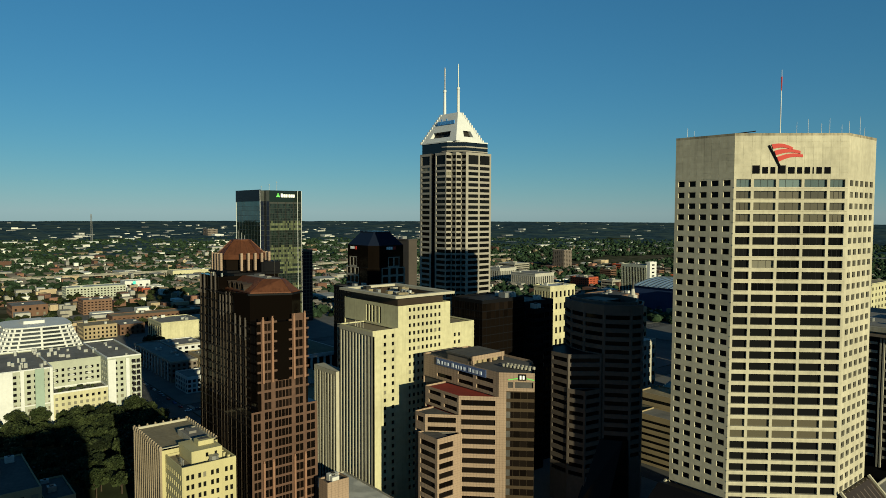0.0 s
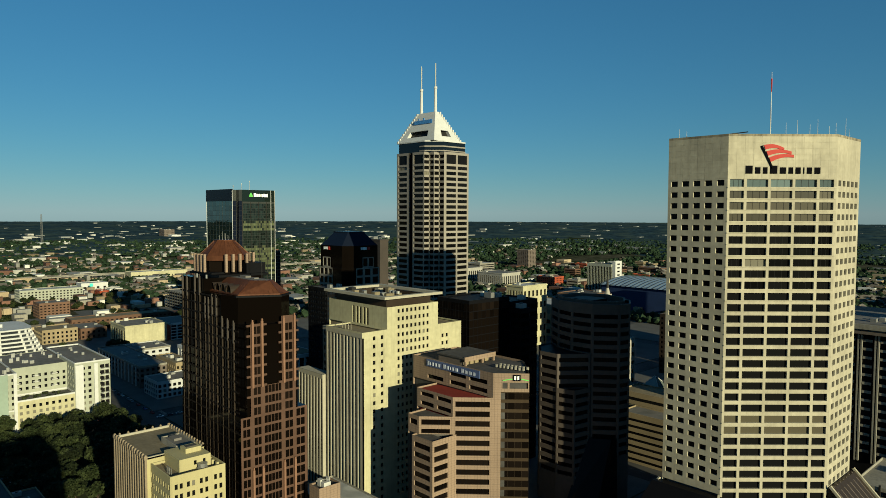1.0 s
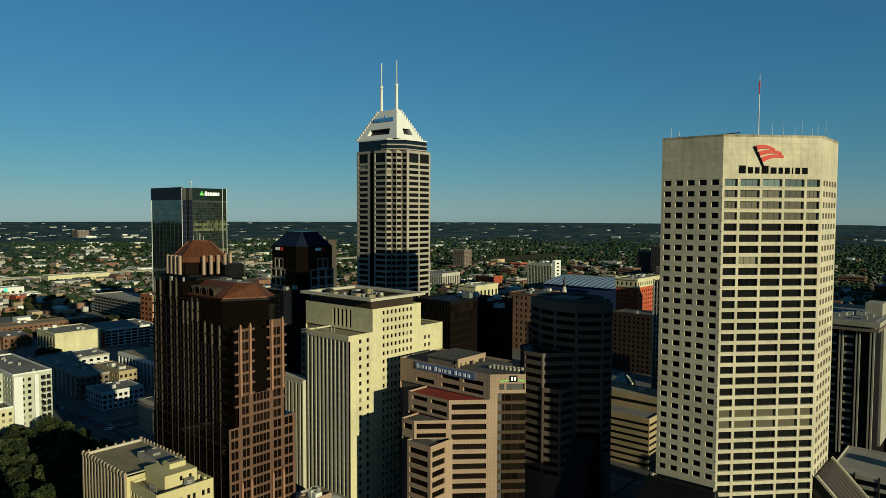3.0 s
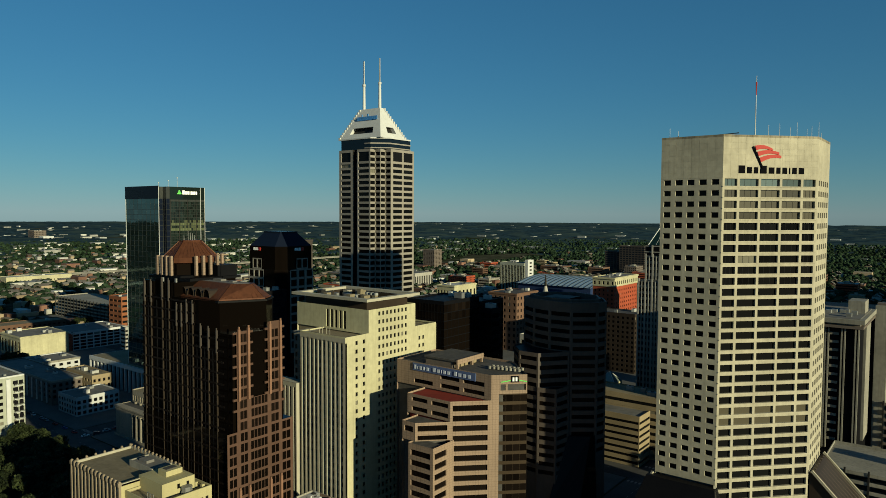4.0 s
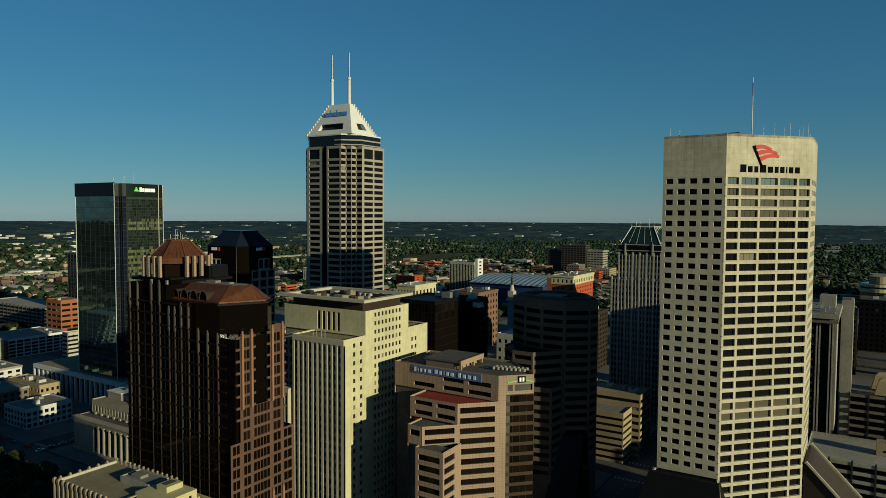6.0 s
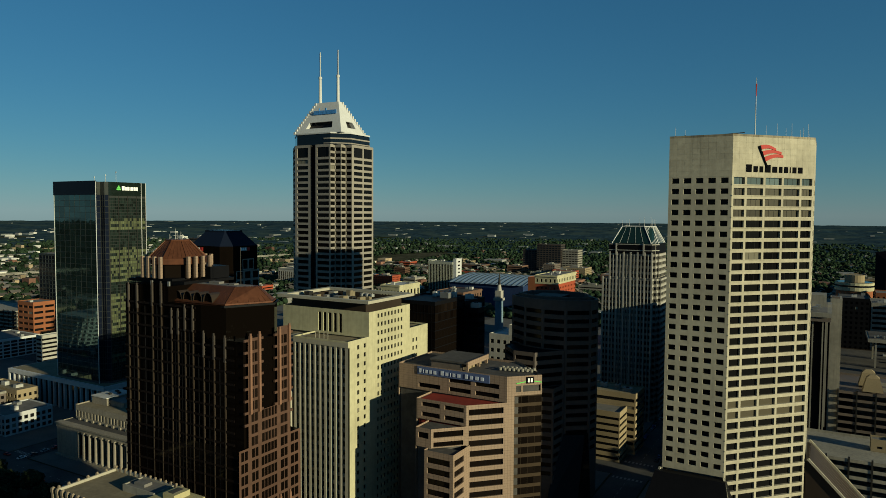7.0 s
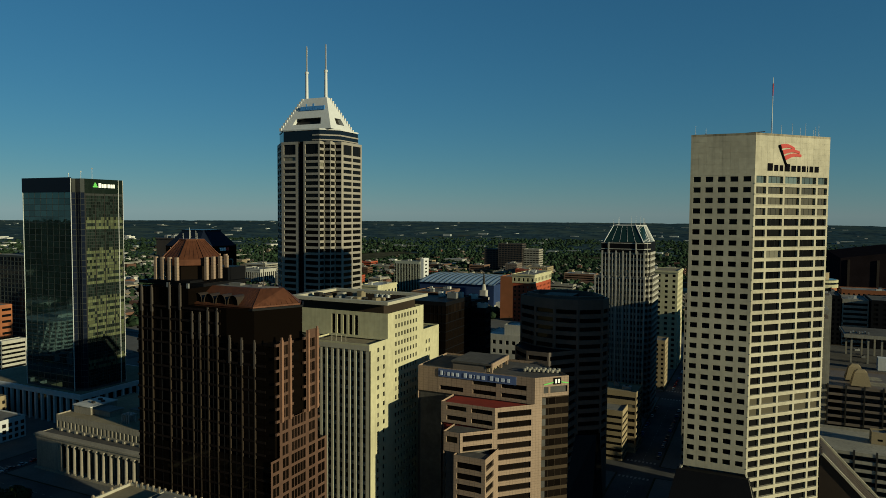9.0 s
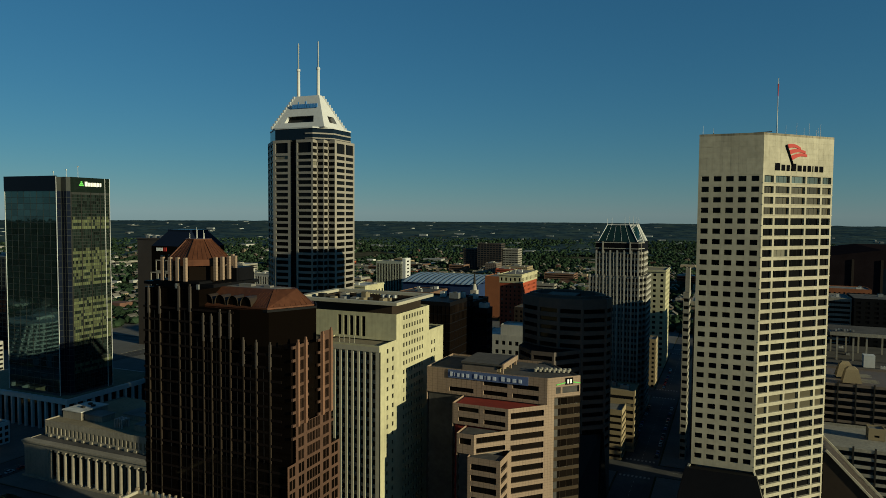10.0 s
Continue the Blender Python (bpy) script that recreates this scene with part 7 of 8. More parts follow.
for z, zz in ((60.3, 63.7), (65.6, 68.0)):
    g = Geo()
    g.tube(-65, 745, z, zz, 17, 17, 28)
    part("parapet_band", g, M["cream"], t, "pale parapet band")
    g = Geo()
    g.tube(-65, 745, zz, zz + 2.1 if z < 62 else zz + 0.3, 15.4, 15.4, 28)
    part("window_band", g, M["glass_blue"], t, "dark window band")
g = Geo()
g.tube(-65, 745, 68, 75.2, 8.6, 8.6, 20)
part("roof_house", g, M["brick_tan"], t, "round tan roof house")


def great_hall():
    t = thing("arena", (-505, 860, 0), "long hall with a pale blue barrel roof and deep blue walls", "hall")
    x0, x1, y0, y1 = -558, -446, 810, 930
    g = Geo()
    g.prism(rect(x0, x1, y0, y1), 0, 37, top=False)
    part("wall", g, M["blue_wall"], t)
    n = 16
    g = Geo()
    for k in range(n):
        a, b = k / n, (k + 1) / n
        z = lambda s: 36 + 13 * math.sin(math.pi * (0.12 + 0.76 * s)) - 13 * math.sin(math.pi * 0.12)
        ya, yb = y0 - 3 + (y1 - y0 + 6) * a, y0 - 3 + (y1 - y0 + 6) * b
        g.poly([(x0 - 2, ya, z(a)), (x1 + 2, ya, z(a)), (x1 + 2, yb, z(b)), (x0 - 2, yb, z(b))])
    part("barrel_roof", g, M["blue_roof"], t, "pale blue ribbed metal barrel roof")
    for i in range(15):
        x = x0 + (x1 - x0) * i / 14
        g = Geo()
        for k in range(n):
            a, b = k / n, (k + 1) / n
            g.bar((x, y0 - 3 + (y1 - y0 + 6) * a, z(a) + 0.25), (x, y0 - 3 + (y1 - y0 + 6) * b, z(b) + 0.25), 0.6)
        part("roof_rib", g, M["metal_frame"], t)
    for xx in (x0, x1):
        g = Geo()
        pts = [(xx, y0 - 3 + (y1 - y0 + 6) * k / n, z(k / n)) for k in range(n + 1)]
        g.poly([(xx, y1, 36.9), (xx, y0, 36.9)] + pts)
        part("gable", g, M["blue_wall"], t)


great_hall()
deck_garage("parking_garage", "grey concrete parking building with long open decks", -990, -850, 365, 410, 6, 24)


def glass_roof():
    t = thing("glass_skylight", (-228, 372, 31), "small green glass pyramid skylight on a pale base", "skylight")
    c = (-219, 360)
    g = Geo()
    g.box(c[0] - 5.5, c[0] + 5.5, c[1] - 5.5, c[1] + 5.5, 31.1, 33)
    part("base", g, M["cream"], t)
    g = Geo()
    g.loft(rect(c[0] - 5.4, c[0] + 5.4, c[1] - 5.4, c[1] + 5.4), 33, rect(c[0] - 0.3, c[0] + 0.3, c[1] - 0.3, c[1] + 0.3), 38.5)
    part("pyramid", g, M["glass_top"], t, "green glass pyramid")
    g = Geo()
    for a in (-1, 1):
        for b in (-1, 1):
            g.bar((c[0] + 5.4 * a, c[1] + 5.4 * b, 33.1), (c[0] + 0.3 * a, c[1] + 0.3 * b, 38.6), 0.25)
    part("hip_ribs", g, M["white"], t)


glass_roof()


# pale stone with the blue of its shade mixed into the colour
M["stone_blued"] = surface("limestone blued as shade", (0.13, 0.19, 0.24), 0.8, vary=0.1, streak=0.1)


def monument():
    t = thing("monument", (-324, 468, 0), "pale stone monument column with a dark figure on top", "monument")
    x, y = -324, 468
    g = Geo()
    for k in range(4):
        g.box(x - 9 + 1.8 * k, x + 9 - 1.8 * k, y - 9 + 1.8 * k, y + 9 - 1.8 * k, 2.5 * k, 2.5 * k + 2.5)
    part("base", g, M["white_stone"], t)
    g = Geo()
    g.loft(rect(x - 3, x + 3, y - 3, y + 3), 10, rect(x - 2.4, x + 2.4, y - 2.4, y + 2.4), 62)
    part("shaft", g, M["stone_blued"], t, "stone shaft coloured blue-grey as in shade")
    g = Geo()
    g.box(x - 3.6, x + 3.6, y - 3.6, y + 3.6, 62, 64)
    g.box(x - 2.6, x + 2.6, y - 2.6, y + 2.6, 64, 70)
    g.tube(x, y, 70, 75, 2.2, 1.2, 10)
    part("capital", g, M["white_stone"], t)
    s = Geo()
    s.tube(x, y, 75, 79, 1.2, 0.9, 8)
    s.tube(x, y, 79, 82.5, 1.0, 0.5, 8)
    s.tube(x, y, 82.5, 84, 0.55, 0.3, 8)
    solo("statue", s, M["metal_dark"], "dark bronze statue on the monument column", "statue")


monument()


# ---- stadium, far off to the right ----
def stadium():
    t = thing("stadium", (130, 1150, 0), "huge brick stadium with a gabled roof, coloured as in shade", "stadium")
    g = Geo()
    pts = [(-150, 0), (150, 0), (150, 74), (70, 86), (-70, 86), (-150, 74)]
    for a, b in zip(pts, pts[1:] + pts[:1]):
        g.poly([(130 + a[0], 1050, a[1]), (130 + b[0], 1050, b[1]), (130 + b[0], 1290, b[1]), (130 + a[0], 1290, a[1])])
    g.poly([(130 + a, 1050, z) for a, z in pts])
    g.poly([(130 + a, 1290, z) for a, z in reversed(pts)])
    # near-black base: the shade on the brick is put into its colour
    part("shell", g, surface("brick darkened as shade", (0.014, 0.010, 0.011), 0.95, vary=0.15, spec=0.0), t)
    for k in range(9):
        g = Geo()
        x = 130 - 140 + 35 * k
        g.box(x - 1.5, x + 1.5, 1048.5, 1050, 0, 72)
        part("pier", g, M["granite_dark"], t)
    g = Geo()
    g.box(60, 200, 1049, 1050.0, 16, 60)
    part("great_window", g, M["glass_blue"], t, "great dark window wall")


stadium()

# ---- streets, kerbs and parked cars ----
NS = [-640, -470, -327, -173, 20]
EW = [-12, 153, 309, 470, 640, 780]
for x in NS:
    g = Geo()
    g.box(x - 9, x + 9, -260, 1000, -0.3, 0.02)
    solo("road", g, M["asphalt"], "straight asphalt city street between the blocks", "road", kind="structure")
for y in EW:
    g = Geo()
    g.box(-1000, 160, y - 8, y + 8, -0.3, 0.028)
    solo("road", g, M["asphalt"], "straight asphalt cross street of the city", "road", kind="structure")
cuts_x = [-1000] + NS + [160]
cuts_y = [-260] + EW + [1000]
for x0, x1 in zip(cuts_x, cuts_x[1:]):
    for y0, y1 in zip(cuts_y, cuts_y[1:]):
        g = Geo()
        g.box(x0 + 10, x1 - 10, y0 + 9, y1 - 9, -0.3, 0.16)
        park = (x0, y0) == (-470, -12)
        solo("pavement", g, M["grass" if park else "pavement"], "mown park lawn inside its kerb" if park else "raised concrete pavement of one city block", "lawn" if park else "pavement", kind="structure")
g = Geo()
for x in NS:
    for k in range(-40, 160):
        if all(abs(k * 6 - y) > 12 for y in EW):
            g.box(x - 0.08, x + 0.08, k * 6, k * 6 + 2.6, 0.02, 0.034)
for y in EW:
    for k in range(-160, 26):
        if all(abs(k * 6 - x) > 13 for x in NS):
            g.box(k * 6, k * 6 + 2.6, y - 0.08, y + 0.08, 0.03, 0.042)
for x in NS:
    for y in EW:
        for k in range(8):
            for e in (-12.2, 12.2):
                g.box(x - 8 + 2 * k, x - 7 + 2 * k, y + e - 1.2, y + e + 1.2, 0.03, 0.046)
solo("road_marking", g, M["paint"], "worn white lane dashes and zebra crossings", "road marking", kind="stuff")


def car(paint):
    t = thing("car", (0, 0, 0), "parked passenger car on the street", "car", "parked cars")
    g = Geo()
    g.loft([(-2.2, -0.9), (2.2, -0.9), (2.2, 0.9), (-2.2, 0.9)], 0.3, [(-2.15, -0.85), (2.1, -0.85), (2.1, 0.85), (-2.15, 0.85)], 0.9)
    part("body", g, paint, t)
    g = Geo()
    g.loft([(-1.7, -0.8), (1.1, -0.8), (1.1, 0.8), (-1.7, 0.8)], 0.9, [(-1.2, -0.68), (0.4, -0.68), (0.4, 0.68), (-1.2, 0.68)], 1.42)
    part("cabin", g, M["glass_blue"], t)
    g = Geo()
    g.box(-1.15, 0.35, -0.66, 0.66, 1.42, 1.47)
    part("car_roof", g, paint, t)
    for x in (-1.4, 1.4):
        for y in (-0.9, 0.9):
            g = Geo()
            n = 10
            for k in range(n):
                a0, a1 = 2 * math.pi * k / n, 2 * math.pi * (k + 1) / n
                g.poly([(x + 0.33 * math.cos(a0), y - 0.1, 0.33 + 0.33 * math.sin(a0)), (x + 0.33 * math.cos(a1), y - 0.1, 0.33 + 0.33 * math.sin(a1)), (x + 0.33 * math.cos(a1), y + 0.1, 0.33 + 0.33 * math.sin(a1)), (x + 0.33 * math.cos(a0), y + 0.1, 0.33 + 0.33 * math.sin(a0))])
            for s in (-0.1, 0.1):
                g.poly([(x + 0.33 * math.cos(2 * math.pi * k / n), y + s, 0.33 + 0.33 * math.sin(2 * math.pi * k / n)) for k in range(n)])
            part("wheel", g, M["metal_dark"], t)
    return t


rng = random.Random(21)
paints = [surface("car paint", c, 0.3, vary=0.03, bump=0) for c in ((0.7, 0.7, 0.7), (0.05, 0.05, 0.06), (0.3, 0.31, 0.33), (0.35, 0.04, 0.03), (0.06, 0.1, 0.25))]
first = [car(m) for m in paints]
spots_left = [(-463.5, 160 + 6.3 * k, 90) for k in range(8)] + [(-430 + 6.5 * k, 147, 0) for k in range(14)] + [(-180.5, 330 + 6.6 * k, 90) for k in range(16)] + [(-166, 330 + 6.6 * k, 90) for k in range(16)] + [(-560 + 6.5 * k, 159, 0) for k in range(14)] + [(-477, 60 + 6.6 * k, 90) for k in range(12)] + [(-176.5, 480 + 9 * k, 90) for k in range(9)]
for i, (x, y, a) in enumerate(spots_left):
    m = pose(x, y, 0.03, 0, 0, a + rng.uniform(-2, 2))
    if i < len(first):
        first[i].matrix_basis = m
    elif rng.random() < 0.72:
        copy_thing(rng.choice(first), m)


# ---- trees ----
def leaf_cloud(g, cx, cy, cz, r, n, rng, size):
    for _ in range(n):
        a, b = rng.uniform(0, 2 * math.pi), math.acos(rng.uniform(-1, 1))
        d = r * rng.uniform(0.75, 1.06)
        x, y, z = cx + d * math.sin(b) * math.cos(a), cy + d * math.sin(b) * math.sin(a), cz + 0.8 * d * math.cos(b)
        e = Euler((rng.uniform(-0.9, 0.9) + 0.5 * b, rng.uniform(-0.9, 0.9), rng.uniform(0, 6.3))).to_matrix()
        s = size * rng.uniform(0.6, 1.3)
        q = [Vector((x, y, z)) + e @ Vector(c) for c in ((-s, -0.6 * s, 0), (s * 0.2, -0.9 * s, 0.1 * s), (s, 0.1 * s, 0), (0.1 * s, 0.9 * s, 0.15 * s))]
        g.poly(q)


def tree(seed, h, r):
    rng = random.Random(seed)
    t = thing("tree", (0, 0, 0), "full leafy street tree in summer green", "tree", "park trees")
    g = Geo()
    g.tube(0, 0, 0, h * 0.35, 0.4, 0.28, 8)
    tips = []
    for k in range(6):
        a = k * 1.05 + rng.uniform(-0.3, 0.3)
        q = (math.cos(a) * r * 0.55, math.sin(a) * r * 0.55, h * rng.uniform(0.5, 0.72))
        g.bar((0, 0, h * rng.uniform(0.25, 0.34)), q, 0.2)
        tips.append(q)
    g.bar((0, 0, h * 0.33), (0, 0, h * 0.8), 0.22)
    part("trunk", g, M["bark"], t)
    g = Geo()
    for q in tips + [(0, 0, h * 0.8), (0.2 * r, 0.1 * r, h * 0.66)]:
        leaf_cloud(g, q[0], q[1], q[2], r * rng.uniform(0.45, 0.64), 220, rng, 0.6)
    part("crown", g, M["leaf"], t)
    return t


kinds = [tree(s, h, r) for s, h, r in ((1, 15, 6.2), (2, 18, 7.0), (3, 13, 5.4), (4, 16, 6.6))]
rng = random.Random(33)
places = []
for _ in range(1600):
    x, y = rng.uniform(-472, -338), rng.uniform(2, 136)
    if all((x - a) ** 2 + (y - b) ** 2 > 44 for a, b in places) and not (abs(x + 395) < 9 and abs(y - 60) < 14):
        places.append((x, y))
    if len(places) > 165:
        break
places += [(-480, 10 + 13 * k) for k in range(9)] + [(-640 + 11, 150 + 12 * k) for k in range(6)] + [(-700 + 9 * k, 205 + 3 * (k % 3)) for k in range(8)]
taken = [(-1205, -1172, 222, 308), (-1012, -976, 205, 246), (-822, -790, 165, 198), (-838, -795, 202, 228), (-905, -878, 215, 330), (-1060, -1012, 130, 170), (-1310, -1281, 335, 378), (-1215, -1192, 338, 352), (-780, -731, 226, 325), (-990, -850, 365, 410)]
for _ in range(240):
    x, y = rng.uniform(-1320, -745), rng.uniform(125, 380)
    if all(not (a - 6 < x < b + 6 and c - 6 < y < d + 6) for a, b, c, d in taken) and math.sin(x * 0.021) + math.cos(y * 0.043) > -0.5:
        places.append((x, y))
for i, (x, y) in enumerate(places):
    k = rng.uniform(0.45, 0.8) if x < -735 else rng.uniform(0.75, 1.02)
    m = pose(x, y, 0.1, 0, 0, rng.uniform(0, 360)) @ Matrix.Diagonal((k, k, k, 1))
    k = kinds[i % 4] if i < 4 else rng.choice(kinds)
    if i < 4:
        k.matrix_basis = m
    else:
        copy_thing(k, m)

# park fountain
t = thing("fountain", (-395, 60, 0), "round stone park fountain among the trees", "fountain")
g = Geo()
g.tube(-395, 60, 0.16, 1.0, 7, 7, 24)
part("basin", g, M["white_stone"], t)
g = Geo()
g.tube(-395, 60, 1.0, 5, 1.4, 0.9, 10)
g.tube(-395, 60, 5, 5.6, 2.2, 2.2, 12)
part("stem", g, M["metal_dark"], t)

# ---- the suburbs ----
rs = np.random.RandomState(7)
ICO_V, ICO_F = None, None
bm = bmesh.new()
bmesh.ops.create_icosphere(bm, subdivisions=1, radius=1.0)
ICO_V = np.array([v.co[:] for v in bm.verts])
ICO_F = np.array([[v.index for v in f.verts] for f in bm.faces])
bm.free()


def ground_at(x, y):
    d = np.hypot(x - CX, y - CY)
    return np.where(d < 1900, 0.0, 69.0 * (np.clip(d - 1900, 0, None) / 2950) ** 1.3)


def soup(name, verts, faces, material, label, category):
    """One joined object of many alike small pieces, from arrays."""
    me = bpy.data.meshes.new(name)
    me.vertices.add(len(verts))
    me.vertices.foreach_set("co", verts.astype(np.float32).ravel())
    k = faces.shape[1]
    me.loops.add(faces.size)
    me.loops.foreach_set("vertex_index", faces.astype(np.int32).ravel())
    me.polygons.add(len(faces))
    me.polygons.foreach_set("loop_start", np.arange(0, faces.size, k, dtype=np.int32))
    me.update(calc_edges=True)
    me.shade_flat()
    me.materials.append(material)
    return tagged(new(name, me), label, category, kind="stuff")


def free(x, y, pad=0.0):
    """Outside the built-up core."""
    east = (x > -1330) & (x < -770) & (y > 120 - pad) & (y < 385 + pad)
    return ~east & ~((x > -770 - pad) & (x < 240 + pad) & (y > -330 - pad) & (y < 745 + pad))


def scatter(n, r0, r1, power=1.0, a0=68, a1=186):
    u = rs.rand(n)
    r = (r0 ** (1 - power) + u * (r1 ** (1 - power) - r0 ** (1 - power))) ** (1 / (1 - power)) if power != 1 else r0 * (r1 / r0) ** u
    a = np.radians(a0 + rs.rand(n) * (a1 - a0))
    return CX + r * np.cos(a), CY + r * np.sin(a), r


def crowns(name, n, r0, r1, s0, s1, power, label, squash=0.85, leaf="leaf_haze"):
    x, y, r = scatter(n, r0, r1, power)
    patch = np.array([noise.noise((a / 260.0, b / 260.0, 0.0)) for a, b in zip(x, y)])
    keep = free(x, y) & (patch > -0.42 + 0.22 * rs.rand(n) - 0.35 * (r > 2200))
    x, y, r = x[keep], y[keep], r[keep]
    n = len(x)
    s = (s0 + (s1 - s0) * rs.rand(n)) * (1 + 0.00005 * r)
    jig = 1 + 0.35 * (rs.rand(n, len(ICO_V), 1) - 0.5)
    v = ICO_V[None] * jig * np.stack([s, s, s * squash], 1)[:, None]
    v[:, :, 0] += x[:, None]
    v[:, :, 1] += y[:, None]
    v[:, :, 2] += (ground_at(x, y) + 0.75 * s)[:, None]
    f = (ICO_F[None] + (np.arange(n) * len(ICO_V))[:, None, None]).reshape(-1, 3)
    return soup(name, v.reshape(-1, 3), f, M[leaf], label, "trees")


crowns("suburb_trees", 44000, 640, 3000, 2.8, 6.2, 0.45, "rounded green trees between the houses of the suburb", leaf="leaf_suburb")


def canopy(name, r0, r1, nr, na, label, a0=60, a1=194):
    """The closed roof of far woods: one rolling sheet that dips under the ground where fields and streets lie."""
    rr = r0 * (r1 / r0) ** np.linspace(0, 1, nr)
    aa = np.radians(np.linspace(a0, a1, na))
    R, A = np.meshgrid(rr, aa, indexing="ij")
    x, y = CX + R * np.cos(A), CY + R * np.sin(A)
    wide = np.array([noise.noise((a / 420.0, b / 420.0, 3.0)) for a, b in zip(x.ravel(), y.ravel())]).reshape(x.shape)
    mid = np.array([noise.noise((a / 90.0, b / 90.0, 8.0)) for a, b in zip(x.ravel(), y.ravel())]).reshape(x.shape)
    cover = np.clip((wide + 0.35 * mid) * 2.2 - 0.55 + 1.9 * (R - r0) / (r1 - r0), -1, 1)
    z = ground_at(x, y) + 3.2 + 4.2 * cover + 1.3 * mid + rs.uniform(-0.7, 0.7, x.shape)
    v = np.stack([x, y, z], -1).reshape(-1, 3)
    i = (np.arange(nr - 1)[:, None] * na + np.arange(na - 1)[None]).ravel()
    f = np.stack([i, i + na, i + na + 1, i + 1], 1)
    ob = soup(name, v, f, M["leaf_haze"], label, "woods")
    ob.data.shade_smooth()
    return ob


canopy("far_woods", 2150, 4800, 150, 760, "continuous woods towards the horizon, blued and lightened as haze")

BOX_F = np.array([(0, 1, 5, 4), (1, 2, 6, 5), (2, 3, 7, 6), (3, 0, 4, 7), (4, 5, 6, 7)])


def boxes(x, y, sx, sy, z0, h, turn):
    c, s = np.cos(turn), np.sin(turn)
    v = np.zeros((len(x), 8, 3))
    for k, (a, b) in enumerate(((-1, -1), (1, -1), (1, 1), (-1, 1))):
        for j in (0, 4):
            v[:, k + j, 0] = x + c * a * sx / 2 - s * b * sy / 2
            v[:, k + j, 1] = y + s * a * sx / 2 + c * b * sy / 2
            v[:, k + j, 2] = z0 + (h if j else -1.0)
    f = (BOX_F[None] + (np.arange(len(x)) * 8)[:, None, None]).reshape(-1, 4)
    return v.reshape(-1, 3), f


def halls(name, n, r0, r1, lo, hi, h0, h1, material, label, power=0.7, even=False, a0=68):
    x, y, r = scatter(n, r0, r1, power, a0)
    a = np.degrees(np.arctan2(y - CY, x - CX)) % 360
    keep = free(x, y, 15) & (even | (rs.rand(n) < np.clip((a - 122) / 26, np.where(r < 1900, 0.75, 0.1), 1.0))) & (even | (rs.rand(n) < np.clip(1.9 - r / 2200, 0.25, 1.0)))
    x, y = x[keep], y[keep]
    n = len(x)
    x = np.round(x / 46) * 46 + rs.uniform(-9, 9, n)
    sx, sy = lo + (hi - lo) * rs.rand(n) ** 1.8, lo + (hi - lo) * rs.rand(n) ** 1.8
    v, f = boxes(x, y, sx, sy, ground_at(x, y), h0 + (h1 - h0) * rs.rand(n) ** 2, np.zeros(n))
    return soup(name, v, f, material, label, "buildings")


halls("pale_sheds", 560, 850, 4600, 9, 60, 4, 12, M["shed_pale"], "low pale warehouses and shops of the suburb")
halls("tan_sheds", 330, 850, 2600, 9, 46, 4, 13, M["shed_tan"], "low tan brick warehouses and shops")
halls("brick_sheds", 200, 850, 2400, 9, 40, 5, 14, M["shed_brick"], "low brown brick warehouses and shops")
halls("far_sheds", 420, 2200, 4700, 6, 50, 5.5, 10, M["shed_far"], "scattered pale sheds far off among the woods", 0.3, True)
halls("east_sheds", 520, 1350, 4300, 6, 44, 4.5, 10, M["shed_pale"], "pale shops and warehouses along the eastern roads", 0.6, True, 141)
halls("grey_lots", 320, 800, 3000, 20, 90, 0.1, 1.2, M["roof_grey"], "grey car parks and yards of the suburb")

# low shops, halls and yards of the near east side
rt = np.random.RandomState(19)
built = [(-1205, -1172, 222, 308), (-1012, -976, 205, 246), (-822, -790, 165, 198), (-838, -795, 202, 228), (-905, -878, 215, 330), (-1060, -1012, 130, 170), (-1310, -1281, 335, 378), (-1215, -1192, 338, 352), (-780, -731, 226, 325), (-990, -850, 365, 410)]
for name, n, lo, hi, h0, h1, mat, label in (
        ("pale_sheds", 60, 6, 28, 4, 8, "shed_pale", "low pale shops of the near east side"),
        ("tan_sheds", 56, 6, 26, 4, 9, "shed_tan", "low tan brick shops of the near east side"),
        ("brick_sheds", 60, 6, 26, 4, 9, "shed_brick", "low brown brick shops of the near east side"),
        ("grey_sheds", 30, 8, 26, 3, 7, "concrete", "low grey concrete halls of the near east side"),
        ("tan_lots", 60, 18, 55, 0.16, 0.3, "pavement", "pale concrete parking yards of the near east side")):
    x, y = rt.uniform(-1330, -795, n), rt.uniform(125, 385, n)
    sx, sy = lo + (hi - lo) * rt.rand(n) ** 1.6, lo + (hi - lo) * rt.rand(n) ** 1.6
    keep = np.ones(n, bool)
    for a, b, c, d in built:
        keep &= ~((x > a - sx / 2 - 2) & (x < b + sx / 2 + 2) & (y > c - sy / 2 - 2) & (y < d + sy / 2 + 2))
    if h1 > 1:
        for i in range(n):
            if keep[i]:
                built.append((x[i] - sx[i] / 2, x[i] + sx[i] / 2, y[i] - sy[i] / 2, y[i] + sy[i] / 2))
    v, f = boxes(x[keep], y[keep], sx[keep], sy[keep], np.zeros(keep.sum()), h0 + (h1 - h0) * rt.rand(keep.sum()), np.zeros(keep.sum()))
    soup(name, v, f, M[mat], label, "buildings")
t = thing("pole_sign", (-1253, 343, 0), "tall post with a teal sign board", "sign")
g = Geo()
g.box(-1253.3, -1252.7, 342.7, 343.3, 0, 12)
part("post", g, M["metal_pale"], t)
g = Geo()
g.box(-1253.2, -1252.6, 340.5, 345.5, 9.5, 14.5)
part("board", g, M["sign_teal"], t, "teal sign board")

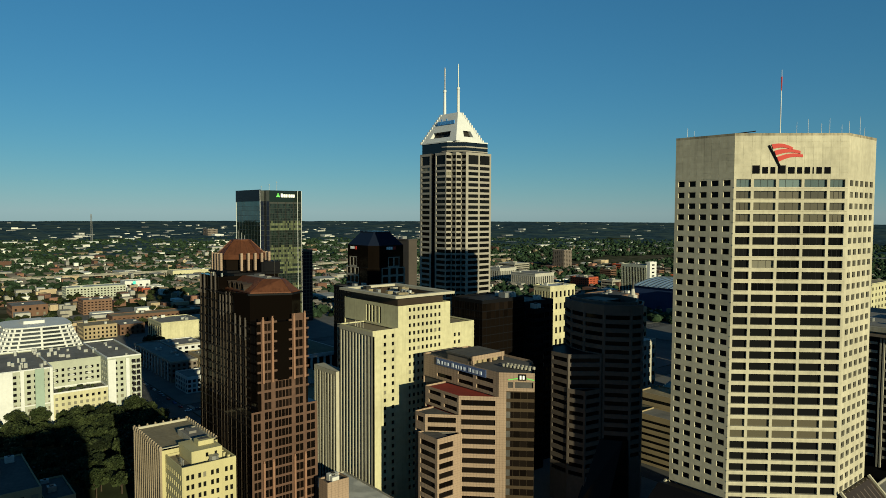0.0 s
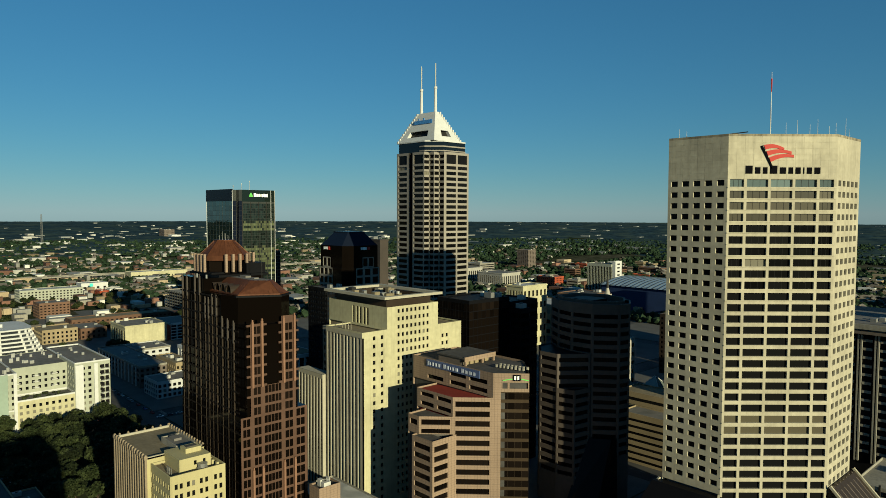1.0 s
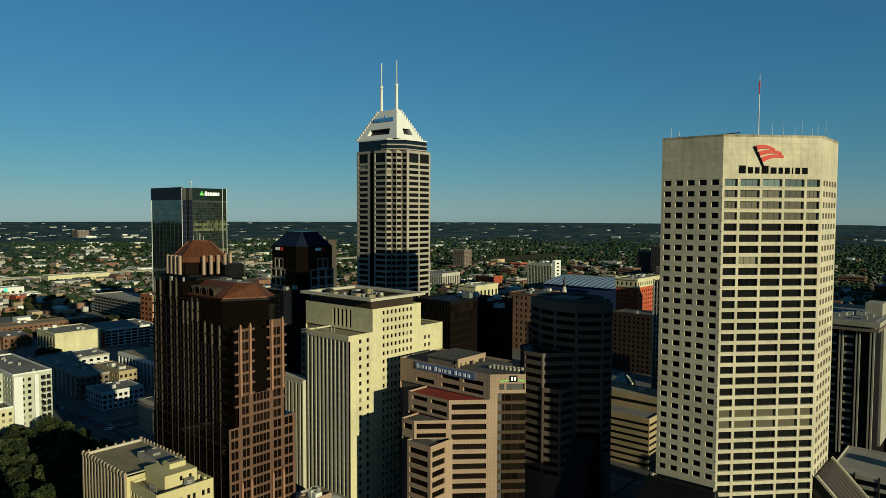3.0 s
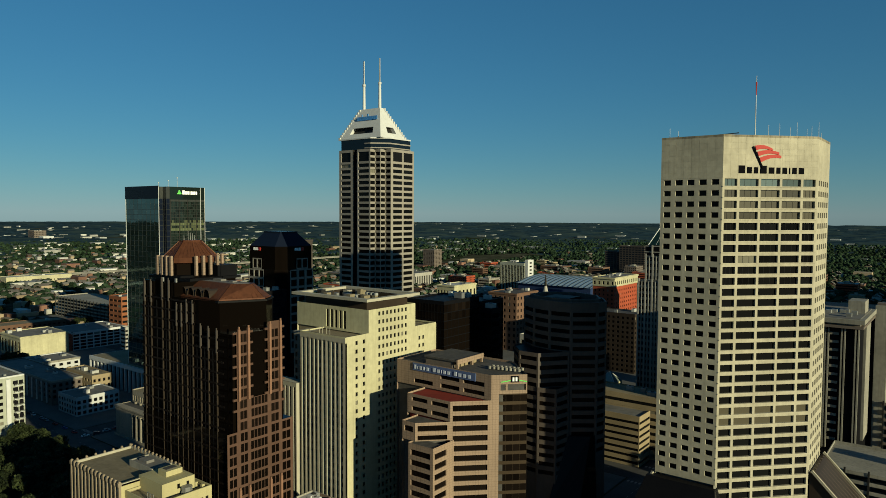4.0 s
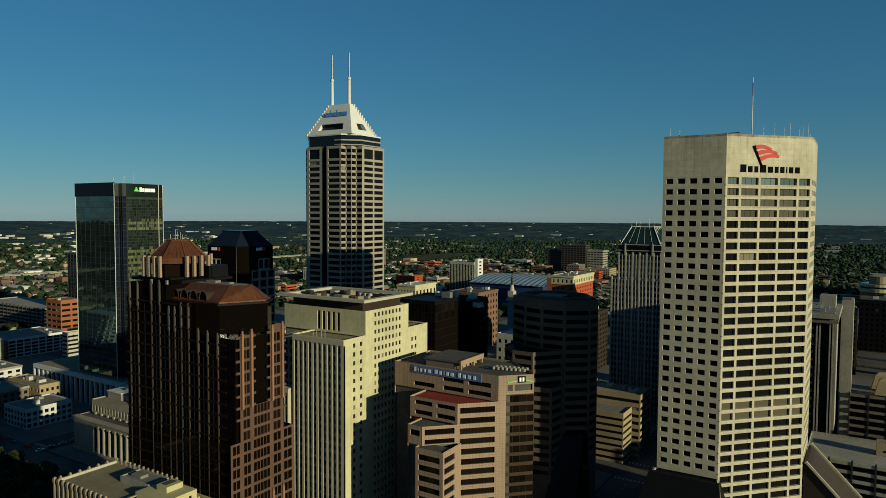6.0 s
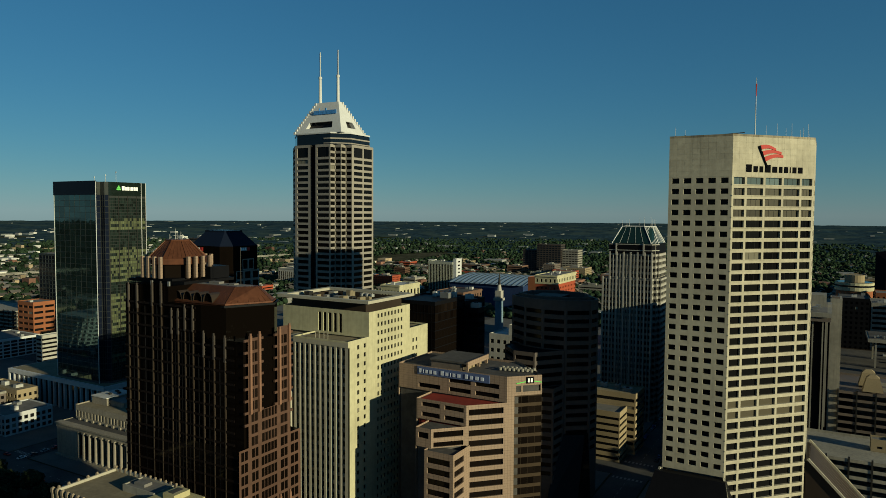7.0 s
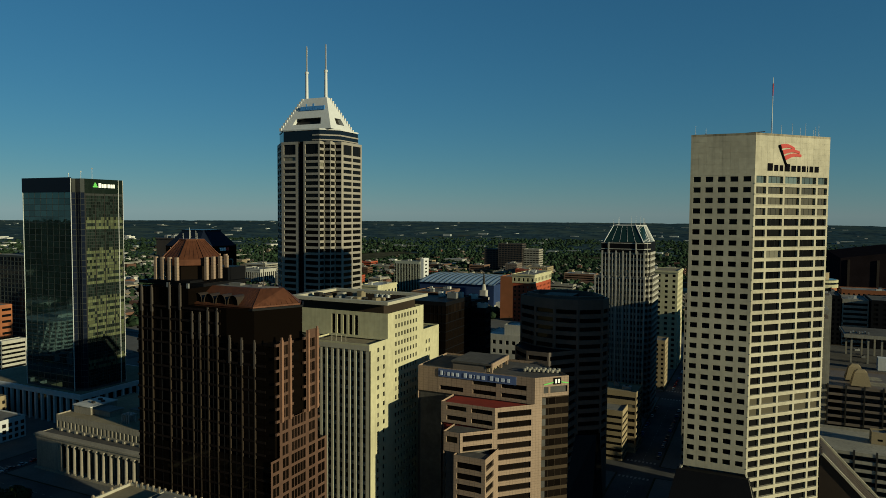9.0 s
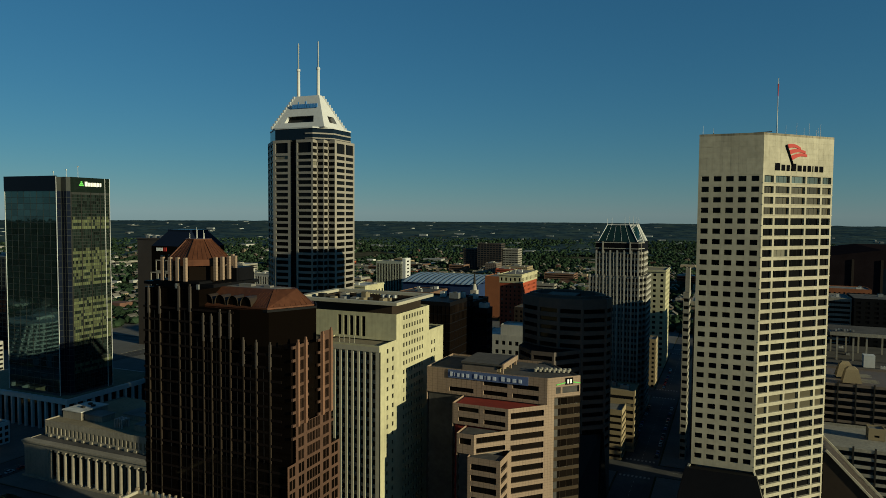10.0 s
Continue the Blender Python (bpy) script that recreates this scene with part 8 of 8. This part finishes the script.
# small houses with gabled roofs
x, y, r = scatter(3600, 900, 2500, 0.6)
keep = free(x, y, 10) & (rs.rand(len(x)) < np.clip((np.degrees(np.arctan2(y - CY, x - CX)) % 360 - 118) / 30, 0.75, 1.0)) & (rs.rand(len(x)) < np.clip(2.2 - r / 1000, 0.08, 1.0) ** np.where(x > -1300, 1.0, 0.5))
x, y, r = x[keep], y[keep], r[keep]
y = np.round(y / 34) * 34 + rs.uniform(-4, 4, len(y))
z = ground_at(x, y)
sx, sy, hh = 7 + 5 * rs.rand(len(x)), 9 + 6 * rs.rand(len(x)), 4.5 + 4 * rs.rand(len(x))
pick = rs.randint(0, 3, len(x))
for k, (wall, roof) in enumerate((("house_wall", "house_roof"), ("shed_tan", "house_roof"), ("shed_brick", "house_roof"))):
    m = pick == k
    v, f = boxes(x[m], y[m], sx[m], sy[m], z[m], hh[m], np.zeros(m.sum()))
    soup("house_walls", v, f, M[wall], "walls of many small suburban houses", "houses")
    n = m.sum()
    rv = np.zeros((n, 6, 3))
    for j, (a, b, c) in enumerate(((-1, -1, 0), (1, -1, 0), (1, 1, 0), (-1, 1, 0), (0, -1, 1), (0, 1, 1))):
        rv[:, j, 0] = x[m] + a * (sx[m] / 2 + 0.4)
        rv[:, j, 1] = y[m] + b * (sy[m] / 2 + 0.4)
        rv[:, j, 2] = z[m] + hh[m] + 0.05 + c * sx[m] * 0.35
    rf = (np.array([(0, 4, 5, 3), (1, 2, 5, 4), (0, 1, 4, 4), (2, 3, 5, 5)])[None] + (np.arange(n) * 6)[:, None, None]).reshape(-1, 4)
    rf = rf[np.arange(len(rf)) % 4 < 2]
    soup("house_roofs", rv.reshape(-1, 3), rf, M[roof], "gabled roofs of many small suburban houses", "houses")

# flat-roofed blocks of the quarter behind the towers
def midrise(x0, x1, y0, y1, h, wall, roof, label, strip):
    t = thing("midrise_block", ((x0 + x1) / 2, (y0 + y1) / 2, 0), label, "office building", "blocks behind the towers")
    w, p = Geo(), []
    n = max(1, int(h / 4.0))
    foot = rect(x0, x1, y0, y1)
    for k, (a, b) in enumerate(zip(foot, foot[1:] + foot[:1])):
        length = math.hypot(b[0] - a[0], b[1] - a[1])
        facade(w, p, a, b, 0, h, bays(length, 1 if strip else max(2, int(length / 4.2)), 0.94 if strip else 0.5) if k < 2 else (), storeys(0.5, h - 0.8, n, 0.45), 0.25)
    w.parapet(foot, h, h + 0.9, 0.5)
    part("wall", w, M[wall], t)
    put_panes(t, p, 0)
    g = Geo()
    g.prism(inset(foot, 0.4), 0, h + 0.1)
    part("roof", g, M[roof], t)
    g = Geo()
    dx, dy = x1 - x0, y1 - y0
    g.box(x0 + 0.3 * dx, x0 + 0.55 * dx, y0 + 0.4 * dy, y0 + 0.7 * dy, h + 0.1, h + 3.4)
    g.box(x0 + 0.66 * dx, x0 + 0.8 * dx, y0 + 0.25 * dy, y0 + 0.4 * dy, h + 0.1, h + 2.0)
    part("roof_plant", g, M["concrete"], t)


rm = random.Random(52)
filled = [(-570, -440, 800, 940), (-675, -605, 915, 955), (-900, -815, 890, 960), (-1000, -930, 915, 980), (-735, -580, 1460, 1520), (-30, 290, 1040, 1300), (-1120, -1065, 1260, 1310)]
for _ in range(260):
    x, y = rm.uniform(-1150, 160), rm.uniform(760, 1560)
    sx, sy, h = rm.uniform(18, 62), rm.uniform(18, 50), 6 + 17 * rm.random() ** 2
    if len(filled) > 66 or y - 0.45 * -x < 350 or any(a < x + sx + 7 and x < b + 7 and c < y + sy + 7 and y < d + 7 for a, b, c, d in filled):
        continue
    filled.append((x, x + sx, y, y + sy))
    wall = rm.choice(("brick_brown", "concrete", "granite_dull", "brick_red", "brick_office", "brick_tan", "granite_shade"))
    what = {"brick_brown": "brown brick", "concrete": "grey concrete", "granite_dull": "dull brown stone", "brick_red": "red brick", "brick_office": "pale brown brick", "brick_tan": "tan brick", "granite_shade": "dark stone"}[wall]
    midrise(x, x + sx, y, y + sy, h, wall, rm.choice(("roof_grey", "roof_dark", "roof_white", "roof_grey")), "flat-roofed " + what + " block behind the downtown towers", rm.random() < 0.5)

# radio mast and raised motorway
t = thing("radio_mast", (-2890, 640, 0), "tall lattice radio mast far off in the suburb", "mast")
zb = float(ground_at(np.array([-2890.0]), np.array([640.0]))[0])
g = Geo()
for a, b in ((-3, -3), (3, -3), (3, 3), (-3, 3)):
    g.bar((-2890 + a, 640 + b, zb), (-2890 + a * 0.4, 640 + b * 0.4, zb + 108), 0.9)
for k in range(12):
    g.bar((-2893 + 0.15 * k, 637, zb + 9 * k), (-2887 - 0.15 * k, 637, zb + 9 * k + 9), 0.5)
part("lattice", g, M["metal_pale"], t)

t = thing("motorway", (-1490, 400, 0), "raised concrete motorway crossing the suburb", "motorway", kind="structure")
g = Geo()
g.box(-1502, -1478, -400, 1500, 7.4, 9.0)
part("deck", g, M["concrete"], t)
for e in (-1502, -1478.6):
    g = Geo()
    g.box(e, e + 0.6, -400, 1500, 9.004, 10.1)
    part("barrier", g, M["concrete"], t)
pr = Geo()
pr.box(-1500, -1480, -1.2, 1.2, 0, 7.39)
me = pr.mesh("pier", M["concrete"])
for k in range(46):
    ob = new("pier", me)
    ob.parent, ob.matrix_basis = t, t.matrix_basis.inverted() @ pose(0, -390 + 41 * k, 0)
